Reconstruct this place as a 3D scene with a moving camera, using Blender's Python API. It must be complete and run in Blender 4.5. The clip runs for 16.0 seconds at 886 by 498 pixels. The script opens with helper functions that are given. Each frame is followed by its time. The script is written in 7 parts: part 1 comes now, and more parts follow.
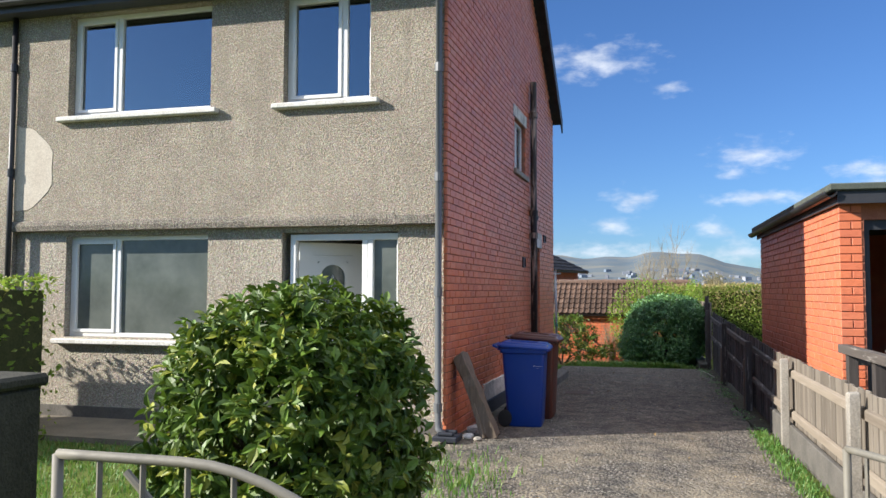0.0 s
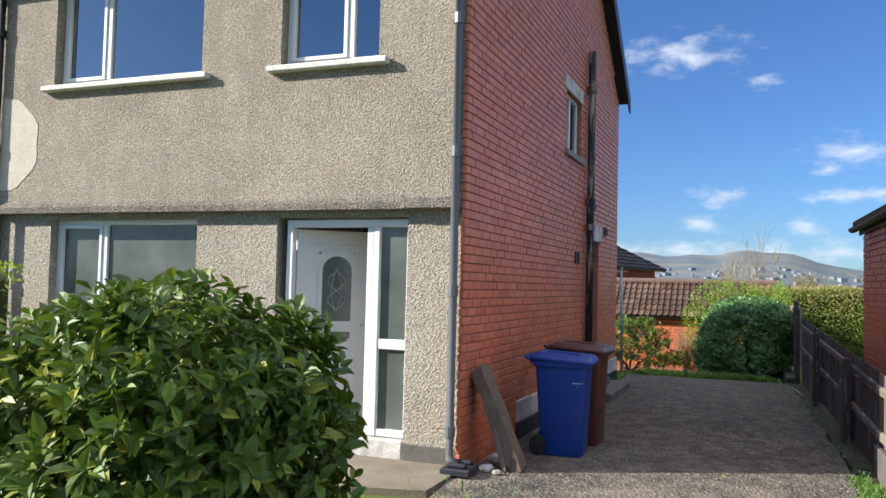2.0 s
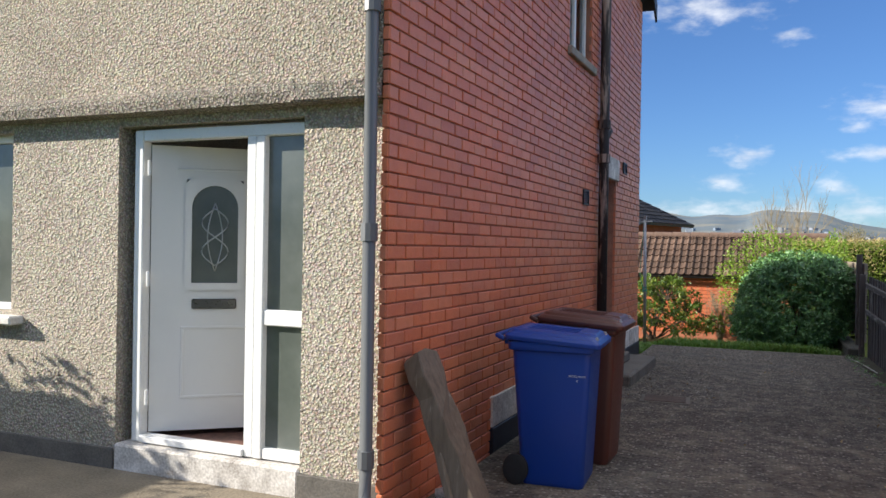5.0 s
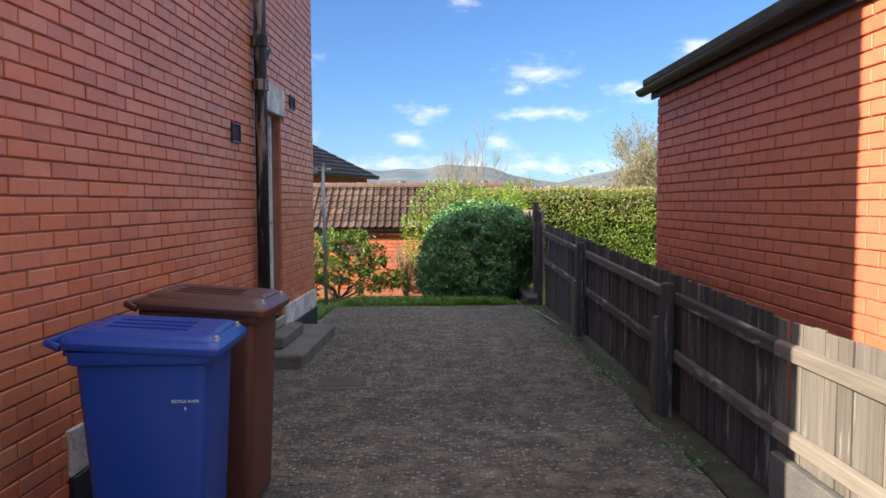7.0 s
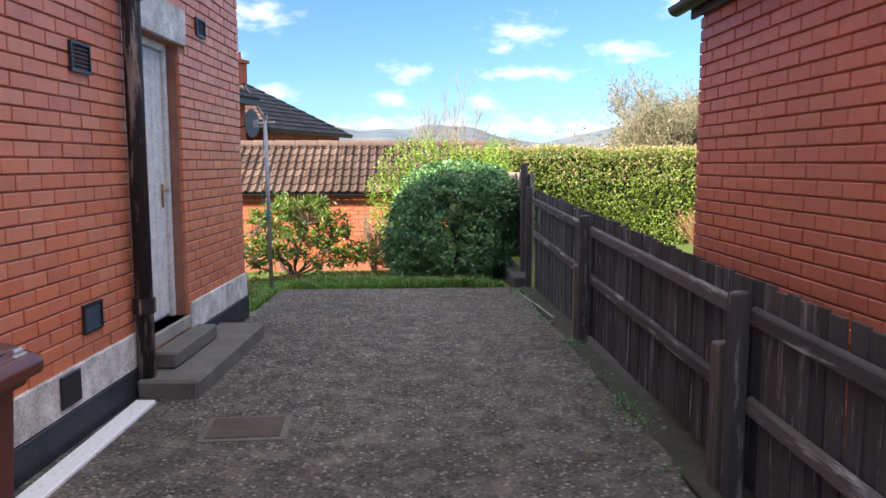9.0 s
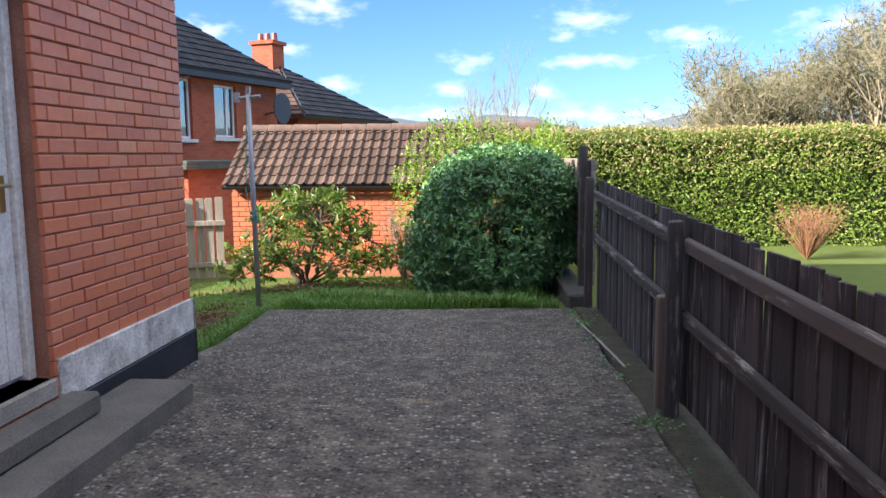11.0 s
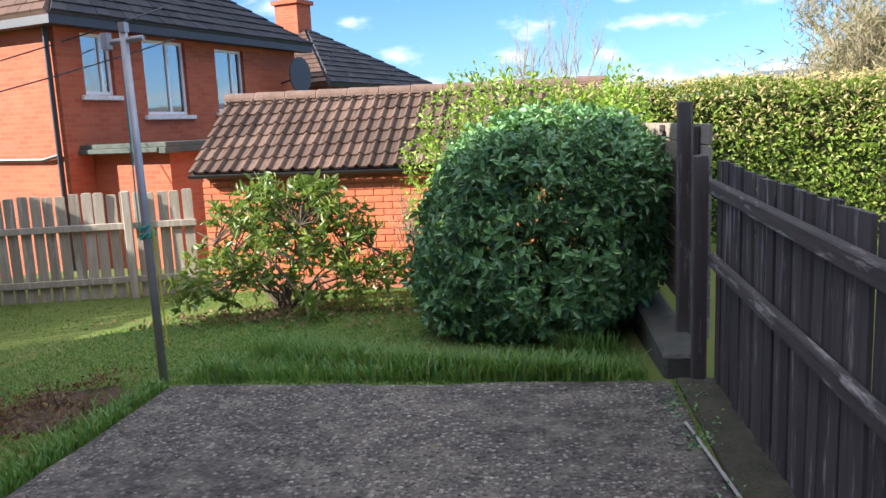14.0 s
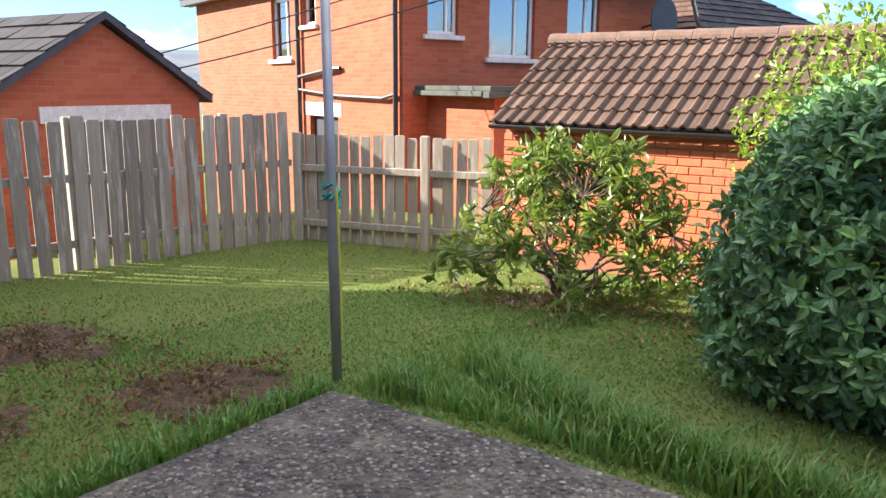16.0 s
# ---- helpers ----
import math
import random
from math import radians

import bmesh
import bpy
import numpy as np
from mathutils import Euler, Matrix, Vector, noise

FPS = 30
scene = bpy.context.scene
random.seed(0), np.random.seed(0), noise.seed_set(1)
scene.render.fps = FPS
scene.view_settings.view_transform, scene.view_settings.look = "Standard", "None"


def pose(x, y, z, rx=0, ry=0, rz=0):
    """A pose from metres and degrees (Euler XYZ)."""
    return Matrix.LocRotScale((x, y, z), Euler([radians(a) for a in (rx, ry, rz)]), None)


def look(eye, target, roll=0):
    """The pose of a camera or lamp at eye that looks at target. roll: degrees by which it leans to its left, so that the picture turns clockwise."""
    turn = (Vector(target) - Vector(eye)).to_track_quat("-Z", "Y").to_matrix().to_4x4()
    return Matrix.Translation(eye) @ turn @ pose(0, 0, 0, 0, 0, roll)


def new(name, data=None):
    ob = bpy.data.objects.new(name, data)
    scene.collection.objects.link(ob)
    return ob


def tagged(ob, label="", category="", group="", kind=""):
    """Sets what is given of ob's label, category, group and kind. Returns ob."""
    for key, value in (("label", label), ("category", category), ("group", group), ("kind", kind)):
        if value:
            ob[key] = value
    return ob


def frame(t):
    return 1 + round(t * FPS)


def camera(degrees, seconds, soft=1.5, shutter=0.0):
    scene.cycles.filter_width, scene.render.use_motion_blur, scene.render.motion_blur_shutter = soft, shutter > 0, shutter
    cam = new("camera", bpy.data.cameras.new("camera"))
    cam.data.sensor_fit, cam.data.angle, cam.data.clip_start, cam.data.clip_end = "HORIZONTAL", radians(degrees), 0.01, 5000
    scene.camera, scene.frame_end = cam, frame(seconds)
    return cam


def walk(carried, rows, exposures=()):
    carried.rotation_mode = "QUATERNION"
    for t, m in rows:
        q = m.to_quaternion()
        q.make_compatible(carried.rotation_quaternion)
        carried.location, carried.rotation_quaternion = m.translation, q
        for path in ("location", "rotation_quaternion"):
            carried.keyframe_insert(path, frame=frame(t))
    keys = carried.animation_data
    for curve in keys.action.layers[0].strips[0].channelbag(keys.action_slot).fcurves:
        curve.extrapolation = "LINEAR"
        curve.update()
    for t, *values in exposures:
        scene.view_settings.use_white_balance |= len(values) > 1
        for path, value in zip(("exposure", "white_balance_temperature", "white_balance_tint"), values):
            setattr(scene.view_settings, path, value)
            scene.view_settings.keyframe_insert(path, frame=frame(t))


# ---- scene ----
cam = camera(60.1, 16.0)
PATH = [
    (0, (-0.092, -0.49, 1.469), (-0.593, 1.443, 1.578), 0.2),
    (0.5, (-0.018, -0.07, 1.468), (-0.506, 1.869, 1.525), 0.1),
    (1, (0.009, 0.327, 1.46), (-0.494, 2.262, 1.504), 0.6),
    (1.5, (0.027, 0.725, 1.502), (-0.514, 2.648, 1.595), 0.7),
    (2, (0.078, 1.159, 1.518), (-0.621, 3.03, 1.61), 1.4),
    (2.5, (-0.024, 1.593, 1.482), (-0.764, 3.45, 1.53), 1.0),
    (3, (-0.106, 2.046, 1.515), (-0.812, 3.917, 1.557), 0.2),
    (3.2, (-0.119, 2.229, 1.519), (-0.83, 4.097, 1.581), 0.4),
    (5.3, (-0.326, 4.192, 1.379), (-1.082, 6.043, 1.346), 0.7),
    (5.5, (-0.347, 4.351, 1.393), (-1.112, 6.198, 1.348), 0.1),
    (6, (-0.311, 4.817, 1.372), (-0.962, 6.707, 1.314), -0.1),
    (6.5, (-0.327, 5.267, 1.357), (-0.617, 7.243, 1.266), 0.2),
    (7, (-0.321, 5.806, 1.35), (-0.299, 7.802, 1.23), -0.2),
    (7.5, (-0.277, 6.359, 1.338), (-0.193, 8.35, 1.175), -0.1),
    (8, (-0.258, 6.918, 1.354), (-0.125, 8.902, 1.143), 0.0),
    (8.5, (-0.217, 7.412, 1.407), (-0.101, 9.395, 1.179), 0.0),
    (9, (-0.106, 7.928, 1.356), (-0.041, 9.914, 1.134), -0.1),
    (9.2, (-0.085, 8.139, 1.384), (-0.013, 10.124, 1.155), -0.1),
    (11.3, (0.288, 10.668, 1.278), (0.187, 12.65, 1.032), -0.6),
    (11.5, (0.307, 10.907, 1.283), (0.216, 12.89, 1.043), -0.5),
    (12, (0.371, 11.461, 1.264), (0.252, 13.444, 1.032), -0.8),
    (12.5, (0.374, 11.983, 1.235), (0.22, 13.961, 0.977), -0.7),
    (13, (0.395, 12.495, 1.245), (0.233, 14.468, 0.96), -0.9),
    (13.5, (0.427, 13.052, 1.249), (0.208, 15.018, 0.955), -1.7),
    (14, (0.474, 13.569, 1.273), (0.212, 15.526, 0.954), -2.5),
    (14.5, (0.563, 14.107, 1.26), (0.147, 16.032, 0.908), -1.8),
    (15, (0.644, 14.566, 1.248), (0.057, 16.439, 0.867), -1.3),
    (15.5, (0.641, 15.011, 1.218), (-0.206, 16.778, 0.814), -0.6),
    (16, (0.624, 15.376, 1.205), (-0.501, 16.976, 0.787), 0.4),
]
walk(cam, [(t, look(eye, target, roll)) for t, eye, target, roll in PATH], [(0, 0.88, 6250, 10), (3.2, 0.9, 6300, 10), (5.3, 0.9, 6500, 10), (7.0, 1.25, 6600, 12), (9.0, 1.72, 6500, 14), (11.3, 1.62, 6200, 12), (14, 1.62, 6200, 12), (16, 1.9, 6600, 14)])

# ---- world and sun ----
SUN_DIR = Vector((0.903, 0.43, -0.49)).normalized()
world = bpy.data.worlds.new("sky")
scene.world = world
world.use_nodes = True
wt = world.node_tree
wn, wl = wt.nodes, wt.links
wn.clear()


def wnode(kind, **kw):
    n = wn.new(kind)
    for k, v in kw.items():
        if k == "op":
            n.operation = v
    return n


def wmath(op, a, b=None, c=None):
    n = wnode("ShaderNodeMath", op=op)
    for i, v in enumerate((a, b, c)):
        if v is None:
            continue
        if isinstance(v, (int, float)):
            n.inputs[i].default_value = v
        else:
            wl.new(v, n.inputs[i])
    return n.outputs[0]


sky = wn.new("ShaderNodeTexSky")
sky.sky_type = "NISHITA"
sky.sun_disc = False
sky.sun_elevation = radians(26)
sky.sun_rotation = math.atan2(-SUN_DIR.x, -SUN_DIR.y)
sky.air_density, sky.dust_density, sky.ozone_density = 1.0, 0.3, 2.0
geo = wn.new("ShaderNodeTexCoord")
sep = wn.new("ShaderNodeSeparateXYZ")
wl.new(geo.outputs["Generated"], sep.inputs[0])
azim = wmath("ARCTAN2", sep.outputs[0], sep.outputs[1])
elev = wmath("ARCSINE", sep.outputs[2])
comb = wn.new("ShaderNodeCombineXYZ")
wl.new(azim, comb.inputs[0])
wl.new(wmath("MULTIPLY", elev, 2.2), comb.inputs[1])
puff = wn.new("ShaderNodeTexNoise")
puff.inputs["Scale"].default_value = 30.0
puff.inputs["Detail"].default_value = 7.0
puff.inputs["Roughness"].default_value = 0.55
wl.new(comb.outputs[0], puff.inputs["Vector"])
bumpy = wmath("SUBTRACT", puff.outputs["Fac"], 0.5)
# clouds: azimuth and elevation in degrees, half width, half height
CLOUDS = [(-3.3, 16.6, 4.6, 1.4), (2.4, 14.4, 1.3, 0.6), (7.8, 9.5, 2.9, 1.1), (6.3, 8.4, 1.1, 0.6), (-0.8, 6.7, 1.8, 0.9), (8.3, 6.5, 3.9, 0.6),
          (15.2, 7.8, 2.7, 0.9), (-11.5, 10.4, 3.0, 1.1), (-1.9, 4.7, 2.0, 0.8), (5.0, 4.5, 1.4, 0.7), (19, 10.7, 2.2, 0.7), (-13.6, 7.5, 1.4, 0.6),
          (-10.2, 5.0, 2.0, 0.7), (-19.3, 8.7, 2.2, 0.8), (24, 8, 3.2, 1.1), (30, 9.5, 4.2, 1.3), (-26, 12, 5, 1.6)]
mask = None
for az, el, hw, hh in CLOUDS:
    dx = wmath("MULTIPLY", wmath("SUBTRACT", azim, radians(az)), 0.68 / radians(hw))
    dy = wmath("MULTIPLY", wmath("SUBTRACT", elev, radians(el)), 0.68 / radians(hh))
    dist = wmath("SQRT", wmath("ADD", wmath("MULTIPLY", dx, dx), wmath("MULTIPLY", dy, dy)))
    m = wmath("SUBTRACT", 0.8, dist)
    mask = m if mask is None else wmath("MAXIMUM", mask, m)
low = wmath("SUBTRACT", 0.62, wmath("ABSOLUTE", wmath("MULTIPLY", wmath("SUBTRACT", elev, radians(2.7)), 1 / radians(1.9))))
# broken cloud added above the view, thickening towards the zenith, to fill the shade
high = wmath("MINIMUM", wmath("MULTIPLY", wmath("SUBTRACT", elev, radians(25)), 1 / radians(16)), 0.95)
mask = wmath("MAXIMUM", mask, low)
mask = wmath("MAXIMUM", mask, high)
soft = wn.new("ShaderNodeMapRange")
soft.interpolation_type = "SMOOTHSTEP"
wl.new(wmath("ADD", mask, wmath("MULTIPLY", bumpy, 2.0)), soft.inputs["Value"])
soft.inputs["From Min"].default_value, soft.inputs["From Max"].default_value = 0.0, 1.3
soft.inputs["To Min"].default_value, soft.inputs["To Max"].default_value = 0.0, 0.85
hi = wn.new("ShaderNodeTexNoise")
hi.inputs["Scale"].default_value = 22.0
hi.inputs["Detail"].default_value = 4.0
wl.new(comb.outputs[0], hi.inputs["Vector"])
tone = wn.new("ShaderNodeMixRGB")
wl.new(hi.outputs["Fac"], tone.inputs[0])
tone.inputs[1].default_value = (3.1, 3.6, 4.4, 1)
tone.inputs[2].default_value = (8.6, 8.5, 8.4, 1)
mixc = wn.new("ShaderNodeMixRGB")
wl.new(soft.outputs[0], mixc.inputs[0])
tint = wn.new("ShaderNodeMixRGB")
tint.blend_type = "MULTIPLY"
tint.inputs[0].default_value = 1.0
tint.inputs[2].default_value = (0.40, 0.59, 0.89, 1)
wl.new(sky.outputs[0], tint.inputs[1])
wl.new(tint.outputs[0], mixc.inputs[1])
# the added overhead cloud is brighter than the low banks, lifting shaded parts
lift = wn.new("ShaderNodeMapRange")
wl.new(elev, lift.inputs["Value"])
lift.inputs["From Min"].default_value, lift.inputs["From Max"].default_value = radians(18), radians(45)
lift.inputs["To Min"].default_value, lift.inputs["To Max"].default_value = 1.0, 1.6
bright = wn.new("ShaderNodeVectorMath")
bright.operation = "SCALE"
wl.new(tone.outputs[0], bright.inputs[0])
wl.new(lift.outputs[0], bright.inputs["Scale"])
wl.new(bright.outputs[0], mixc.inputs[2])
bg = wn.new("ShaderNodeBackground")
bg.inputs["Strength"].default_value = 0.09
out = wn.new("ShaderNodeOutputWorld")
wl.new(mixc.outputs[0], bg.inputs["Color"])
wl.new(bg.outputs[0], out.inputs["Surface"])

sun_data = bpy.data.lights.new("sun", "SUN")
sun_data.energy, sun_data.angle, sun_data.color = 5.0, radians(0.55), (1.0, 0.93, 0.82)
sun = new("sun", sun_data)
sun.matrix_world = look((0, 0, 30), Vector((0, 0, 30)) + SUN_DIR)

# ---- materials ----


def material(name):
    m = bpy.data.materials.new(name)
    m.use_nodes = True
    nt = m.node_tree
    return m, nt, nt.nodes["Principled BSDF"]


def link(nt, a, b):
    nt.links.new(a, b)


def coords(nt, space="Object"):
    n = nt.nodes.new("ShaderNodeTexCoord")
    return n.outputs[space]


def world_pos(nt):
    return nt.nodes.new("ShaderNodeNewGeometry").outputs["Position"]


def noise_tex(nt, vec, scale, detail=4.0, rough=0.55):
    n = nt.nodes.new("ShaderNodeTexNoise")
    n.inputs["Scale"].default_value, n.inputs["Detail"].default_value, n.inputs["Roughness"].default_value = scale, detail, rough
    link(nt, vec, n.inputs["Vector"])
    return n.outputs["Fac"]


def ramp(nt, fac, stops):
    n = nt.nodes.new("ShaderNodeValToRGB")
    els = n.color_ramp.elements
    while len(els) < len(stops):
        els.new(0.5)
    for e, (p, c) in zip(els, stops):
        e.position = p
        e.color = (*c, 1) if len(c) == 3 else c
    link(nt, fac, n.inputs[0])
    return n.outputs[0]


def mix(nt, fac, a, b, mode="MIX"):
    n = nt.nodes.new("ShaderNodeMixRGB")
    n.blend_type = mode
    for i, v in enumerate((fac, a, b)):
        if isinstance(v, (int, float)):
            n.inputs[i].default_value = v
        elif isinstance(v, tuple):
            n.inputs[i].default_value = (*v, 1)
        else:
            link(nt, v, n.inputs[i])
    return n.outputs[0]


def fmath(nt, op, a, b=0.0):
    n = nt.nodes.new("ShaderNodeMath")
    n.operation = op
    for i, v in enumerate((a, b)):
        if isinstance(v, (int, float)):
            n.inputs[i].default_value = v
        else:
            link(nt, v, n.inputs[i])
    return n.outputs[0]


def bump(nt, bsdf, height, strength=0.5, distance=0.01, prev=None):
    n = nt.nodes.new("ShaderNodeBump")
    n.inputs["Strength"].default_value, n.inputs["Distance"].default_value = strength, distance
    link(nt, height, n.inputs["Height"])
    if prev is not None:
        link(nt, prev, n.inputs["Normal"])
    link(nt, n.outputs[0], bsdf.inputs["Normal"])
    return n.outputs[0]


def voronoi(nt, vec, scale, feature="F1", out_name="Distance"):
    n = nt.nodes.new("ShaderNodeTexVoronoi")
    n.feature = feature
    n.inputs["Scale"].default_value = scale
    link(nt, vec, n.inputs["Vector"])
    return n.outputs[out_name]


def piece_random(nt):
    a = nt.nodes.new("ShaderNodeNewGeometry").outputs["Random Per Island"]
    b = nt.nodes.new("ShaderNodeObjectInfo").outputs["Random"]
    return fmath(nt, "FRACT", fmath(nt, "ADD", a, b))


def two_tone(name, c1, c2, scale=6.0, fine=90.0, rough=0.8, relief=0.3, depth=0.004, metal=0.0, spec=0.4):
    m, nt, b = material(name)
    p = world_pos(nt)
    col = ramp(nt, noise_tex(nt, p, scale, 5), [(0.3, c1), (0.7, c2)])
    f = noise_tex(nt, p, fine, 3)
    col = mix(nt, 0.35, col, ramp(nt, f, [(0.3, tuple(v * 0.6 for v in c1)), (0.7, tuple(min(1, v * 1.25) for v in c2))]))
    link(nt, col, b.inputs["Base Color"])
    b.inputs["Roughness"].default_value, b.inputs["Metallic"].default_value = rough, metal
    b.inputs["Specular IOR Level"].default_value = spec
    bump(nt, b, f, relief, depth)
    return m


def brick_mat(name, tones, dirt=0.22, rough=0.45):
    m, nt, b = material(name)
    p = world_pos(nt)
    r = piece_random(nt)
    n = len(tones)
    col = ramp(nt, r, [((i + 0.5) / n, c) for i, c in enumerate(tones)])
    cl = noise_tex(nt, p, 14, 5)
    col = mix(nt, dirt, col, ramp(nt, cl, [(0.35, (0.40, 0.10, 0.045)), (0.65, (0.74, 0.24, 0.10))]))
    big = noise_tex(nt, p, 0.9, 4)
    col = mix(nt, ramp(nt, big, [(0.4, (0, 0, 0)), (0.75, (0.35, 0.35, 0.35))]), col, (0.42, 0.17, 0.12))
    f = noise_tex(nt, p, 120, 4, 0.7)
    col = mix(nt, 0.25, col, mix(nt, f, (0.28, 0.07, 0.035), (0.82, 0.34, 0.17)))
    link(nt, col, b.inputs["Base Color"])
    b.inputs["Roughness"].default_value = rough
    nb = bump(nt, b, f, 0.45, 0.004)
    bump(nt, b, cl, 0.5, 0.008, nb)
    return m


def leaf_mat(name, tones, gloss=0.35, thin=0.25):
    m, nt, b = material(name)
    r = nt.nodes.new("ShaderNodeNewGeometry").outputs["Random Per Island"]
    n = len(tones)
    col = ramp(nt, r, [((i + 0.5) / n, c) for i, c in enumerate(tones)])
    p = world_pos(nt)
    col = mix(nt, 0.3, col, mix(nt, noise_tex(nt, p, 2.5, 3), tones[0], tones[-1]))
    link(nt, col, b.inputs["Base Color"])
    b.inputs["Roughness"].default_value = gloss
    tr = nt.nodes.new("ShaderNodeBsdfTranslucent")
    link(nt, mix(nt, 0.5, col, (0.3, 0.45, 0.05)), tr.inputs["Color"])
    ms = nt.nodes.new("ShaderNodeMixShader")
    ms.inputs[0].default_value = thin
    link(nt, b.outputs[0], ms.inputs[1])
    link(nt, tr.outputs[0], ms.inputs[2])
    link(nt, ms.outputs[0], nt.nodes["Material Output"].inputs["Surface"])
    return m


def render_mat(name, c1, c2, stain):
    """Roughcast: small stones in a grey coat."""
    m, nt, b = material(name)
    p = world_pos(nt)
    v = voronoi(nt, p, 62)
    v2 = noise_tex(nt, p, 42, 4, 0.7)
    cells = voronoi(nt, p, 75, "F1", "Color")
    col = ramp(nt, noise_tex(nt, p, 1.3, 6, 0.6), [(0.3, c1), (0.68, c2)])
    col = mix(nt, 0.5, col, mix(nt, fmath(nt, "MULTIPLY", v, 1.6), (0.86, 0.78, 0.64), (0.05, 0.043, 0.036)))
    col = mix(nt, 0.4, col, ramp(nt, v2, [(0.33, (0.16, 0.15, 0.14)), (0.5, (0.5, 0.5, 0.5)), (0.68, (0.86, 0.85, 0.83))]), "OVERLAY")
    blot = noise_tex(nt, p, 9.0, 5, 0.7)
    col = mix(nt, ramp(nt, blot, [(0.48, (0, 0, 0)), (0.72, (0.4, 0.4, 0.4))]), col, stain)
    col = mix(nt, 0.10, col, cells, "OVERLAY")
    mp = nt.nodes.new("ShaderNodeMapping")
    mp.inputs["Scale"].default_value = (3.0, 3.0, 0.35)
    link(nt, p, mp.inputs[0])
    streak = noise_tex(nt, mp.outputs[0], 1.6, 5, 0.65)
    col = mix(nt, ramp(nt, streak, [(0.5, (0, 0, 0)), (0.75, (0.55, 0.55, 0.55))]), col, stain)
    link(nt, col, b.inputs["Base Color"])
    b.inputs["Roughness"].default_value = 0.92
    b.inputs["Specular IOR Level"].default_value = 0.2
    h = fmath(nt, "ADD", fmath(nt, "MULTIPLY", v, -0.8), fmath(nt, "MULTIPLY", v2, 1.3))
    bump(nt, b, h, 1.0, 0.015)
    return m


def drive_mat():
    m, nt, b = material("exposed_aggregate_concrete")
    p = world_pos(nt)
    v = voronoi(nt, p, 36)
    cells = voronoi(nt, p, 36, "F1", "Color")
    sepc = nt.nodes.new("ShaderNodeSeparateColor")
    link(nt, cells, sepc.inputs[0])
    stone = ramp(nt, sepc.outputs[0], [(0.1, (0.029, 0.025, 0.023)), (0.45, (0.074, 0.066, 0.059)), (0.8, (0.149, 0.138, 0.119)), (0.97, (0.348, 0.328, 0.284))])
    col = mix(nt, ramp(nt, v, [(0.32, (0, 0, 0)), (0.6, (1, 1, 1))]), stone, (0.084, 0.077, 0.068))
    big = noise_tex(nt, p, 0.8, 6, 0.6)
    col = mix(nt, ramp(nt, big, [(0.42, (0, 0, 0)), (0.7, (0.6, 0.6, 0.6))]), col, (0.043, 0.039, 0.033))
    worn = noise_tex(nt, p, 4.5, 7, 0.72)
    col = mix(nt, ramp(nt, worn, [(0.45, (0, 0, 0)), (0.8, (0.6, 0.6, 0.6))]), col, (0.37, 0.32, 0.245))
    # sandy silt washed over the street end
    sx = nt.nodes.new("ShaderNodeSeparateXYZ")
    link(nt, p, sx.inputs[0])
    wash = nt.nodes.new("ShaderNodeMapRange")
    wash.inputs["From Min"].default_value, wash.inputs["From Max"].default_value = 10.5, 4.5
    link(nt, sx.outputs[1], wash.inputs[0])
    silt = ramp(nt, noise_tex(nt, p, 1.7, 7, 0.7), [(0.42, (0, 0, 0)), (0.62, (0.75, 0.75, 0.75))])
    col = mix(nt, fmath(nt, "MULTIPLY", wash.outputs[0], silt), col, (0.40, 0.335, 0.235))
    link(nt, col, b.inputs["Base Color"])
    b.inputs["Roughness"].default_value = 0.9
    b.inputs["Specular IOR Level"].default_value = 0.25
    nb = bump(nt, b, fmath(nt, "MULTIPLY", v, -1.0), 1.0, 0.018)
    bump(nt, b, worn, 0.8, 0.03, nb)
    return m


def wood_mat(name, c1, c2, worn, amount=0.4, rough=0.8, axis=2):
    m, nt, b = material(name)
    p = coords(nt)
    mp = nt.nodes.new("ShaderNodeMapping")
    s = [38.0, 38.0, 38.0]
    s[axis] = 2.2
    mp.inputs["Scale"].default_value = s
    link(nt, p, mp.inputs[0])
    rnd = nt.nodes.new("ShaderNodeObjectInfo").outputs["Random"]
    off = nt.nodes.new("ShaderNodeCombineXYZ")
    for i in range(3):
        link(nt, fmath(nt, "MULTIPLY", rnd, 50.0 + 13 * i), off.inputs[i])
    link(nt, off.outputs[0], mp.inputs["Location"])
    g = noise_tex(nt, mp.outputs[0], 1.0, 6, 0.65)
    col = ramp(nt, g, [(0.3, c1), (0.7, c2)])
    col = mix(nt, 0.45, col, mix(nt, rnd, tuple(v * 0.6 for v in c1), tuple(min(1, v * 1.2) for v in c2)))
    mp2 = nt.nodes.new("ShaderNodeMapping")
    s2 = [14.0, 14.0, 14.0]
    s2[axis] = 1.6
    mp2.inputs["Scale"].default_value = s2
    link(nt, p, mp2.inputs[0])
    link(nt, off.outputs[0], mp2.inputs["Location"])
    w = noise_tex(nt, mp2.outputs[0], 1.0, 5, 0.7)
    lo = 0.78 - amount * 0.45
    col = mix(nt, ramp(nt, w, [(lo, (0, 0, 0)), (lo + 0.1, (0.8, 0.8, 0.8))]), col, worn)
    link(nt, col, b.inputs["Base Color"])
    b.inputs["Roughness"].default_value = rough
    b.inputs["Specular IOR Level"].default_value = 0.3
    bump(nt, b, g, 0.55, 0.004)
    return m


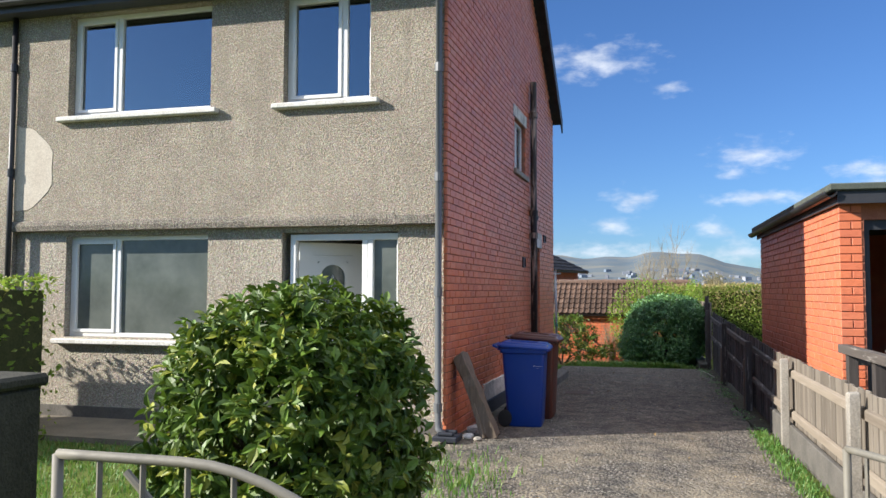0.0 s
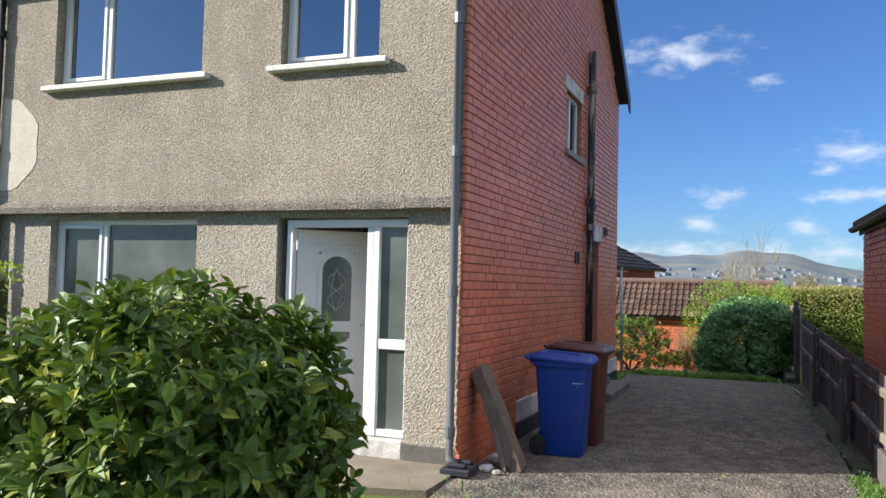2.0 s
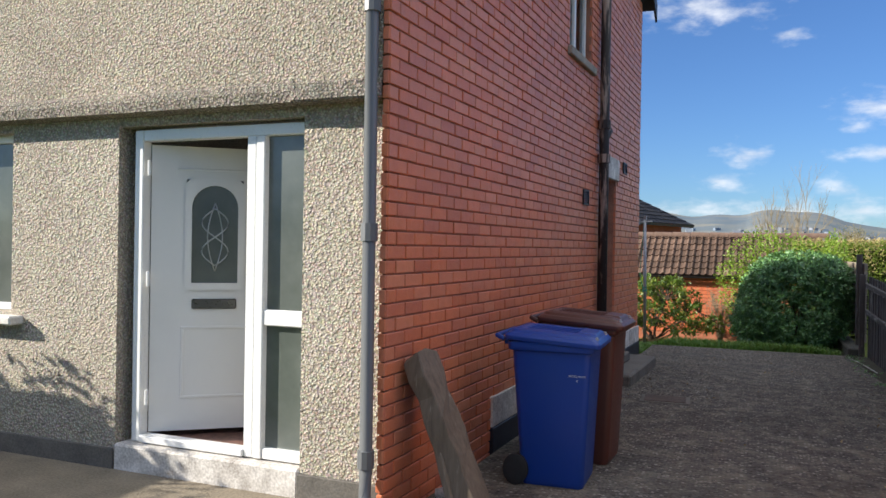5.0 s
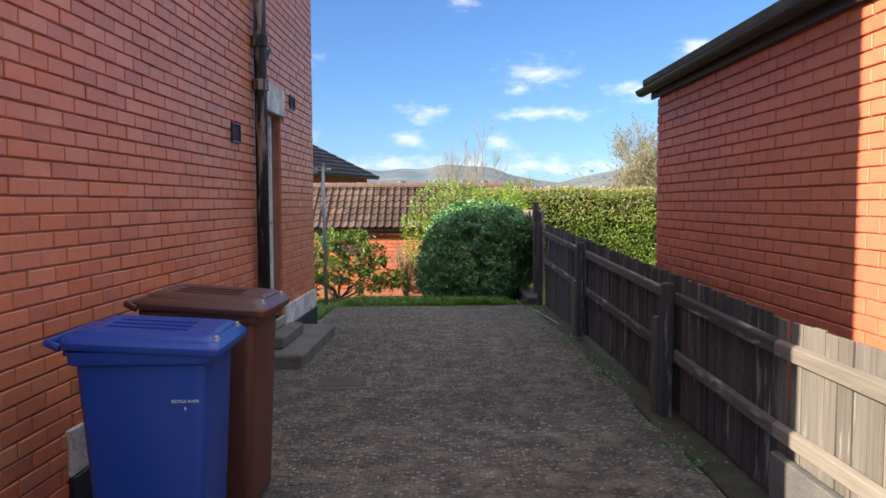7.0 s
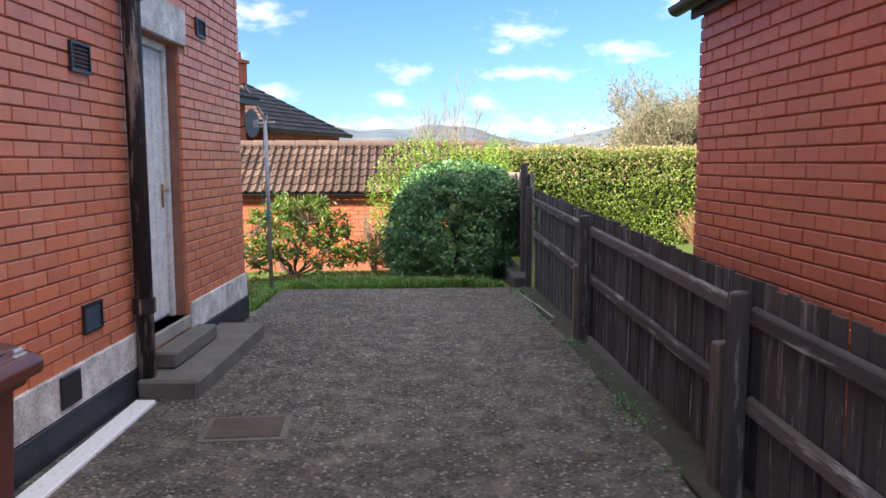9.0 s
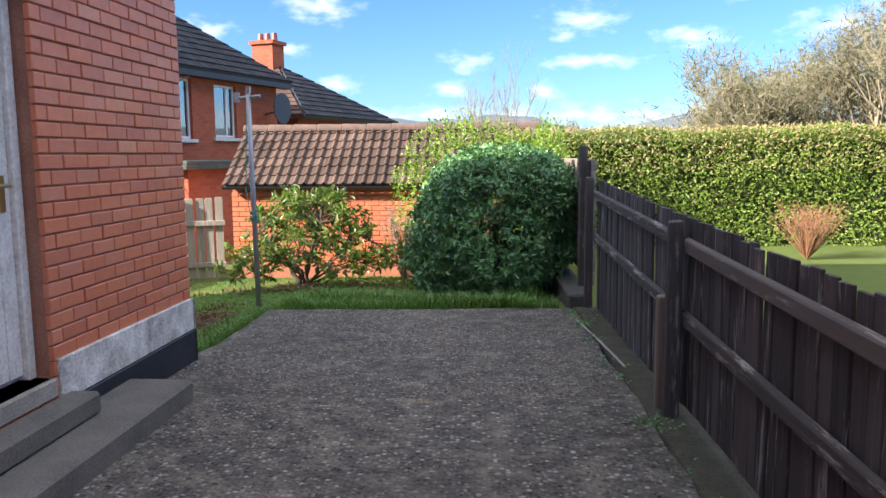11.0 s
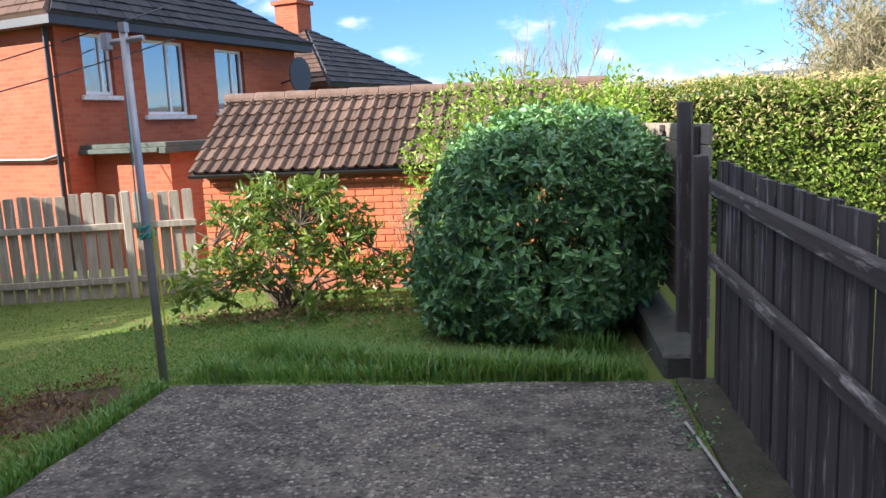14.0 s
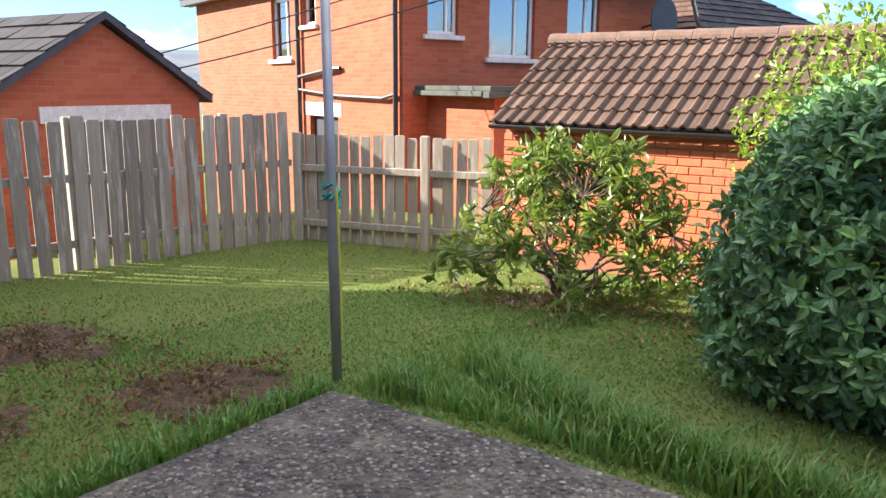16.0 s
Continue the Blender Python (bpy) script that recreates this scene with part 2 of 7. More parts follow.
def plain(name, c, rough=0.5, metal=0.0, wear=0.12, spec=0.5):
    m, nt, b = material(name)
    p = world_pos(nt)
    n = noise_tex(nt, p, 5.0, 6, 0.65)
    col = mix(nt, ramp(nt, n, [(0.45, (0, 0, 0)), (0.75, (wear, wear, wear))]), c, tuple(v * 0.4 + 0.05 for v in c))
    link(nt, col, b.inputs["Base Color"])
    f = noise_tex(nt, p, 40.0, 4)
    rr = nt.nodes.new("ShaderNodeMapRange")
    rr.inputs["To Min"].default_value, rr.inputs["To Max"].default_value = max(0.02, rough - 0.12), min(1, rough + 0.12)
    link(nt, f, rr.inputs[0])
    link(nt, rr.outputs[0], b.inputs["Roughness"])
    b.inputs["Metallic"].default_value = metal
    b.inputs["Specular IOR Level"].default_value = spec
    bump(nt, b, f, 0.06, 0.003)
    return m


def glass_mat():
    m, nt, b = material("window_glass")
    nt.nodes.remove(b)
    gl = nt.nodes.new("ShaderNodeBsdfGlossy")
    gl.inputs["Roughness"].default_value = 0.015
    trn = nt.nodes.new("ShaderNodeBsdfTransparent")
    trn.inputs["Color"].default_value = (0.78, 0.84, 0.82, 1)
    fr = nt.nodes.new("ShaderNodeFresnel")
    fr.inputs["IOR"].default_value = 3.8
    ms = nt.nodes.new("ShaderNodeMixShader")
    link(nt, fr.outputs[0], ms.inputs[0])
    link(nt, trn.outputs[0], ms.inputs[1])
    link(nt, gl.outputs[0], ms.inputs[2])
    link(nt, ms.outputs[0], nt.nodes["Material Output"].inputs["Surface"])
    return m


def frosted_mat():
    """Obscured glass: a pale milky body under a hazy gloss."""
    m, nt, b = material("obscured_glass")
    p = world_pos(nt)
    n = noise_tex(nt, p, 2.2, 5, 0.6)
    link(nt, ramp(nt, n, [(0.3, (0.085, 0.098, 0.088)), (0.7, (0.15, 0.165, 0.15))]), b.inputs["Base Color"])
    b.inputs["Roughness"].default_value = 0.2
    b.inputs["IOR"].default_value = 1.55
    bump(nt, b, noise_tex(nt, p, 180, 2), 0.12, 0.002)
    return m


def brick_texture_mat(name, c1, c2, mortar):
    m, nt, b = material(name)
    p = coords(nt)
    n = nt.nodes.new("ShaderNodeTexBrick")
    n.inputs["Scale"].default_value = 1.0
    n.inputs["Brick Width"].default_value, n.inputs["Row Height"].default_value, n.inputs["Mortar Size"].default_value = 0.235, 0.083, 0.007
    n.inputs["Color1"].default_value, n.inputs["Color2"].default_value, n.inputs["Mortar"].default_value = (*c1, 1), (*c2, 1), (*mortar, 1)
    uv = nt.nodes.new("ShaderNodeUVMap")
    link(nt, uv.outputs[0], n.inputs["Vector"])
    col = mix(nt, 0.3, n.outputs["Color"], ramp(nt, noise_tex(nt, p, 1.2, 6), [(0.35, c1), (0.7, c2)]))
    link(nt, col, b.inputs["Base Color"])
    b.inputs["Roughness"].default_value = 0.9
    bump(nt, b, fmath(nt, "MULTIPLY", n.outputs["Fac"], -1.0), 0.6, 0.008)
    return m


RED = [(0.62, 0.15, 0.06), (0.74, 0.205, 0.08), (0.66, 0.17, 0.075), (0.74, 0.28, 0.15), (0.52, 0.135, 0.075), (0.72, 0.22, 0.10), (0.65, 0.17, 0.07), (0.48, 0.12, 0.07), (0.70, 0.24, 0.13)]
M_BRICK = brick_mat("red_facing_brick", RED)
M_GBRICK = brick_mat("painted_red_brick", [(0.66, 0.15, 0.066), (0.74, 0.18, 0.072), (0.76, 0.20, 0.085), (0.69, 0.165, 0.08)], 0.2)
M_MORTAR = two_tone("mortar", (0.245, 0.104, 0.067), (0.452, 0.226, 0.151), 4, 120, 0.95)
M_GMORTAR = two_tone("painted_mortar", (0.36, 0.11, 0.06), (0.50, 0.20, 0.12), 4, 120, 0.95)
M_RENDER = render_mat("roughcast", (0.42, 0.36, 0.28), (0.62, 0.54, 0.42), (0.27, 0.235, 0.19))
M_RENDER_LOW = render_mat("roughcast_lower", (0.56, 0.49, 0.39), (0.72, 0.65, 0.53), (0.43, 0.375, 0.30))
# darker than the roughcast above and below it
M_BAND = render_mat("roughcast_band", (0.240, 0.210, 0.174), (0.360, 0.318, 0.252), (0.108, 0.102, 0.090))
M_PATCH = two_tone("smooth_patch_render", (0.48, 0.41, 0.33), (0.60, 0.54, 0.45), 5, 60, 0.9)
M_DRIVE = drive_mat()
M_CONC = two_tone("old_concrete", (0.20, 0.18, 0.155), (0.36, 0.33, 0.28), 5, 70, 0.92, 0.5, 0.006)
M_CONC_D = two_tone("damp_concrete", (0.085, 0.08, 0.07), (0.17, 0.155, 0.135), 4, 70, 0.9, 0.5, 0.006)
M_UPVC = plain("white_upvc", (0.80, 0.80, 0.78), 0.3, 0, 0.08)
M_DOORW = plain("white_door_skin", (0.78, 0.77, 0.74), 0.38, 0, 0.06)
M_SILL = two_tone("flaking_white_sill_paint", (0.52, 0.49, 0.44), (0.78, 0.76, 0.71), 9, 50, 0.8, 0.5, 0.004)
M_WHITE = two_tone("flaking_limewash", (0.22, 0.19, 0.16), (0.80, 0.77, 0.72), 6, 60, 0.9, 0.5, 0.005)
M_BITUMEN = two_tone("black_bitumen_paint", (0.012, 0.014, 0.02), (0.03, 0.034, 0.045), 6, 60, 0.55, 0.3, 0.004)
M_BLACK = plain("black_paint", (0.018, 0.018, 0.02), 0.42, 0, 0.3)
M_GREYPIPE = plain("grey_plastic_pipe", (0.13, 0.135, 0.14), 0.42, 0, 0.2)
M_SOIL = wood_mat("peeling_black_pipe_paint", (0.02, 0.017, 0.016), (0.05, 0.042, 0.038), (0.40, 0.31, 0.25), 0.62, 0.6)
M_GLASS = glass_mat()
M_FROST = frosted_mat()
M_GASKET = plain("rubber_gasket", (0.02, 0.02, 0.022), 0.5)
M_ROOM = two_tone("room_plaster", (0.42, 0.42, 0.38), (0.52, 0.51, 0.47), 2, 40, 0.95)
M_ROOMFLOOR = two_tone("brown_patterned_floor", (0.07, 0.035, 0.025), (0.24, 0.13, 0.10), 7, 30, 0.5)
M_WOOD_D = wood_mat("dark_weathered_timber", (0.034, 0.029, 0.027), (0.095, 0.081, 0.073), (0.33, 0.30, 0.27), 0.47)
M_WOOD_G = wood_mat("grey_weathered_timber", (0.115, 0.096, 0.076), (0.24, 0.207, 0.165), (0.34, 0.305, 0.255), 0.4)
M_WOOD_P = wood_mat("pale_weathered_timber", (0.24, 0.20, 0.155), (0.42, 0.36, 0.29), (0.50, 0.45, 0.38), 0.6)
M_RAIL_D = wood_mat("dark_weathered_rail", (0.048, 0.042, 0.037), (0.136, 0.115, 0.099), (0.416, 0.384, 0.344), 0.5, 0.8, 1)
M_RAIL_G = wood_mat("grey_weathered_rail", (0.15, 0.12, 0.09), (0.29, 0.245, 0.19), (0.38, 0.335, 0.275), 0.4, 0.8, 1)
M_LOG = wood_mat("old_sleeper_timber", (0.10, 0.075, 0.055), (0.24, 0.185, 0.135), (0.34, 0.29, 0.23), 0.35)
M_BLUE = plain("blue_bin_plastic", (0.005, 0.045, 0.27), 0.38, 0, 0.12)
M_BROWN = plain("brown_bin_plastic", (0.095, 0.032, 0.022), 0.42, 0, 0.2)
M_GREYBIN = plain("dark_grey_bin_plastic", (0.05, 0.055, 0.065), 0.4)
M_ORANGEBIN = plain("terracotta_bin_plastic", (0.33, 0.09, 0.04), 0.4)
M_RUBBER = plain("black_rubber", (0.015, 0.015, 0.015), 0.7)
M_ROOFTILE = two_tone("mossy_concrete_roof_tile", (0.10, 0.062, 0.045), (0.21, 0.135, 0.10), 5, 60, 0.9, 0.5, 0.006)
M_SLATE = two_tone("dark_slate", (0.03, 0.033, 0.042), (0.075, 0.08, 0.095), 5, 60, 0.6, 0.4, 0.006)
M_FELT = two_tone("mossy_roof_felt", (0.05, 0.055, 0.05), (0.11, 0.125, 0.10), 4, 80, 0.95, 0.5, 0.006)
M_FASCIA = plain("dark_fascia_paint", (0.035, 0.036, 0.042), 0.5, 0, 0.3)
M_METALGATE = plain("weathered_gate_paint", (0.19, 0.175, 0.14), 0.65, 0.1, 0.8)
M_POLE = plain("galvanised_grey_pole", (0.40, 0.40, 0.40), 0.5, 0.5, 0.4)
M_NBRICK = brick_texture_mat("neighbour_brick", (0.35, 0.07, 0.028), (0.47, 0.122, 0.055), (0.32, 0.15, 0.088))
M_BUSH = leaf_mat("glossy_evergreen_leaf", [(0.018, 0.058, 0.004), (0.035, 0.104, 0.007), (0.068, 0.17, 0.012), (0.042, 0.115, 0.009), (0.115, 0.225, 0.02), (0.027, 0.08, 0.007), (0.053, 0.137, 0.01), (0.032, 0.092, 0.007), (0.299, 0.317, 0.034)], 0.5, 0.10)
M_SHRUB = leaf_mat("dark_evergreen_leaf", [(0.064, 0.154, 0.068), (0.1, 0.216, 0.094), (0.144, 0.288, 0.119), (0.086, 0.19, 0.082), (0.216, 0.396, 0.118)], 0.28, 0.12)
M_RHODO = leaf_mat("rhododendron_leaf", [(0.069, 0.124, 0.021), (0.124, 0.191, 0.03), (0.191, 0.26, 0.042), (0.273, 0.3, 0.061), (0.096, 0.15, 0.027)], 0.38, 0.25)
M_PRIVET = leaf_mat("privet_leaf", [(0.150, 0.256, 0.026), (0.256, 0.374, 0.044), (0.374, 0.480, 0.060), (0.196, 0.300, 0.037)], 0.45, 0.3)
M_HEDGE = leaf_mat("hedge_leaf", [(0.169, 0.27, 0.037), (0.254, 0.371, 0.051), (0.371, 0.456, 0.076), (0.473, 0.423, 0.135), (0.22, 0.321, 0.048)], 0.5, 0.42)
M_DRYTWIG = leaf_mat("dry_hedge_top", [(0.286, 0.215, 0.079), (0.400, 0.286, 0.129), (0.272, 0.272, 0.072), (0.458, 0.358, 0.172)], 0.7, 0.2)
M_BLADE = leaf_mat("grass_blade", [(0.065, 0.175, 0.031), (0.095, 0.229, 0.043), (0.154, 0.276, 0.051), (0.276, 0.297, 0.09), (0.083, 0.201, 0.037)], 0.5, 0.3)
M_BARK = two_tone("bark", (0.06, 0.045, 0.032), (0.14, 0.105, 0.075), 9, 60, 0.95)
M_TWIG = two_tone("bare_twig", (0.20, 0.165, 0.11), (0.36, 0.30, 0.20), 3, 30, 0.9)
M_LITTER = leaf_mat("leaf_litter", [(0.20, 0.12, 0.05), (0.30, 0.19, 0.09), (0.12, 0.07, 0.035), (0.36, 0.27, 0.15)], 0.8, 0.1)
M_SOILE = two_tone("bare_soil", (0.052, 0.035, 0.021), (0.150, 0.091, 0.052), 9, 50, 0.98, 0.9, 0.03)
M_ROPE_Y = plain("yellow_rope", (0.55, 0.48, 0.05), 0.7)
M_ROPE_G = plain("green_rope", (0.02, 0.30, 0.22), 0.6)
M_CABLE = plain("pale_cable", (0.35, 0.33, 0.29), 0.6)
M_RUSSET = two_tone("russet_twig", (0.22, 0.10, 0.05), (0.42, 0.21, 0.11), 6, 40, 0.9)

# ---- mesh helpers ----


def mesh_obj(name, verts, faces, mat, parent=None, smooth=False):
    me = bpy.data.meshes.new(name)
    me.from_pydata([tuple(v) for v in verts], [], [tuple(f) for f in faces])
    me.materials.append(mat)
    if smooth:
        for p in me.polygons:
            p.use_smooth = True
    ob = new(name, me)
    if parent:
        ob.parent = parent
    return ob


def base(name, x=0, y=0, z=0, rz=0):
    e = new(name)
    e.matrix_world = pose(x, y, z, 0, 0, rz)
    return e


class Build:
    """Gathers boxes, tubes and lofts into one mesh."""

    def __init__(self):
        self.v, self.f = [], []

    def add(self, verts, faces):
        o = len(self.v)
        self.v += [Vector(v) for v in verts]
        self.f += [[i + o for i in f] for f in faces]
        return self

    def box(self, a, b, m=None):
        (x0, y0, z0), (x1, y1, z1) = a, b
        vs = [Vector(p) for p in ((x0, y0, z0), (x1, y0, z0), (x1, y1, z0), (x0, y1, z0), (x0, y0, z1), (x1, y0, z1), (x1, y1, z1), (x0, y1, z1))]
        if m:
            vs = [m @ v for v in vs]
        return self.add(vs, [(3, 2, 1, 0), (4, 5, 6, 7), (0, 1, 5, 4), (1, 2, 6, 5), (2, 3, 7, 6), (3, 0, 4, 7)])

    def loft(self, rings, close=True):
        n = len(rings[0])
        vs = [p for r in rings for p in r]
        fs = []
        for k in range(len(rings) - 1):
            for i in range(n):
                j = (i + 1) % n
                fs.append((k * n + i, k * n + j, (k + 1) * n + j, (k + 1) * n + i))
        if close:
            fs.append(tuple(reversed(range(n))))
            fs.append(tuple(range((len(rings) - 1) * n, len(rings) * n)))
        return self.add(vs, fs)

    def tube(self, pts, radii, n=8):
        pts = [Vector(p) for p in pts]
        if not isinstance(radii, (list, tuple)):
            radii = [radii] * len(pts)
        rings = []
        for i, p in enumerate(pts):
            d = (pts[min(i + 1, len(pts) - 1)] - pts[max(i - 1, 0)]).normalized()
            a = d.cross(Vector((0, 0, 1)) if abs(d.z) < 0.9 else Vector((1, 0, 0))).normalized()
            b = d.cross(a)
            rings.append([p + radii[i] * (math.cos(2 * math.pi * k / n) * a + math.sin(2 * math.pi * k / n) * b) for k in range(n)])
        return self.loft(rings)

    def done(self, name, mat, parent=None, smooth=False, bevel=0.0):
        me = bpy.data.meshes.new(name)
        me.from_pydata([tuple(v) for v in self.v], [], self.f)
        me.materials.append(mat)
        bm = bmesh.new()
        bm.from_mesh(me)
        bmesh.ops.recalc_face_normals(bm, faces=bm.faces)
        if bevel:
            es = [e for e in bm.edges if len(e.link_faces) == 2 and e.calc_face_angle(0) > 0.6]
            bmesh.ops.bevel(bm, geom=es, offset=bevel, segments=1, affect="EDGES", clamp_overlap=True)
        bm.to_mesh(me)
        bm.free()
        if smooth:
            for p in me.polygons:
                p.use_smooth = True
        ob = new(name, me)
        if parent:
            ob.parent = parent
        return ob


def rects(u0, u1, z0, z1, holes):
    us = sorted({u0, u1, *[min(max(h[k], u0), u1) for h in holes for k in (0, 1)]})
    zs = sorted({z0, z1, *[min(max(h[k], z0), z1) for h in holes for k in (2, 3)]})
    for i in range(len(us) - 1):
        for j in range(len(zs) - 1):
            cu, cz = (us[i] + us[i + 1]) / 2, (zs[j] + zs[j + 1]) / 2
            if not any(h[0] < cu < h[1] and h[2] < cz < h[3] for h in holes):
                yield us[i], us[i + 1], zs[j], zs[j + 1]


def wall_panel(u0, u1, z0, z1, holes, thick, m):
    """A wall standing on the local u axis, its outer face at local y = 0, with real openings."""
    b = Build()
    for a, c, lo, hi_ in rects(u0, u1, z0, z1, holes):
        b.box((a, 0, lo), (c, thick, hi_), m)
    return b


def uv_by_plane(ob, m):
    """UVs in metres along a wall's own u and z."""
    me = ob.data
    uv = me.uv_layers.new(name="UVMap")
    inv = m.inverted()
    for p in me.polygons:
        nrm = inv.to_3x3() @ p.normal
        for li in p.loop_indices:
            q = inv @ me.vertices[me.loops[li].vertex_index].co
            uv.data[li].uv = (q.y, q.z) if abs(nrm.x) > 0.7 else (q.x, q.z)


def drive_z(x, y):
    if y < 8:
        return -0.13 - 0.006 * max(0.0, y)
    if y < 14.85:
        return -0.178 - 0.004 * (y - 8)
    return -0.225 - 0.0275 * (y - 14.85)


def lawn_z(x, y):
    return -0.335 - min(0.43, 0.085 * max(0.0, y - 18.1) + 0.075 * max(0.0, -2.0 - x))


# ---- ground ----
def hills(x, y):
    r = math.hypot(x, y)
    if r < 1200:
        return 0.0
    a = math.degrees(math.atan2(x, y))
    top = 96 + 26 * math.exp(-((a + 1) / 9) ** 2) + 20 * math.exp(-((a - 17) / 6) ** 2) - 25 * math.exp(-((a - 9) / 5) ** 2) + 9 * math.sin(a * 0.55) + 3 * math.sin(a * 1.9)
    k = min(1.0, (r - 1200) / 2300)
    return 1.5 * top * k * k * (3 - 2 * k) + 4 * noise.noise((x / 190, y / 190, 0)) * k


def ground_z(x, y):
    if y < 7.9:
        z = -0.21
    elif y < 16:
        z = -0.33
    else:
        z = lawn_z(x, min(y, 24))
    if x > 1.6 and y > 13:
        z = -0.28
    if y > 24:
        z -= 0.10 * min(y - 24, 90) + 0.012 * max(0, min(y - 114, 700))
    if x < -8 and y > 16:
        z -= 0.12 * min(-8 - x, 12)
    return z + hills(x, y)


def axis_steps(near0, near1, step, lo, hi_):
    out_ = list(np.arange(near0, near1 + 1e-6, step))
    d, v = step, near1
    while v < hi_:
        d *= 1.18
        v += d
        out_.append(min(v, hi_))
    d, v = step, near0
    while v > lo:
        d *= 1.18
        v -= d
        out_.insert(0, max(v, lo))
    return out_


def far_ground_mat():
    m, nt, b = material("lawn_and_far_land")
    p = world_pos(nt)
    near = ramp(nt, noise_tex(nt, p, 1.1, 6, 0.6), [(0.3, (0.08, 0.12, 0.025)), (0.55, (0.13, 0.17, 0.04)), (0.75, (0.21, 0.19, 0.075))])
    f = noise_tex(nt, p, 45, 5, 0.7)
    near = mix(nt, 0.5, near, mix(nt, f, (0.04, 0.06, 0.015), (0.22, 0.24, 0.075)))
    # distant haze is mixed into the far land's own blue-grey tones
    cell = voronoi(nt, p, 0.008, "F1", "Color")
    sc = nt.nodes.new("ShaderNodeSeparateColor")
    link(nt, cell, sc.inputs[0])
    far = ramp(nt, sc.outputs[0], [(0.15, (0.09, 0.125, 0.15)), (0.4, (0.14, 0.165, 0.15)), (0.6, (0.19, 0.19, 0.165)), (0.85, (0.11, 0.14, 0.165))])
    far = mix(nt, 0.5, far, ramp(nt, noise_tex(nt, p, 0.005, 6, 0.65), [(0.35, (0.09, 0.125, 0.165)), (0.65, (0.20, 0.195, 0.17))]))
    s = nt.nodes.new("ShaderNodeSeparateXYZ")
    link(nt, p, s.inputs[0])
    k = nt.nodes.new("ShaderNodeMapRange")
    # the haze tint comes in with distance along y
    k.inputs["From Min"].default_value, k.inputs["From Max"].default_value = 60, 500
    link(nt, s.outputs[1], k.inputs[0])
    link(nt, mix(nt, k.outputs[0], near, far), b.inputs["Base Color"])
    b.inputs["Roughness"].default_value = 0.97
    b.inputs["Specular IOR Level"].default_value = 0.1
    bump(nt, b, f, 0.6, 0.03)
    return m


gx = axis_steps(-12, 9, 0.75, -4200, 4200)
gy = axis_steps(-8, 26, 0.75, -1500, 4300)
gv = [(x, y, ground_z(x, y)) for y in gy for x in gx]
nx = len(gx)
gf = [(j * nx + i, j * nx + i + 1, (j + 1) * nx + i + 1, (j + 1) * nx + i) for j in range(len(gy) - 1) for i in range(nx - 1)]
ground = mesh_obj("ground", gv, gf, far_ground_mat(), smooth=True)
tagged(ground, "rough green lawn running out to far haze-tinted fields and hills", "ground", kind="structure")

# the drive: two poured bays with a lip between them
def slab(name, outline, zf, mat, depth=0.14):
    bm = bmesh.new()
    vs = [bm.verts.new((x, y, zf(x, y))) for x, y in outline]
    f = bm.faces.new(vs)
    r = bmesh.ops.extrude_face_region(bm, geom=[f])
    low_ = [g for g in r["geom"] if isinstance(g, bmesh.types.BMVert)]
    for v in low_:
        v.co.z -= depth
    bmesh.ops.recalc_face_normals(bm, faces=bm.faces)
    me = bpy.data.meshes.new(name)
    bm.to_mesh(me)
    bm.free()
    me.materials.append(mat)
    return new(name, me)


def ragged(p, q, n, amp, seed):
    rng = random.Random(seed)
    d = Vector(q) - Vector(p)
    side = Vector((-d.y, d.x)).normalized()
    return [tuple(Vector(p) + d * (i / n) + side * rng.uniform(-amp, amp)) for i in range(n)]


drive = base("pavement")
tagged(drive, "worn exposed-aggregate concrete drive in two poured bays", "drive", kind="structure")
bay1 = ragged((1.16, -3.9), (1.22, 14.84), 50, 0.03, 1) + ragged((1.22, 14.846), (-1.97, 14.846), 14, 0.004, 2) + [(-1.97, 14.84), (-2.12, 8.6), (-2.2, 7.7), (-2.1, 6.6), (-1.85, 5.2), (-1.6, 3.9), (-1.2, -3.9)]
s1 = slab("front_bay", bay1, drive_z, M_DRIVE)
s1.parent = drive
bay2 = ragged((1.22, 14.852), (1.2, 18.12), 10, 0.03, 3) + ragged((1.2, 18.12), (-1.93, 18.02), 14, 0.03, 4) + ragged((-1.93, 18.02), (-1.93, 14.852), 10, 0.03, 5) + [(-1.93, 14.852)]
s2 = slab("rear_bay", bay2, lambda x, y: drive_z(x, y) + 0.006, M_DRIVE)
s2.parent = drive
path_slab = slab("pavement", [(-2.2, 7.0), (-2.18, 7.9), (-14, 7.9), (-14, 6.75), (-3.2, 6.75)], lambda x, y: -0.15, two_tone("sandy_path_concrete", (0.15, 0.125, 0.09), (0.29, 0.245, 0.18), 3, 60, 0.95, 0.7, 0.012))
tagged(path_slab, "old concrete path along the front wall", "path", kind="structure")

# ---- house frame of reference ----
Y_UP, Y_LOW = 7.83, 7.92
FRONT = pose(0, Y_LOW, 0)
GX0, GX1, GY0, GY1 = -2.20, -1.90, 7.84, 15.86
G_ANGLE = math.degrees(math.atan2(GY1 - GY0, GX1 - GX0))
GABLE = pose(GX0, GY0, 0, 0, 0, G_ANGLE)
G_LEN = math.hypot(GX1 - GX0, GY1 - GY0)


def gable_x(y):
    return GX0 + (y - GY0) * (GX1 - GX0) / (GY1 - GY0)


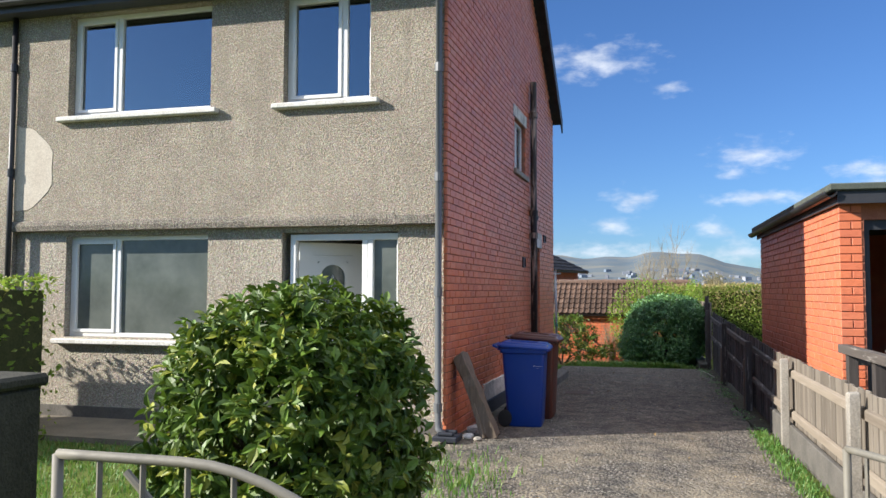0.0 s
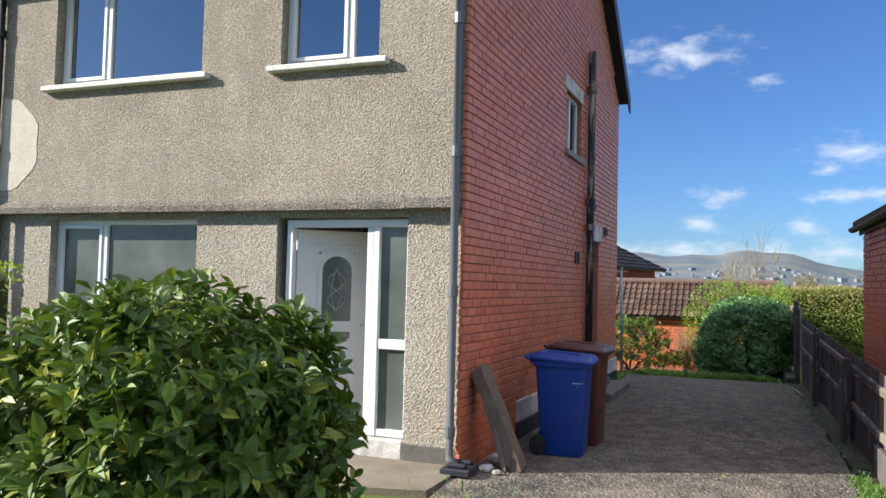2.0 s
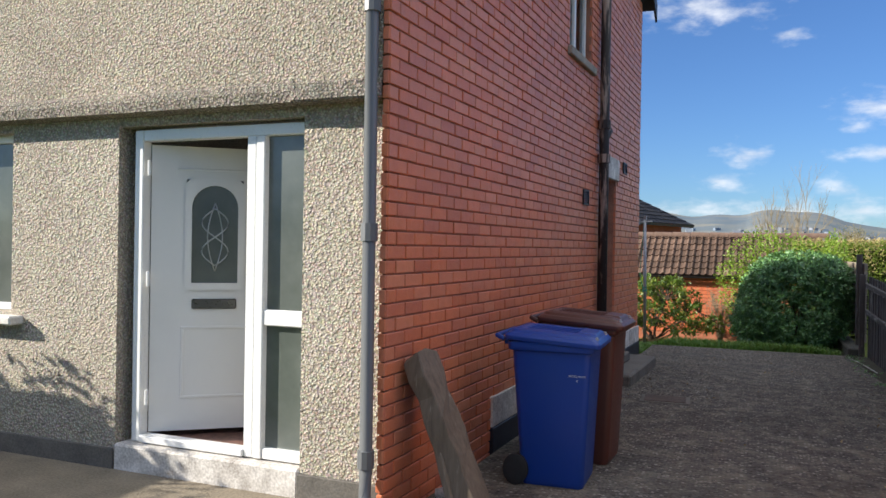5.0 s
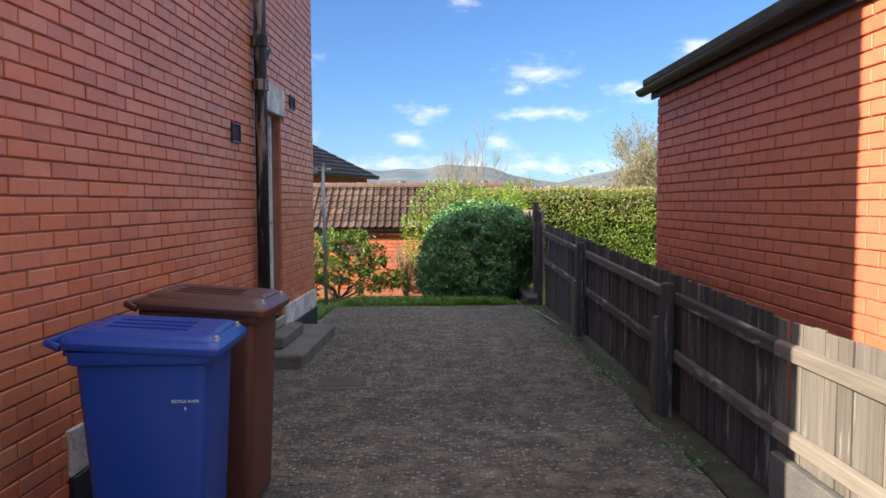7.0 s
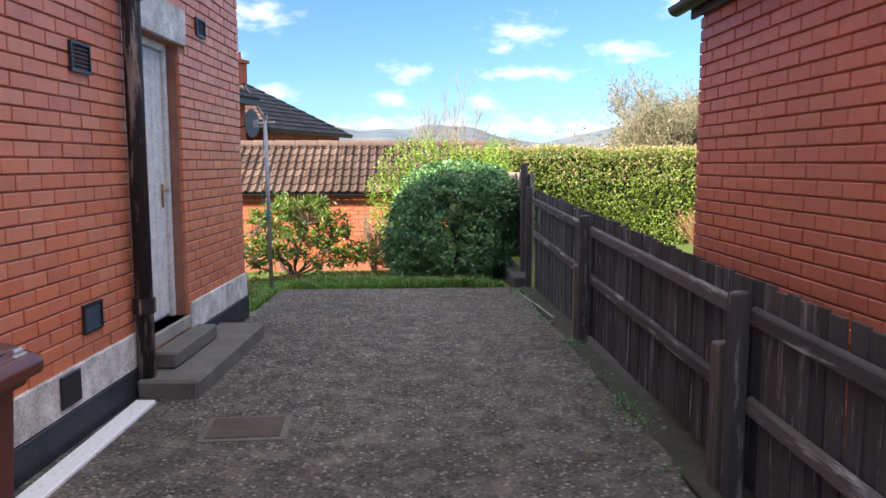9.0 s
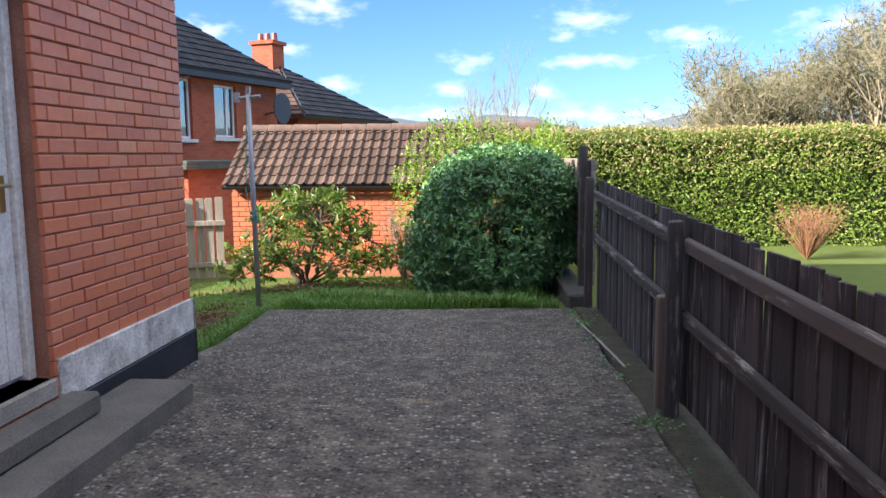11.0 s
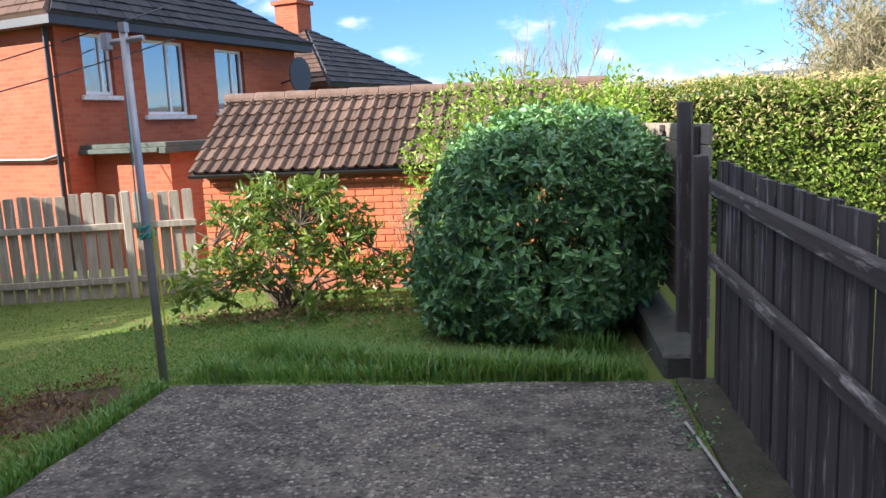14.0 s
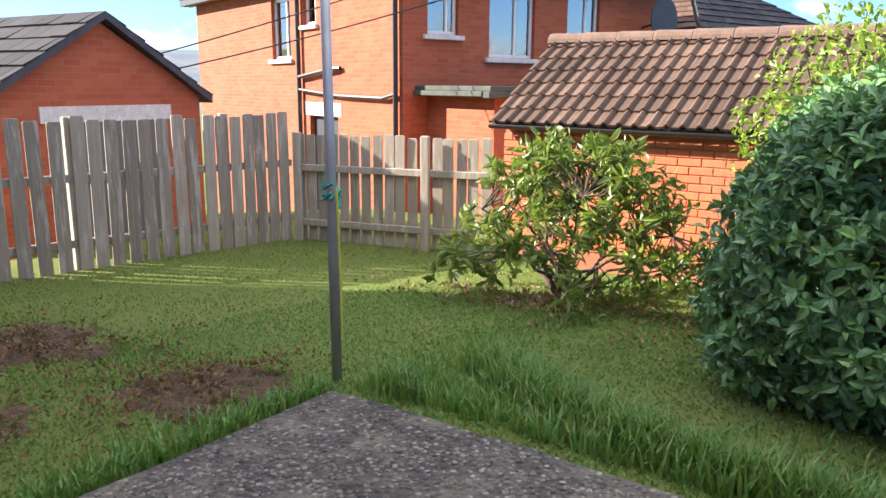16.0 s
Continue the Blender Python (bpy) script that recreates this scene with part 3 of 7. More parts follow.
# openings: u along x on the front, u along the gable from the front corner
LOW_WIN = (-7.34, -5.27, 0.86, 2.16)
DOORWAY = (-4.27, -2.81, 0.0, 2.16)
UP_WIN1 = (-7.3, -5.22, 3.72, 5.05)
UP_WIN2 = (-4.24, -3.13, 3.72, 5.05)
BATH = (3.85, 4.8, 3.45, 4.3)
SIDE = (5.48, 6.27, 0.14, 2.28)
EAVE, RIDGE, RIDGE_U = 5.25, 8.3, 4.01

wf = wall_panel(-8.12, -2.247, -0.3, 2.24, [LOW_WIN, DOORWAY], 0.28, FRONT)
wall_front = wf.done("wall_front_lower", M_RENDER_LOW)
tagged(wall_front, "pale pebbly roughcast wall of the lower storey", "wall", kind="structure")
wu = wall_panel(-8.12, -2.245, 2.24, 5.2, [UP_WIN1, UP_WIN2], 0.37, pose(0, Y_UP, 0))
wall_up = wu.done("wall_front_upper", M_RENDER)
tagged(wall_up, "grey-brown roughcast wall of the upper storey", "wall", kind="structure")
wn2 = wall_panel(-14.2, -8.13, -0.3, 5.2, [(-11.2, -9.2, 0.86, 2.1), (-11.2, -9.2, 3.72, 5.05)], 0.3, pose(0, Y_UP + 0.02, 0))
tagged(wn2.done("wall_front_adjoining", M_RENDER), "roughcast front wall of the adjoining house", "wall", kind="structure")
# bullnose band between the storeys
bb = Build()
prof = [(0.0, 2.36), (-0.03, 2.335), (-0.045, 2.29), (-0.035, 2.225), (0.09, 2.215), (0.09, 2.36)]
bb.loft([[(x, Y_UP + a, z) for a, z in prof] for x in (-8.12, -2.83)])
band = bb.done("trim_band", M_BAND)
tagged(band, "dark drip band between the storeys", "band", kind="structure")
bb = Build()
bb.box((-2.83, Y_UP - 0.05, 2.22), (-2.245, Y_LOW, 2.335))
tagged(bb.done("trim_block", M_BAND, bevel=0.012), "dark concrete block at the end of the band", "band", kind="structure")
bb = Build()
bb.box((-2.815, Y_LOW - 0.03, -0.3), (-2.247, Y_LOW - 0.002, 0.0)).box((-8.12, Y_LOW - 0.025, -0.3), (-4.275, Y_LOW - 0.002, -0.01))
tagged(bb.done("baseboard_front", M_CONC_D, bevel=0.006), "dark damp cement plinth along the front", "plinth", kind="structure")
bb = Build()
pts = [(0, 0)] + [(0.1 + 0.5 * math.sin(a) + 0.025 * math.sin(7 * a), 0.55 - 0.55 * math.cos(a)) for a in [math.pi * i / 16 for i in range(17)]] + [(0, 1.14)]
bb.loft([[(-8.1 + a, yy, 2.5 + z) for a, z in pts] for yy in (Y_UP - 0.005, Y_UP + 0.01)])
tagged(bb.done("wall_patch", M_PATCH), "smooth pale cement patch on the roughcast", "wall patch", kind="structure")


def box_shell(name, a, b, t, mat, label):
    (x0, y0, z0), (x1, y1, z1) = a, b
    s = Build()
    s.box((x0 - t, y0, z0), (x0, y1, z1)).box((x1, y0, z0), (x1 + t, y1, z1)).box((x0 - t, y1, z0), (x1 + t, y1 + t, z1)).box((x0 - t, y0, z1), (x1 + t, y1 + t, z1 + t)).box((x0 - t, y0, z0 - t), (x1 + t, y1 + t, z0))
    return tagged(s.done(name, mat), label, "room", kind="structure")


box_shell("wall_front_room", (-7.9, 8.3, 0.02), (-4.95, 12.0, 2.5), 0.05, M_ROOM, "bare plastered front room behind the window")
box_shell("wall_hall", (-4.7, 8.3, 0.02), (-2.5, 12.0, 2.5), 0.05, M_ROOM, "bare plastered hallway behind the front door")
box_shell("wall_bedroom", (-7.9, 8.3, 2.85), (-4.8, 12.0, 5.15), 0.05, M_ROOM, "bare plastered upper room behind the window")
box_shell("wall_small_bedroom", (-4.6, 8.3, 2.85), (-2.5, 12.0, 5.15), 0.05, M_ROOM, "bare plastered small upper room")
bb = Build()
bb.box((-4.69, 8.1, 0.03), (-2.51, 11.9, 0.045))
tagged(bb.done("floor_hall", M_ROOMFLOOR), "brown patterned hall floor", "floor", kind="structure")


def window(name, x0, x1, z0, z1, y, splits, sill_mat=M_SILL, sill=True, label="white plastic window with dark panes", group="house windows", pane_mat=M_GLASS):
    """A casement in the plane y facing -y; splits are x places of mullions."""
    e = base(name, 0, 0, 0)
    fr = Build()
    w, d = 0.055, 0.06
    fr.box((x0, y, z0), (x1, y + d, z0 + w)).box((x0, y, z1 - w), (x1, y + d, z1)).box((x0, y, z0 + w), (x0 + w, y + d, z1 - w)).box((x1 - w, y, z0 + w), (x1, y + d, z1 - w))
    for s in splits:
        fr.box((s - 0.035, y, z0 + w), (s + 0.035, y + d, z1 - w))
    fr.done("frame", M_UPVC, e, bevel=0.006)
    xs = [x0 + w] + [q for s in splits for q in (s - 0.035, s + 0.035)] + [x1 - w]
    for k in range(0, len(xs), 2):
        a, b = xs[k], xs[k + 1]
        if k == 0:
            sa = Build()
            q = 0.045
            sa.box((a, y - 0.014, z0 + w), (b, y + 0.03, z0 + w + q)).box((a, y - 0.014, z1 - w - q), (b, y + 0.03, z1 - w)).box((a, y - 0.014, z0 + w + q), (a + q, y + 0.03, z1 - w - q)).box((b - q, y - 0.014, z0 + w + q), (b, y + 0.03, z1 - w - q))
            sa.done("sash", M_UPVC, e, bevel=0.005)
        g = Build()
        g.box((a, y + 0.032, z0 + w), (b, y + 0.04, z1 - w))
        p = g.done("pane", pane_mat, e)
        p.visible_shadow = False
    if sill:
        s = Build()
        s.box((x0 - 0.12, y - 0.21, z0 - 0.085), (x1 + 0.12, y + 0.02, z0 - 0.02))
        s.done("sill", sill_mat, e, bevel=0.012)
    return tagged(e, label, "window", group, "structure")


window("window_1", *LOW_WIN, Y_LOW + 0.1, [-6.62], label="white plastic ground-floor window with hazy panes and a long painted sill", pane_mat=M_FROST)
window("window_2", *UP_WIN1, Y_UP + 0.12, [-6.62], label="white plastic upper window with a flaking white sill")
window("window_3", *UP_WIN2, Y_UP + 0.12, [-3.5], label="white plastic small upper window with a chipped sill")
window("window_4", -11.2, -9.2, 0.86, 2.1, Y_UP + 0.12, [-10.4], label="white plastic window of the adjoining house")
window("window_5", -11.2, -9.2, 3.72, 5.05, Y_UP + 0.12, [-10.4], label="white plastic upper window of the adjoining house")

# ---- front door ----
door = base("door_1")
fr = Build()
fy = Y_LOW + 0.06
x0, x1, z0, z1 = -4.19, -2.812, 0.03, 2.14
xm0, xm1 = -3.27, -3.14
fr.box((x0, fy, z0), (x0 + 0.075, fy + 0.08, z1)).box((x0 + 0.075, fy, z1 - 0.075), (x1, fy + 0.08, z1)).box((xm0, fy, z0), (xm0 + 0.07, fy + 0.08, z1 - 0.075)).box((xm0 + 0.075, fy - 0.008, z0), (xm1 + 0.01, fy + 0.08, z1 - 0.075))
fr.box((x0 + 0.075, fy - 0.015, z0), (xm0, fy + 0.08, z0 + 0.05)).box((xm1 + 0.01, fy, z0), (x1, fy + 0.08, z0 + 0.07)).box((xm1 + 0.01, fy, 0.87), (x1, fy + 0.08, 0.97)).box((x1 - 0.03, fy, z0 + 0.07), (x1, fy + 0.08, 0.87)).box((x1 - 0.03, fy, 0.97), (x1, fy + 0.08, z1 - 0.075))
fr.done("frame", M_UPVC, door, bevel=0.007)
for za, zb in ((z0 + 0.07, 0.87), (0.97, z1 - 0.075)):
    g = Build()
    g.box((xm1 + 0.01, fy + 0.04, za), (x1 - 0.03, fy + 0.048, zb))
    g.done("side_pane", M_FROST, door).visible_shadow = False
# open leaf, hinged at the jamb
leaf = base("leaf", x0 + 0.085, fy + 0.07, 0.085, 38)
leaf.parent = door
LW, LH, LT = 0.84, 1.965, 0.045
AX0, AX1, AZ0, AZ1 = 0.26, 0.58, 1.02, 1.70


def arch(cx, r, zb, zt, y, n=14):
    pts_ = [(cx - r, y, zb), (cx + r, y, zb)]
    for i in range(n + 1):
        a = math.pi * i / n
        pts_.append((cx + r * math.cos(a), y, zt - r + r * math.sin(a)))
    return pts_


lb = Build()
lb.box((0, 0, 0), (LW, LT, AZ0 - 0.04)).box((0, 0, AZ1 + 0.04), (LW, LT, LH)).box((0, 0, AZ0 - 0.04), (AX0 - 0.03, LT, AZ1 + 0.04)).box((AX1 + 0.03, 0, AZ0 - 0.04), (LW, LT, AZ1 + 0.04))
lb.done("door_skin", M_DOORW, leaf)
ring = Build()
outer = [(0.22, -0.012, AZ0 - 0.05), (0.62, -0.012, AZ0 - 0.05)]
for i in range(15):
    ca, sa_ = math.cos(math.pi * i / 14), math.sin(math.pi * i / 14)
    mx = max(abs(ca), abs(sa_))
    outer.append((0.42 + 0.2 * ca / mx, -0.012, AZ1 - 0.155 + 0.2 * sa_ / mx))
inner = arch(0.42, 0.155, AZ0, AZ1, -0.012)
nn = len(outer)
vs = outer + inner + [(x, LT, z) for x, _, z in inner]
fs = [(i, (i + 1) % nn, nn + (i + 1) % nn, nn + i) for i in range(nn)] + [(nn + i, nn + (i + 1) % nn, 2 * nn + (i + 1) % nn, 2 * nn + i) for i in range(nn)]
ring.add(vs, fs)
ring.done("glazing_surround", M_DOORW, leaf)
lg = Build()
lg.loft([arch(0.42, 0.157, AZ0 - 0.002, AZ1 + 0.002, y_) for y_ in (0.018, 0.026)])
lg.done("arched_pane", M_FROST, leaf).visible_shadow = False
gk = Build()
for s in (-1, 1):
    pts_ = [(0.42 + s * 0.09 * math.sin(t * math.pi * 2), 0.014, 1.14 + 0.40 * t) for t in [i / 16 for i in range(17)]]
    gk.tube(pts_, 0.006, 6)
    pts_ = [(0.42 + s * 0.05 * math.sin(t * math.pi), 0.014, 1.1 + 0.48 * t) for t in [i / 12 for i in range(13)]]
    gk.tube(pts_, 0.005, 6)
gk.done("leaded_scrolls", plain("pewter_lead", (0.45, 0.46, 0.46), 0.35, 0.6), leaf, True)
pm = Build()
for a, b_, lo, hi_ in ((0.2, 0.66, 0.22, 0.72),):
    t_ = 0.02
    pm.box((a, -0.008, lo), (b_, 0, lo + t_)).box((a, -0.008, hi_ - t_), (b_, 0, hi_)).box((a, -0.008, lo + t_), (a + t_, 0, hi_ - t_)).box((b_ - t_, -0.008, lo + t_), (b_, 0, hi_ - t_))
pm.box((0.17, -0.008, 1.80), (0.67, 0, 1.815))
pm.done("raised_moulding", M_DOORW, leaf, bevel=0.003)
lt = Build()
lt.box((0.27, -0.018, 0.84), (0.57, 0, 0.91))
lt.done("letter_plate", plain("dark_chrome", (0.16, 0.15, 0.14), 0.3, 0.8), leaf, bevel=0.008)
hd = Build()
hd.box((LW - 0.075, -0.012, 0.86), (LW - 0.04, 0, 1.08)).tube([(LW - 0.057, -0.01, 0.98), (LW - 0.057, -0.05, 0.98), (LW - 0.17, -0.055, 0.98)], 0.01)
hd.done("handle", plain("chrome", (0.6, 0.6, 0.6), 0.2, 1.0), leaf)
hg = Build()
for z in (0.2, 1.0, 1.75):
    hg.tube([(-0.008, -0.075, z), (-0.008, -0.075, z + 0.1)], 0.012)
hg.done("hinges", M_UPVC, leaf)
tagged(door, "open white plastic front door with an arched leaded pane and sidelights", "door", kind="structure")
st = Build()
st.box((-4.27, Y_LOW - 0.02, -0.3), (-2.81, Y_LOW + 0.27, 0.022))
tagged(st.done("door_step", M_WHITE, bevel=0.015), "flaking painted concrete threshold under the front door", "step", kind="structure")

# ---- gable wall ----
HOLES_G = [BATH, SIDE]
core = Build()
GC = GABLE @ Matrix.Translation((0.012, 0.012, 0))
for a, c, lo, hi_ in rects(0.0, G_LEN - 0.024, -0.35, EAVE - 0.15, HOLES_G):
    core.box((max(a, 0.085), 0, lo), (c, 0.26, hi_), GC)
# gable triangle
tri = [(0.1, EAVE - 0.15), (G_LEN - 0.1, EAVE - 0.15), (RIDGE_U, RIDGE - 0.15)]
core.loft([[GC @ Vector((u, d, z)) for u, z in tri] for d in (0.0, 0.26)])
# front return strip of brick and the rear wall
core.box((-2.243, 7.852, -0.35), (-2.212, 8.2, 5.2))
core.box((-14.2, 15.62, -0.45), (-1.93, 15.86, 5.2))
gable_wall = core.done("wall_gable", M_MORTAR)
tagged(gable_wall, "tall red brick gable wall with dark recessed joints", "wall", kind="structure")

CO, BL, JT = 0.083, 0.236, 0.011


def brick_shape(l, h, d, bev=0.004):
    """A brick from local x 0..l, z 0..h, its face at y = 0, with chamfered arrises."""
    v = [(bev, 0, bev), (l - bev, 0, bev), (l - bev, 0, h - bev), (bev, 0, h - bev), (0, bev, 0), (l, bev, 0), (l, bev, h), (0, bev, h), (0, d, 0), (l, d, 0), (l, d, h), (0, d, h)]
    f = [(0, 1, 2, 3), (4, 5, 1, 0), (5, 6, 2, 1), (6, 7, 3, 2), (7, 4, 0, 3), (8, 9, 5, 4), (9, 10, 6, 5), (10, 11, 7, 6), (11, 8, 4, 7)]
    return v, f


def courses(u0, u1, z0, ztop, holes, seed, header_every=0):
    """Bricks in stretcher bond: u, z and length of each."""
    rng = random.Random(seed)
    k, z = 0, z0
    while z + CO <= ztop(0.5 * (u0 + u1)) + 0.5 and k < 140:
        u = u0 - (BL / 2 if k % 2 else 0)
        while u < u1 - 0.02:
            a, b_ = max(u, u0), min(u + BL, u1)
            for h in holes:
                if h[2] - 0.03 < z + CO / 2 < h[3] + 0.0:
                    if a < h[0] < b_:
                        b_ = h[0]
                    elif a < h[1] < b_:
                        a = h[1]
                    elif h[0] <= a and b_ <= h[1]:
                        b_ = a
            if b_ - a > 0.05 and z + CO <= ztop((a + b_) / 2):
                yield a, z, b_ - a, rng
            u += BL
        z += CO
        k += 1


def lay_bricks(parent, m, u0, u1, z0, ztop, holes, mat, seed, near, limit=290):
    """The nearest bricks as pieces of their own, the rest joined into one part."""
    shared = {}
    rest, n = Build(), 0
    for u, z, l, rng in courses(u0, u1, z0, ztop, holes, seed):
        proud = rng.uniform(-0.003, 0.003)
        v, f = brick_shape(l - JT, CO - JT, 0.03)
        if near(u, z) and n < limit:
            key = round(l, 2)
            if key not in shared:
                me = bpy.data.meshes.new("brick")
                me.from_pydata(v, [], f)
                me.materials.append(mat)
                shared[key] = me
            ob = new("brick", shared[key])
            ob.parent = parent
            ob.matrix_world = m @ pose(u, proud, z, rng.uniform(-0.4, 0.4), rng.uniform(-0.3, 0.3), 0)
            n += 1
        else:
            q = m @ pose(u, proud, z)
            rest.add([q @ Vector(p) for p in v], f)
    if rest.v:
        ob = rest.done("brickwork", mat, parent)
        tagged(ob, kind="stuff")


def gable_top(u):
    if u < RIDGE_U:
        return EAVE - 0.15 + (RIDGE - EAVE) * u / RIDGE_U
    return EAVE - 0.15 + (RIDGE - EAVE) * (G_LEN - u) / (G_LEN - RIDGE_U)


# plinth of the gable
pl = Build()
PL0 = 1.7
for a, b_ in ((PL0, SIDE[0] - 0.02), (SIDE[1] + 0.02, G_LEN + 0.015)):
    pl.box((a, -0.02, 0.0), (b_, 0.03, 0.235), GABLE)
pl.box((G_LEN - 0.03, -0.02, 0.0), (G_LEN + 0.015, 0.3, 0.235), GABLE)
tagged(pl.done("baseboard_gable_white", M_WHITE, bevel=0.006), "flaking white painted plinth band", "plinth", kind="structure")
pl = Build()
for a, b_ in ((PL0, SIDE[0] - 0.02), (SIDE[1] + 0.02, G_LEN + 0.02)):
    pl.box((a, -0.026, -0.42), (b_, 0.03, -0.003), GABLE)
pl.box((G_LEN - 0.03, -0.026, -0.5), (G_LEN + 0.02, 0.3, -0.003), GABLE)
tagged(pl.done("baseboard_gable_black", M_BITUMEN, bevel=0.006), "black bitumen painted plinth at the wall foot", "plinth", kind="structure")

# bathroom window, its lintel and sill
bw = base("window_6")
b_ = Build()
a0, a1, c0, c1 = BATH
for q in ((a0, c0, a1, c0 + 0.05), (a0, c1 - 0.05, a1, c1), (a0, c0 + 0.05, a0 + 0.05, c1 - 0.05), (a1 - 0.05, c0 + 0.05, a1, c1 - 0.05), ((a0 + a1) / 2 - 0.03, c0 + 0.05, (a0 + a1) / 2 + 0.03, c1 - 0.05)):
    b_.box((q[0], 0.07, q[1]), (q[2], 0.13, q[3]), GABLE)
b_.done("frame", M_UPVC, bw, bevel=0.005)
b_ = Build()
b_.box((a0 + 0.05, 0.1, c0 + 0.05), (a1 - 0.05, 0.108, c1 - 0.05), GABLE)
b_.done("pane", M_GLASS, bw)
b_ = Build()
b_.box((a0 - 0.08, -0.05, c0 - 0.09), (a1 + 0.08, 0.07, c0 - 0.002), GABLE)
b_.done("sill", M_CONC, bw, bevel=0.008)
b_ = Build()
b_.box((a0 - 0.1, -0.008, c1 + 0.003), (a1 + 0.1, 0.14, c1 + 0.2), GABLE)
b_.done("lintel", M_WHITE, bw, bevel=0.006)
b_ = Build()
b_.box((a0 - 0.02, 0.2, c0 - 0.02), (a1 + 0.02, 0.21, c1 + 0.02), GABLE)
b_.done("blind", M_ROOM, bw)
tagged(bw, "white plastic landing window with a pale concrete lintel", "window", kind="structure")

# side door in its recess
sd = base("door_2")
b_ = Build()
a0, a1, c0, c1 = SIDE
for q in ((a0, c0, a0 + 0.06, c1), (a1 - 0.06, c0, a1, c1), (a0 + 0.06, c1 - 0.06, a1 - 0.06, c1)):
    b_.box((q[0], 0.10, q[1]), (q[2], 0.18, q[3]), GABLE)
b_.done("frame", M_SILL, sd, bevel=0.006)
k = 6
wq = (a1 - a0 - 0.12) / k
for i in range(k):
    b_ = Build()
    b_.box((a0 + 0.06 + i * wq + 0.003, 0.13, c0 + 0.03), (a0 + 0.06 + (i + 1) * wq - 0.003, 0.165, c1 - 0.065), GABLE)
    b_.done("plank", M_SILL, sd, bevel=0.004)
b_ = Build()
b_.box((a0 + 0.06, 0.166, c0), (a1 - 0.06, 0.2, c1 - 0.06), GABLE)
b_.done("backing", M_SILL, sd)
b_ = Build()
b_.tube([GABLE @ Vector((a1 - 0.13, 0.128, 1.15)), GABLE @ Vector((a1 - 0.13, 0.08, 1.15)), GABLE @ Vector((a1 - 0.24, 0.08, 1.15))], 0.01).box((a1 - 0.15, 0.122, 1.02), (a1 - 0.11, 0.13, 1.2), GABLE)
b_.done("handle", plain("brass", (0.5, 0.36, 0.14), 0.35, 1.0), sd)
b_ = Build()
b_.box((a0 - 0.13, -0.015, c1 + 0.002), (a1 + 0.14, 0.2, c1 + 0.28), GABLE)
b_.done("lintel", M_WHITE, sd, bevel=0.008)
b_ = Build()
b_.box((a0, -0.015, c0 - 0.1), (a1, 0.2, c0), GABLE)
b_.done("threshold", M_CONC, sd, bevel=0.008)
tagged(sd, "shut white planked side door under a painted lintel", "door", kind="structure")
b_ = Build()
b_.box((5.1, -0.44, -0.4), (6.98, -0.03, -0.07), GABLE)
tagged(b_.done("door_step", M_CONC_D, bevel=0.02), "worn concrete doorstep against the plinth", "step", kind="structure")
b_ = Build()
b_.box((5.38, -0.2, -0.068), (6.35, -0.03, 0.05), GABLE)
tagged(b_.done("door_step", M_CONC_D, bevel=0.015), "upper concrete doorstep under the side door", "step", kind="structure")

# roof of the pair of houses
def roof_slab(name, p, mat, label, t=0.12):
    r = Build()
    n = (Vector(p[1]) - Vector(p[0])).cross(Vector(p[3]) - Vector(p[0])).normalized()
    if n.z < 0:
        n = -n
    r.loft([[Vector(q) for q in p], [Vector(q) + n * t for q in p]])
    return tagged(r.done(name, mat), label, "roof", kind="structure")


ry = GY0 + RIDGE_U
roof_slab("roof_front", [(-14.2, Y_UP - 0.28, EAVE - 0.10), (-1.98, Y_UP - 0.28, EAVE - 0.10), (-1.86, ry, RIDGE), (-14.2, ry, RIDGE)], M_SLATE, "dark tiled front slope of the house roof")
roof_slab("roof_back", [(-14.2, GY1 + 0.3, EAVE - 0.16), (-1.74, GY1 + 0.3, EAVE - 0.16), (-1.86, ry, RIDGE), (-14.2, ry, RIDGE)], M_SLATE, "dark tiled rear slope of the house roof")
b_ = Build()
b_.loft([[(-1.99, Y_UP - 0.3, EAVE - 0.28), (-1.96, Y_UP - 0.3, EAVE - 0.28), (-1.96, Y_UP - 0.3, EAVE - 0.02), (-1.99, Y_UP - 0.3, EAVE - 0.02)], [(-1.87, ry, RIDGE - 0.2), (-1.84, ry, RIDGE - 0.2), (-1.84, ry, RIDGE + 0.1), (-1.87, ry, RIDGE + 0.1)], [(-1.75, GY1 + 0.32, EAVE - 0.34), (-1.72, GY1 + 0.32, EAVE - 0.34), (-1.72, GY1 + 0.32, EAVE - 0.06), (-1.75, GY1 + 0.32, EAVE - 0.06)]])
tagged(b_.done("trim_bargeboard", M_FASCIA), "dark painted bargeboard on the gable", "bargeboard", kind="structure")
b_ = Build()
b_.box((-14.2, Y_UP - 0.26, 5.06), (-2.0, Y_UP - 0.22, 5.24)).box((-14.2, Y_UP - 0.24, 5.07), (-2.0, Y_UP + 0.3, 5.1))
tagged(b_.done("trim_fascia", M_FASCIA), "dark painted fascia and soffit", "fascia", kind="structure")


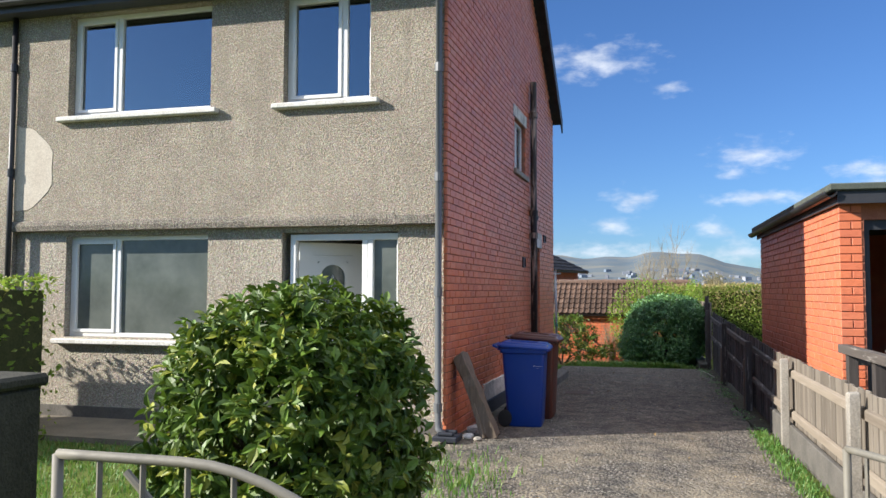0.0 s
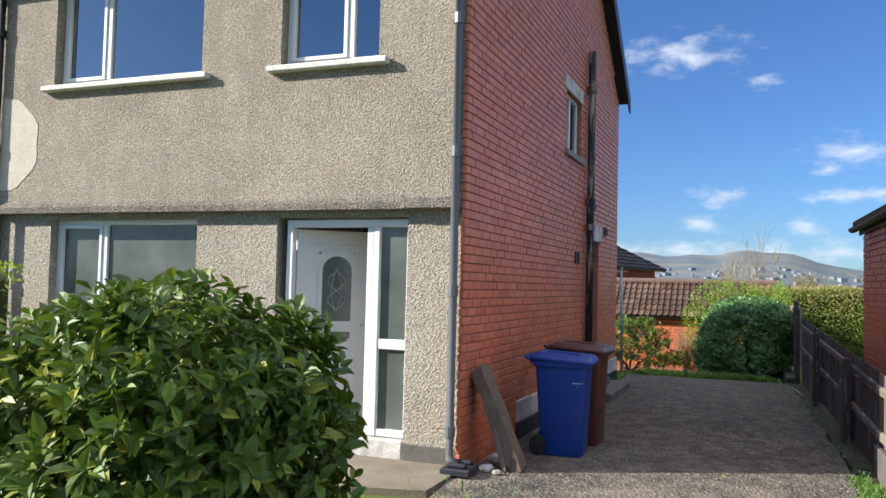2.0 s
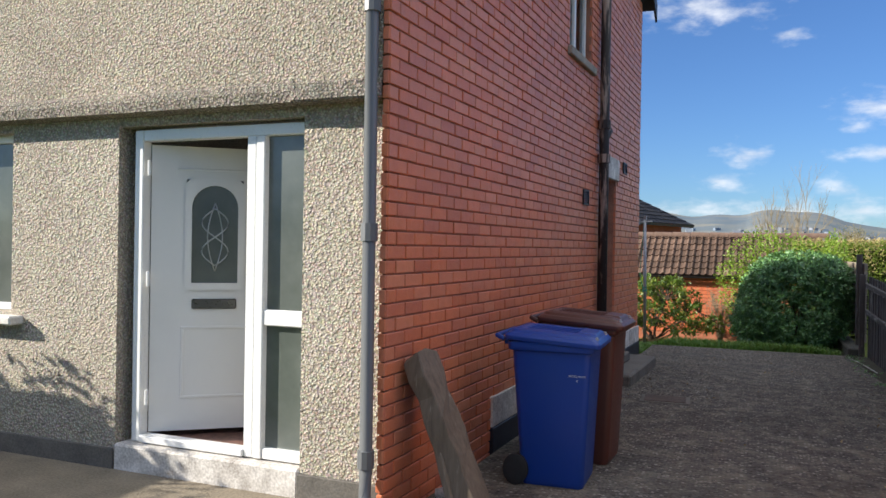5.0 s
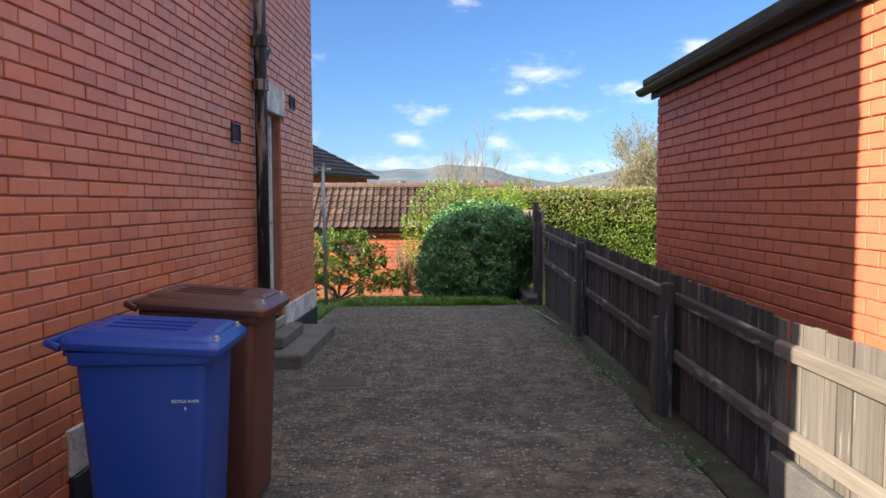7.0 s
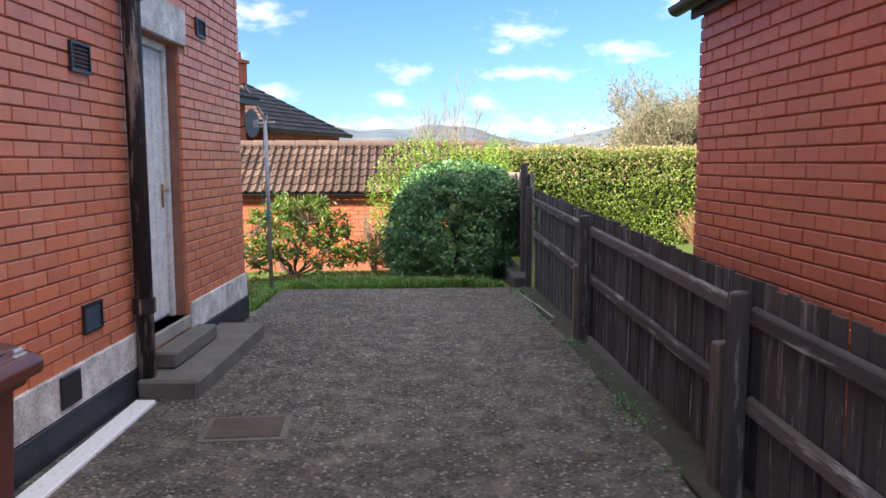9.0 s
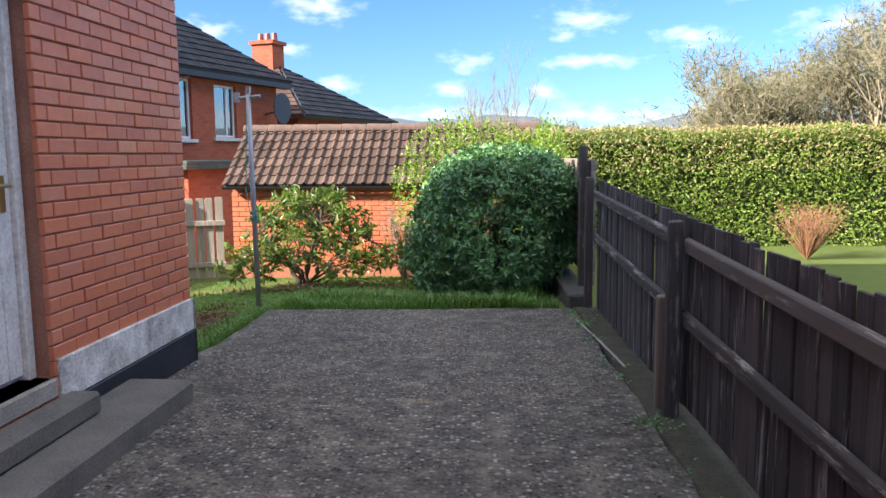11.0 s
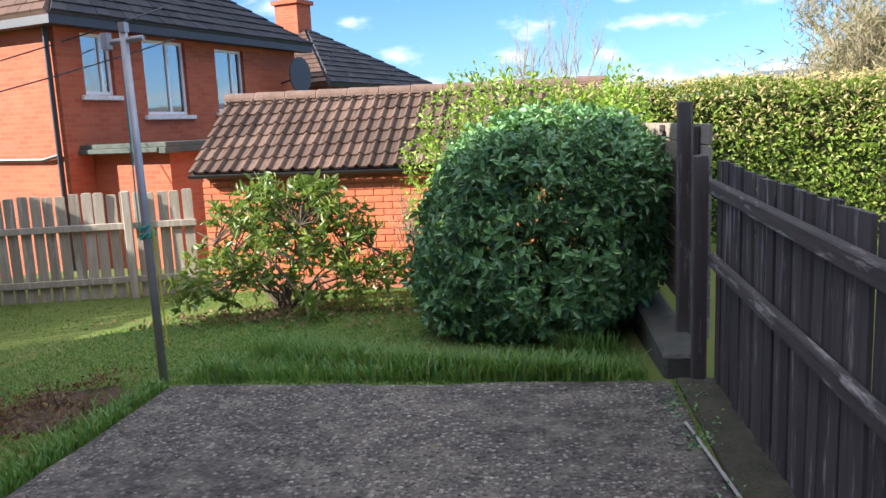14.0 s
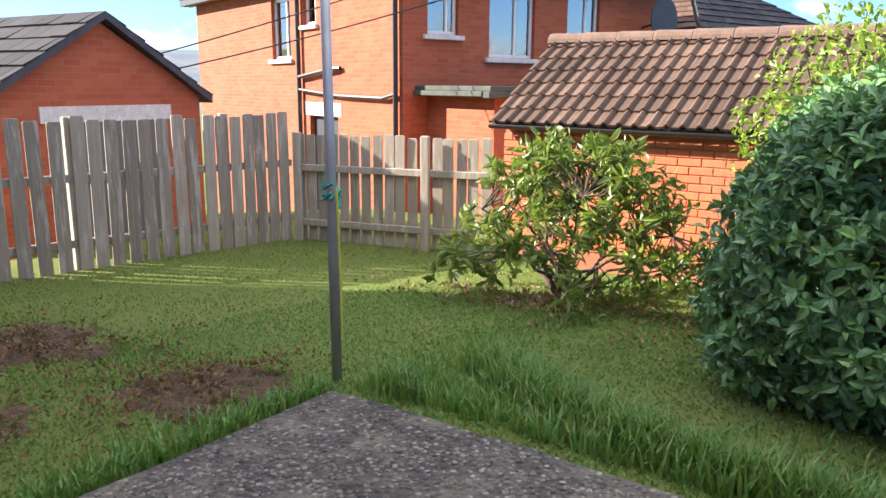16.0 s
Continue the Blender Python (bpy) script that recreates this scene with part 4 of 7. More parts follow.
def gutter(name, p, q, r=0.055, label="dark half-round gutter"):
    p, q = Vector(p), Vector(q)
    d = (q - p).normalized()
    side = d.cross(Vector((0, 0, 1))).normalized()
    ring_ = [(math.cos(a), math.sin(a)) for a in [math.pi + math.pi * i / 8 for i in range(9)]]
    prof_ = [side * (c * r) + Vector((0, 0, s * r)) for c, s in ring_] + [side * (c * (r - 0.006)) + Vector((0, 0, s * (r - 0.006))) for c, s in reversed(ring_)]
    g = Build()
    g.loft([[p + o for o in prof_], [q + o for o in prof_]])
    return tagged(g.done(name, M_BLACK), label, "gutter", "gutters", "structure")


gutter("gutter", (-14.2, Y_UP - 0.32, 5.2), (-1.95, Y_UP - 0.32, 5.17))


def pipe_run(name, pts_, r, mat, label, collars=(), n=10):
    e = base(name)
    t_ = Build()
    t_.tube(pts_, r, n)
    t_.done("pipe", mat, e, True)
    if collars:
        for c in collars:
            c_, c = Build(), Vector(c)
            c_.tube([c - Vector((0, 0, 0.05)), c + Vector((0, 0, 0.05))], r * 1.28, n)
            c_.done("collar", mat, e)
    return tagged(e, label, "drainpipe")


fx = -2.29
dp = pipe_run("downpipe", [(fx, Y_UP - 0.32, 5.15), (fx, Y_UP - 0.3, 4.98), (fx, Y_UP - 0.045, 4.75), (fx, Y_UP - 0.045, 0.1), (fx + 0.02, Y_UP - 0.09, -0.05), (fx + 0.1, Y_UP - 0.14, -0.1)], 0.038, M_GREYPIPE, "grey plastic downpipe at the house corner", [(fx, Y_UP - 0.045, z) for z in (0.18, 1.46, 2.75, 4.0)])
dp2 = pipe_run("downpipe", [(-8.12, Y_UP - 0.05, 5.1), (-8.12, Y_UP - 0.05, 0.0)], 0.036, M_BLACK, "black downpipe between the two houses", [(-8.12, Y_UP - 0.05, z) for z in (1.5, 3.0, 4.4)])
sx = gable_x(13.02) + 0.075
soil = pipe_run("soil_pipe", [(sx, 13.02, -0.28), (sx, 13.02, 5.2)], 0.058, M_SOIL, "black cast-iron soil pipe with peeling paint", [(sx, 13.02, z) for z in (0.42, 2.45, 2.85, 4.6)])
b_ = Build()
b_.tube([(sx, 13.02, 2.66), (sx + 0.02, 13.2, 2.8), (sx - 0.05, 13.22, 2.95)], [0.05, 0.05, 0.045])
b_.done("branch", M_SOIL, soil, True)
gut = Build()
gut.box((-2.3, 7.56, -0.165), (-2.02, 7.85, -0.1)).box((-2.25, 7.60, -0.1), (-2.07, 7.66, -0.06)).box((-2.25, 7.76, -0.1), (-2.07, 7.82, -0.06))
tagged(gut.done("drain_gully", M_BITUMEN, bevel=0.012), "black gully surround at the foot of the downpipe", "drain")


def air_vent(u, z, w, h, mat, label):
    e = base("air_vent")
    v_ = Build()
    v_.box((u, -0.02, z), (u + w, 0.0, z + 0.015), GABLE).box((u, -0.02, z + h - 0.015), (u + w, 0.0, z + h), GABLE).box((u, -0.02, z + 0.015), (u + 0.015, 0, z + h - 0.015), GABLE).box((u + w - 0.015, -0.02, z + 0.015), (u + w, 0, z + h - 0.015), GABLE)
    v_.done("rim", mat, e)
    v_ = Build()
    k_ = 6
    for i in range(k_):
        zz = z + 0.015 + (h - 0.03) * i / k_
        v_.add([GABLE @ Vector(p) for p in ((u + 0.015, -0.016, zz), (u + w - 0.015, -0.016, zz), (u + w - 0.015, -0.003, zz + 0.02), (u + 0.015, -0.003, zz + 0.02), (u + 0.015, -0.012, zz), (u + w - 0.015, -0.012, zz), (u + w - 0.015, 0.0, zz + 0.018), (u + 0.015, 0.0, zz + 0.018))], [(0, 1, 2, 3), (7, 6, 5, 4), (0, 4, 5, 1), (2, 6, 7, 3)])
    v_.done("louvre", M_GASKET, e)
    return tagged(e, label, "vent", "wall vents")


air_vent(4.48, 1.87, 0.235, 0.17, M_BLACK, "black louvred air vent in the brickwork")
air_vent(6.68, 2.42, 0.235, 0.15, M_BLACK, "black louvred air vent in the brickwork")
air_vent(4.47, 0.38, 0.235, 0.17, M_BLACK, "black air vent low in the brickwork")
v2 = base("air_vent")
b_ = Build()
b_.box((4.14, -0.035, 0.04), (4.36, -0.021, 0.22), GABLE)
b_.done("grille", M_BLACK, v2, bevel=0.004)
tagged(v2, "dark air vent set in the white plinth", "vent", "wall vents")
b_ = Build()
b_.box((3.1, -0.30, -0.21), (5.0, -0.17, -0.17), GABLE @ pose(0, 0, 0, 0, 0, 1.2))
tagged(b_.done("trim_strip", M_UPVC, bevel=0.006), "loose white plastic trim lying along the wall foot", "trim strip")
mh = base("manhole_cover", -1.12, 12.32, drive_z(0, 12.3) + 0.004, 4)
b_ = Build()
b_.box((-0.25, -0.21, -0.02), (0.25, 0.21, 0.006))
b_.done("frame", M_CONC_D, mh, bevel=0.004)
b_ = Build()
b_.box((-0.21, -0.17, 0.006), (0.21, 0.17, 0.012))
b_.done("lid", two_tone("rusty_iron", (0.04, 0.03, 0.024), (0.10, 0.07, 0.05), 9, 70, 0.8, 0.6, 0.006), mh, bevel=0.003)
tagged(mh, "rusty dark manhole cover sunk in the drive", "manhole cover")

# ---- garage next door ----
GA_X, GA_Y0, GA_Y1, GA_TOP = 1.85, 8.0, 13.28, 2.38
GARAGE = pose(GA_X, GA_Y1, 0, 0, 0, -90)
garage = base("garage")
b_ = Build()
b_.box((GA_X + 0.012, GA_Y0 + 0.012, -0.35), (GA_X + 0.23, GA_Y1 - 0.012, GA_TOP)).box((GA_X + 0.23, GA_Y1 - 0.24, -0.35), (4.8, GA_Y1 - 0.012, GA_TOP)).box((4.6, GA_Y0, -0.35), (4.8, GA_Y1 - 0.24, GA_TOP)).box((4.3, GA_Y0 + 0.012, -0.35), (4.6, GA_Y0 + 0.2, GA_TOP)).box((GA_X + 0.23, GA_Y0 + 0.02, 2.2), (4.3, GA_Y0 + 0.2, GA_TOP))
b_.done("wall", M_GMORTAR, garage)
b_ = Build()
b_.box((GA_X - 0.12, GA_Y0 - 0.2, GA_TOP + 0.10), (4.95, GA_Y1 + 0.12, GA_TOP + 0.17)).box((GA_X - 0.02, GA_Y0 - 0.1, GA_TOP + 0.003), (4.85, GA_Y1 + 0.05, GA_TOP + 0.097))
b_.done("roof", M_FELT, garage, bevel=0.01)
b_ = Build()
b_.box((GA_X - 0.045, GA_Y0 - 0.16, GA_TOP - 0.03), (GA_X - 0.022, GA_Y1 + 0.08, GA_TOP + 0.1)).box((GA_X - 0.022, GA_Y0 - 0.16, GA_TOP - 0.03), (4.9, GA_Y0 - 0.13, GA_TOP + 0.1))
b_.done("fascia", M_FASCIA, garage)
b_ = Build()
b_.box((GA_X + 0.21, GA_Y0 + 0.06, -0.3), (GA_X + 0.29, GA_Y0 + 0.14, 2.2)).box((GA_X + 0.29, GA_Y0 + 0.06, 2.1), (4.3, GA_Y0 + 0.14, 2.2))
b_.done("door_frame", M_FASCIA, garage)
b_ = Build()
b_.box((GA_X + 0.24, GA_Y0 + 0.3, -0.32), (4.6, GA_Y1 - 0.25, -0.27))
b_.done("floor", M_CONC_D, garage)
tagged(garage, "red brick garage with a flat felt roof and open dark doorway", "garage")
gutter("gutter", (GA_X - 0.11, GA_Y0 - 0.2, GA_TOP + 0.09), (GA_X - 0.11, GA_Y1 + 0.2, GA_TOP + 0.07), 0.06, "dark gutter along the garage roof")

# ---- boundary fence ----
FX = 1.44


def fence_top(y):
    return 0.75 + max(0.0, y - 9.7) * 0.030


fence = base("fence", FX, 4.0, 0)
rng = random.Random(11)
boards = {}


def board_mesh(h, w, t, mat, point=False):
    key = (round(h, 2), round(w, 3), mat.name)
    if key not in boards:
        q = Build()
        if point:
            q.loft([[(-t, -w / 2, 0), (0, -w / 2, 0), (0, w / 2, 0), (-t, w / 2, 0)], [(-t, -w / 2, h - 0.03), (0, -w / 2, h - 0.03), (0, w / 2, h - 0.03), (-t, w / 2, h - 0.03)], [(-t, -w / 2 + 0.02, h), (0, -w / 2 + 0.02, h), (0, w / 2 - 0.02, h), (-t, w / 2 - 0.02, h)]])
        else:
            q.box((-t, -w / 2, 0), (0, w / 2, h))
        ob = q.done("board", mat, bevel=0.003)
        boards[key] = ob.data
        bpy.data.objects.remove(ob)
    return boards[key]


y = 3.2
while y < 18.2:
    w = rng.choice((0.098, 0.105, 0.112))
    zb = drive_z(0, y) - 0.02
    h = round(fence_top(y) + rng.uniform(-0.008, 0.008) - zb, 2)
    mat = M_WOOD_G if y < 9.72 else M_WOOD_D
    ob = new("board", board_mesh(h, w, 0.018, mat))
    ob.parent = fence
    ob.matrix_world = pose(FX + 0.05 + rng.uniform(0, 0.012), y, zb, rng.uniform(-0.7, 0.7), rng.uniform(-0.4, 0.4), rng.uniform(-1.5, 1.5))
    y += w + rng.uniform(0.002, 0.016)
for z_off, nm in ((-0.15, "rail"), (-0.58, "rail")):
    for ya, yb, mat in ((3.2, 5.6, M_RAIL_G), (5.7, 8.38, M_RAIL_G), (8.48, 9.72, M_RAIL_G), (9.72, 11.4, M_RAIL_D), (11.5, 14.75, M_RAIL_D), (14.85, 18.2, M_RAIL_D)):
        q = Build()
        za, zb = fence_top(ya) + z_off, fence_top(yb) + z_off
        q.loft([[(FX - 0.005, ya, za - 0.045), (FX + 0.028, ya, za - 0.045), (FX + 0.028, ya, za + 0.045), (FX - 0.005, ya, za + 0.03)], [(FX - 0.005, yb, zb - 0.045), (FX + 0.028, yb, zb - 0.045), (FX + 0.028, yb, zb + 0.045), (FX - 0.005, yb, zb + 0.03)]])
        ob = q.done(nm, mat, bevel=0.006)
        ob.parent = fence
        ob.matrix_parent_inverse = fence.matrix_world.inverted()
for yp, zt, conc in ((11.42, 0.76, False), (14.78, 0.89, False), (18.24, 1.04, False), (8.43, 0.76, True), (5.66, 0.75, True), (11.56, 0.49, True), (14.95, 0.42, True)):
    q = Build()
    zb = drive_z(0, yp) - 0.15
    s = 0.042
    q.loft([[(-s, -s, zb), (s, -s, zb), (s, s, zb), (-s, s, zb)], [(-s, -s, zt - 0.04), (s, -s, zt - 0.04), (s, s, zt - 0.04), (-s, s, zt - 0.04)], [(-s * 0.93, -s * 0.93, zt - 0.006), (s * 0.93, -s * 0.93, zt), (s * 0.93, s * 0.93, zt), (-s * 0.93, s * 0.93, zt - 0.006)]])
    ob = q.done("post", (M_CONC if yp < 9 else M_LOG) if conc else M_WOOD_D, bevel=0.008)
    ob.parent = fence
    ob.matrix_world = pose(FX - 0.045 if not conc else FX - 0.06, yp, 0, 0, 0, rng.uniform(-4, 4))
q = Build()
q.box((FX - 0.025, 3.2, -0.3), (FX + 0.025, 9.7, 0.06))
ob = q.done("gravel_board", M_CONC_D, bevel=0.008)
ob.parent = fence
ob.matrix_parent_inverse = fence.matrix_world.inverted()
tagged(fence, "weathered close-boarded timber fence with rails and concrete posts", "fence")

# tall post, horizontal-board panel and low retaining wall by the shrub
q = Build()
q.box((1.37, 18.83, -0.7), (1.46, 18.92, 1.36))
tagged(q.done("fence_post", M_WOOD_D, bevel=0.01), "tall dark timber post beside the evergreen shrub", "post")
panel = base("boarded_screen", 1.5, 18.3, 0)
zz = -0.1
k = 0
while zz < 1.2:
    q = Build()
    q.box((1.46, 18.32, zz), (1.478, 18.82, zz + 0.125)).box((1.46, 18.93, zz), (1.478, 22.9, zz + 0.125))
    ob = q.done("slat", M_RAIL_G, bevel=0.004)
    ob.parent = panel
    ob.matrix_parent_inverse = panel.matrix_world.inverted()
    zz += 0.132
for yy in (18.6, 18.97, 20.0, 21.15, 22.8):
    q = Build()
    q.box((1.42, yy - 0.025, -0.12), (1.455, yy + 0.025, 1.2))
    ob = q.done("batten", M_WOOD_D, bevel=0.004)
    ob.parent = panel
    ob.matrix_parent_inverse = panel.matrix_world.inverted()
tagged(panel, "grey fence panel of horizontal boards", "fence panel")
q = Build()
q.box((1.2, 18.3, -1.0), (1.455, 22.0, -0.2))
tagged(q.done("retaining_wall", two_tone("mossy_wall_concrete", (0.04, 0.04, 0.032), (0.105, 0.098, 0.08), 5, 60, 0.95, 0.7, 0.01), bevel=0.02), "low damp concrete retaining wall beside the lawn", "wall")
q = Build()
q.box((1.26, 9.4, -0.4), (1.57, 18.24, -0.222), pose(0, 0, 0))
kerb = q.done("kerb", two_tone("mossy_dirt", (0.03, 0.032, 0.018), (0.085, 0.075, 0.05), 7, 60, 0.97, 0.9, 0.015), bevel=0.012)
kerb.matrix_world = pose(0, 0, 0.11, -0.65, 0, 0)
tagged(kerb, "mossy concrete strip at the fence foot", "kerb", kind="structure")

# ---- wheelie bins ----
def rrect(cx, cy, hx, hy, r, z, n=4):
    out_ = []
    for sx_, sy_, a0_ in ((1, 1, 0), (-1, 1, 90), (-1, -1, 180), (1, -1, 270)):
        for i in range(n + 1):
            a = radians(a0_ + 90 * i / n)
            out_.append((cx + sx_ * (hx - r) + r * math.cos(a), cy + sy_ * (hy - r) + r * math.sin(a), z))
    return out_


def wheelie_bin(mat, x, y, rz, label, z=None, tall=0.98, words=()):
    """Front towards local +x, hinge and wheels at -x."""
    e = base("wheelie_bin", x, y, drive_z(x, y) + 0.002 if z is None else z, rz)
    q = Build()
    q.loft([rrect(0.03, 0, 0.24, 0.225, 0.05, 0.0), rrect(0.03, 0, 0.25, 0.23, 0.05, 0.03), rrect(0.015, 0, 0.31, 0.262, 0.05, 0.86), rrect(0.015, 0, 0.31, 0.262, 0.05, 0.87), rrect(0.015, 0, 0.34, 0.285, 0.05, 0.875), rrect(0.015, 0, 0.345, 0.29, 0.05, 0.93)])
    q.done("body", mat, e, True)
    md = e.children[-1].modifiers.new("edges", "BEVEL")
    md.width, md.segments, md.limit_method = 0.006, 2, "ANGLE"
    q = Build()
    # lid: rises from the front lip to the hinge
    def lid_ring(grow, z_, tilt=0.05):
        return [(a, b2, c + (0.36 - a) * tilt) for a, b2, c in rrect(0.025, 0, 0.375 + grow, 0.30 + grow, 0.05, z_)]
    q.loft([lid_ring(0, 0.905), lid_ring(0.004, 0.935), lid_ring(-0.02, 0.955), lid_ring(-0.035, 0.957), lid_ring(-0.05, 0.975), lid_ring(-0.13, 0.985), lid_ring(-0.15, 0.975)])
    lid = q.done("lid", mat, e, True)
    md = lid.modifiers.new("edges", "BEVEL")
    md.width, md.segments, md.limit_method = 0.005, 2, "ANGLE"
    q = Build()
    q.loft([[(0.20, -0.16, 0.985), (0.20, 0.16, 0.985), (0.36, 0.16, 0.972), (0.36, -0.16, 0.972)], [(0.21, -0.14, 1.0), (0.21, 0.14, 1.0), (0.34, 0.14, 0.99), (0.34, -0.14, 0.99)]])
    q.done("lid_pad", mat, e, bevel=0.004)
    q = Build()
    q.tube([(-0.36, -0.25, 0.94), (-0.42, -0.25, 0.96), (-0.42, 0.25, 0.96), (-0.36, 0.25, 0.94)], 0.016, 8)
    q.box((-0.37, -0.20, 0.90), (-0.31, -0.12, 0.97)).box((-0.37, 0.12, 0.90), (-0.31, 0.20, 0.97))
    q.done("handle", mat, e)
    for s in (-1, 1):
        q = Build()
        q.loft([[(-0.25 + r_ * math.cos(a), s * yy_, 0.10 + r_ * math.sin(a)) for a in [2 * math.pi * i / 20 for i in range(20)]] for r_, yy_ in ((0.07, 0.235), (0.1, 0.237), (0.1, 0.275), (0.07, 0.28))])
        q.done("wheel", M_RUBBER, e)
    q = Build()
    q.tube([(-0.25, -0.24, 0.10), (-0.25, 0.24, 0.10)], 0.014)
    q.done("axle", M_POLE, e)
    for text, z_, size in words:
        cu = bpy.data.curves.new("marking", "FONT")
        cu.body, cu.size, cu.align_x, cu.extrude = text, size, "CENTER", 0.0008
        cu.materials.append(M_UPVC)
        tmp = new("marking", cu)
        me = bpy.data.meshes.new_from_object(tmp)
        bpy.data.objects.remove(tmp)
        ob_ = new("marking", me)
        ob_.parent = e
        ob_.matrix_parent_inverse = Matrix()
        ob_.matrix_basis = pose(0.225, -0.2615, z_, 90, 0, 0)
    q = Build()
    for s in (-0.2, 0.2):
        q.box((0.30, s - 0.03, 0.945), (0.375, s + 0.03, 0.962)).tube([(0.36, s - 0.02, 0.965), (0.36, s + 0.02, 0.965)], 0.011, 8)
    q.done("lid_clip", M_POLE, e, bevel=0.003)
    q = Build()
    for s in (-0.19, -0.095, 0.0, 0.095, 0.19):
        q.box((-0.32, s - 0.006, 0.97), (0.16, s + 0.006, 0.988), pose(0, 0, 0.012, 0, 2.6, 0))
    q.done("lid_rib", mat, e, bevel=0.003)
    e.scale = (0.84, 0.93, tall)
    return tagged(e, label, "wheelie bin", "wheelie bins")


wheelie_bin(M_BLUE, -1.52, 9.08, 2, "blue plastic wheelie bin shut beside the brick wall", None, 1.02, (("RECYCLE WASTE", 0.72, 0.017), ("K", 0.69, 0.02)))
wheelie_bin(M_BROWN, -1.46, 9.74, -2, "brown plastic wheelie bin shut beside the brick wall", None, 1.09)

# ---- leaning sleeper, rubble ----
def timber(name, p, q_, w, t, mat, label, seed):
    p, q_ = Vector(p), Vector(q_)
    d = q_ - p
    rg = random.Random(seed)
    m = d.to_track_quat("Z", "Y").to_matrix().to_4x4()
    m.translation = p
    b2 = Build()
    n = 9
    rings = []
    for i in range(n):
        s = d.length * i / (n - 1)
        rings.append([m @ Vector((a * w / 2 + rg.uniform(-0.018, 0.018) * w / 0.25, c * t / 2 + rg.uniform(-0.014, 0.014) * w / 0.25, s + (rg.uniform(-0.03, 0.03) if i in (0, n - 1) else 0))) for a, c in ((-1, -1), (-0.3, -1.1), (0.4, -1), (1, -0.9), (1, 1), (0, 1.05), (-1, 0.9))])
    b2.loft(rings)
    return tagged(b2.done(name, mat, bevel=0.006), label, "timber")


timber("old_plank", (-1.72, 8.12, -0.17), (-2.12, 8.12, 0.73), 0.25, 0.13, M_LOG, "old split timber sleeper leaning on the brick wall", 4)
timber("old_plank", (-1.82, 7.98, -0.17), (-1.99, 8.04, 0.36), 0.035, 0.05, M_LOG, "thin weathered batten leaning on the brick wall", 5)


def rubble(x, y, z, s, mat, seed):
    rg = random.Random(seed)
    bm = bmesh.new()
    bmesh.ops.create_icosphere(bm, subdivisions=2, radius=1)
    for v in bm.verts:
        v.co = Vector((v.co.x * s * rg.uniform(0.8, 1.2), v.co.y * s * 0.8 * rg.uniform(0.8, 1.2), v.co.z * s * 0.6 * rg.uniform(0.8, 1.15)))
    me = bpy.data.meshes.new("rubble")
    bm.to_mesh(me)
    bm.free()
    me.materials.append(mat)
    ob = new("broken_stone", me)
    ob.matrix_world = pose(x, y, z + s * 0.4, 0, 0, rg.uniform(0, 180))
    return tagged(ob, "broken pale stone lying at the wall foot", "stone", "loose stones")


for i, (x, y, s) in enumerate(((-1.98, 7.95, 0.07), (-1.9, 8.2, 0.06), (-2.0, 8.35, 0.09), (-1.85, 7.85, 0.05))):
    rubble(x, y, drive_z(x, y), s, M_CONC if i % 2 else M_WHITE, 30 + i)

# ---- foliage ----
def leaf_mesh(name, pts_, nrms, size, mat, parent=None, seed=0, long=2.0, fold=0.25, droop=0.2, quad=True, dirs=None):
    """Many folded leaves, each its own island."""
    rg = np.random.default_rng(seed)
    n = len(pts_)
    pts_, nrms = np.asarray(pts_, float), np.asarray(nrms, float)
    d = rg.normal(size=(n, 3)) * 0.8 + nrms * 0.7 + np.array([0, 0, 0.15])
    if dirs is not None:
        d = np.asarray(dirs, float) + rg.normal(size=(n, 3)) * 0.14
    d /= np.linalg.norm(d, axis=1)[:, None]
    up = nrms + rg.normal(size=(n, 3)) * 0.45 + np.array([0, 0, 0.35])
    s = np.cross(d, up)
    s /= np.linalg.norm(s, axis=1)[:, None] + 1e-9
    u = np.cross(s, d)
    L = size * rg.uniform(0.65, 1.35, n)[:, None]
    W = L / long
    a = pts_
    t1 = a + d * L * 0.45 - u * L * 0.02
    tip = a + d * L - u * L * droop
    l1, r1 = a + d * L * 0.42 + s * W * 0.5 + u * W * fold, a + d * L * 0.42 - s * W * 0.5 + u * W * fold
    l2, r2 = a + d * L * 0.75 + s * W * 0.36 + u * (W * fold - L * droop * 0.4), a + d * L * 0.75 - s * W * 0.36 + u * (W * fold - L * droop * 0.4)
    v = np.stack([a, l1, l2, tip, r2, r1, t1], 1).reshape(-1, 3)
    o = np.arange(n)[:, None] * 7
    if quad:
        f = np.concatenate([o + [0, 6, 1, 1], o + [6, 3, 2, 1], o + [0, 5, 6, 6], o + [6, 5, 4, 3]], 0)
        faces = [tuple(dict.fromkeys(r)) for r in f.tolist()]
    else:
        faces = (o + [0, 1, 3, 5]).tolist()
    me = bpy.data.meshes.new(name)
    me.from_pydata(v.tolist(), [], faces)
    me.materials.append(mat)
    ob = new(name, me)
    if parent:
        ob.parent = parent
        ob.matrix_parent_inverse = parent.matrix_world.inverted()
    return tagged(ob, kind="stuff")


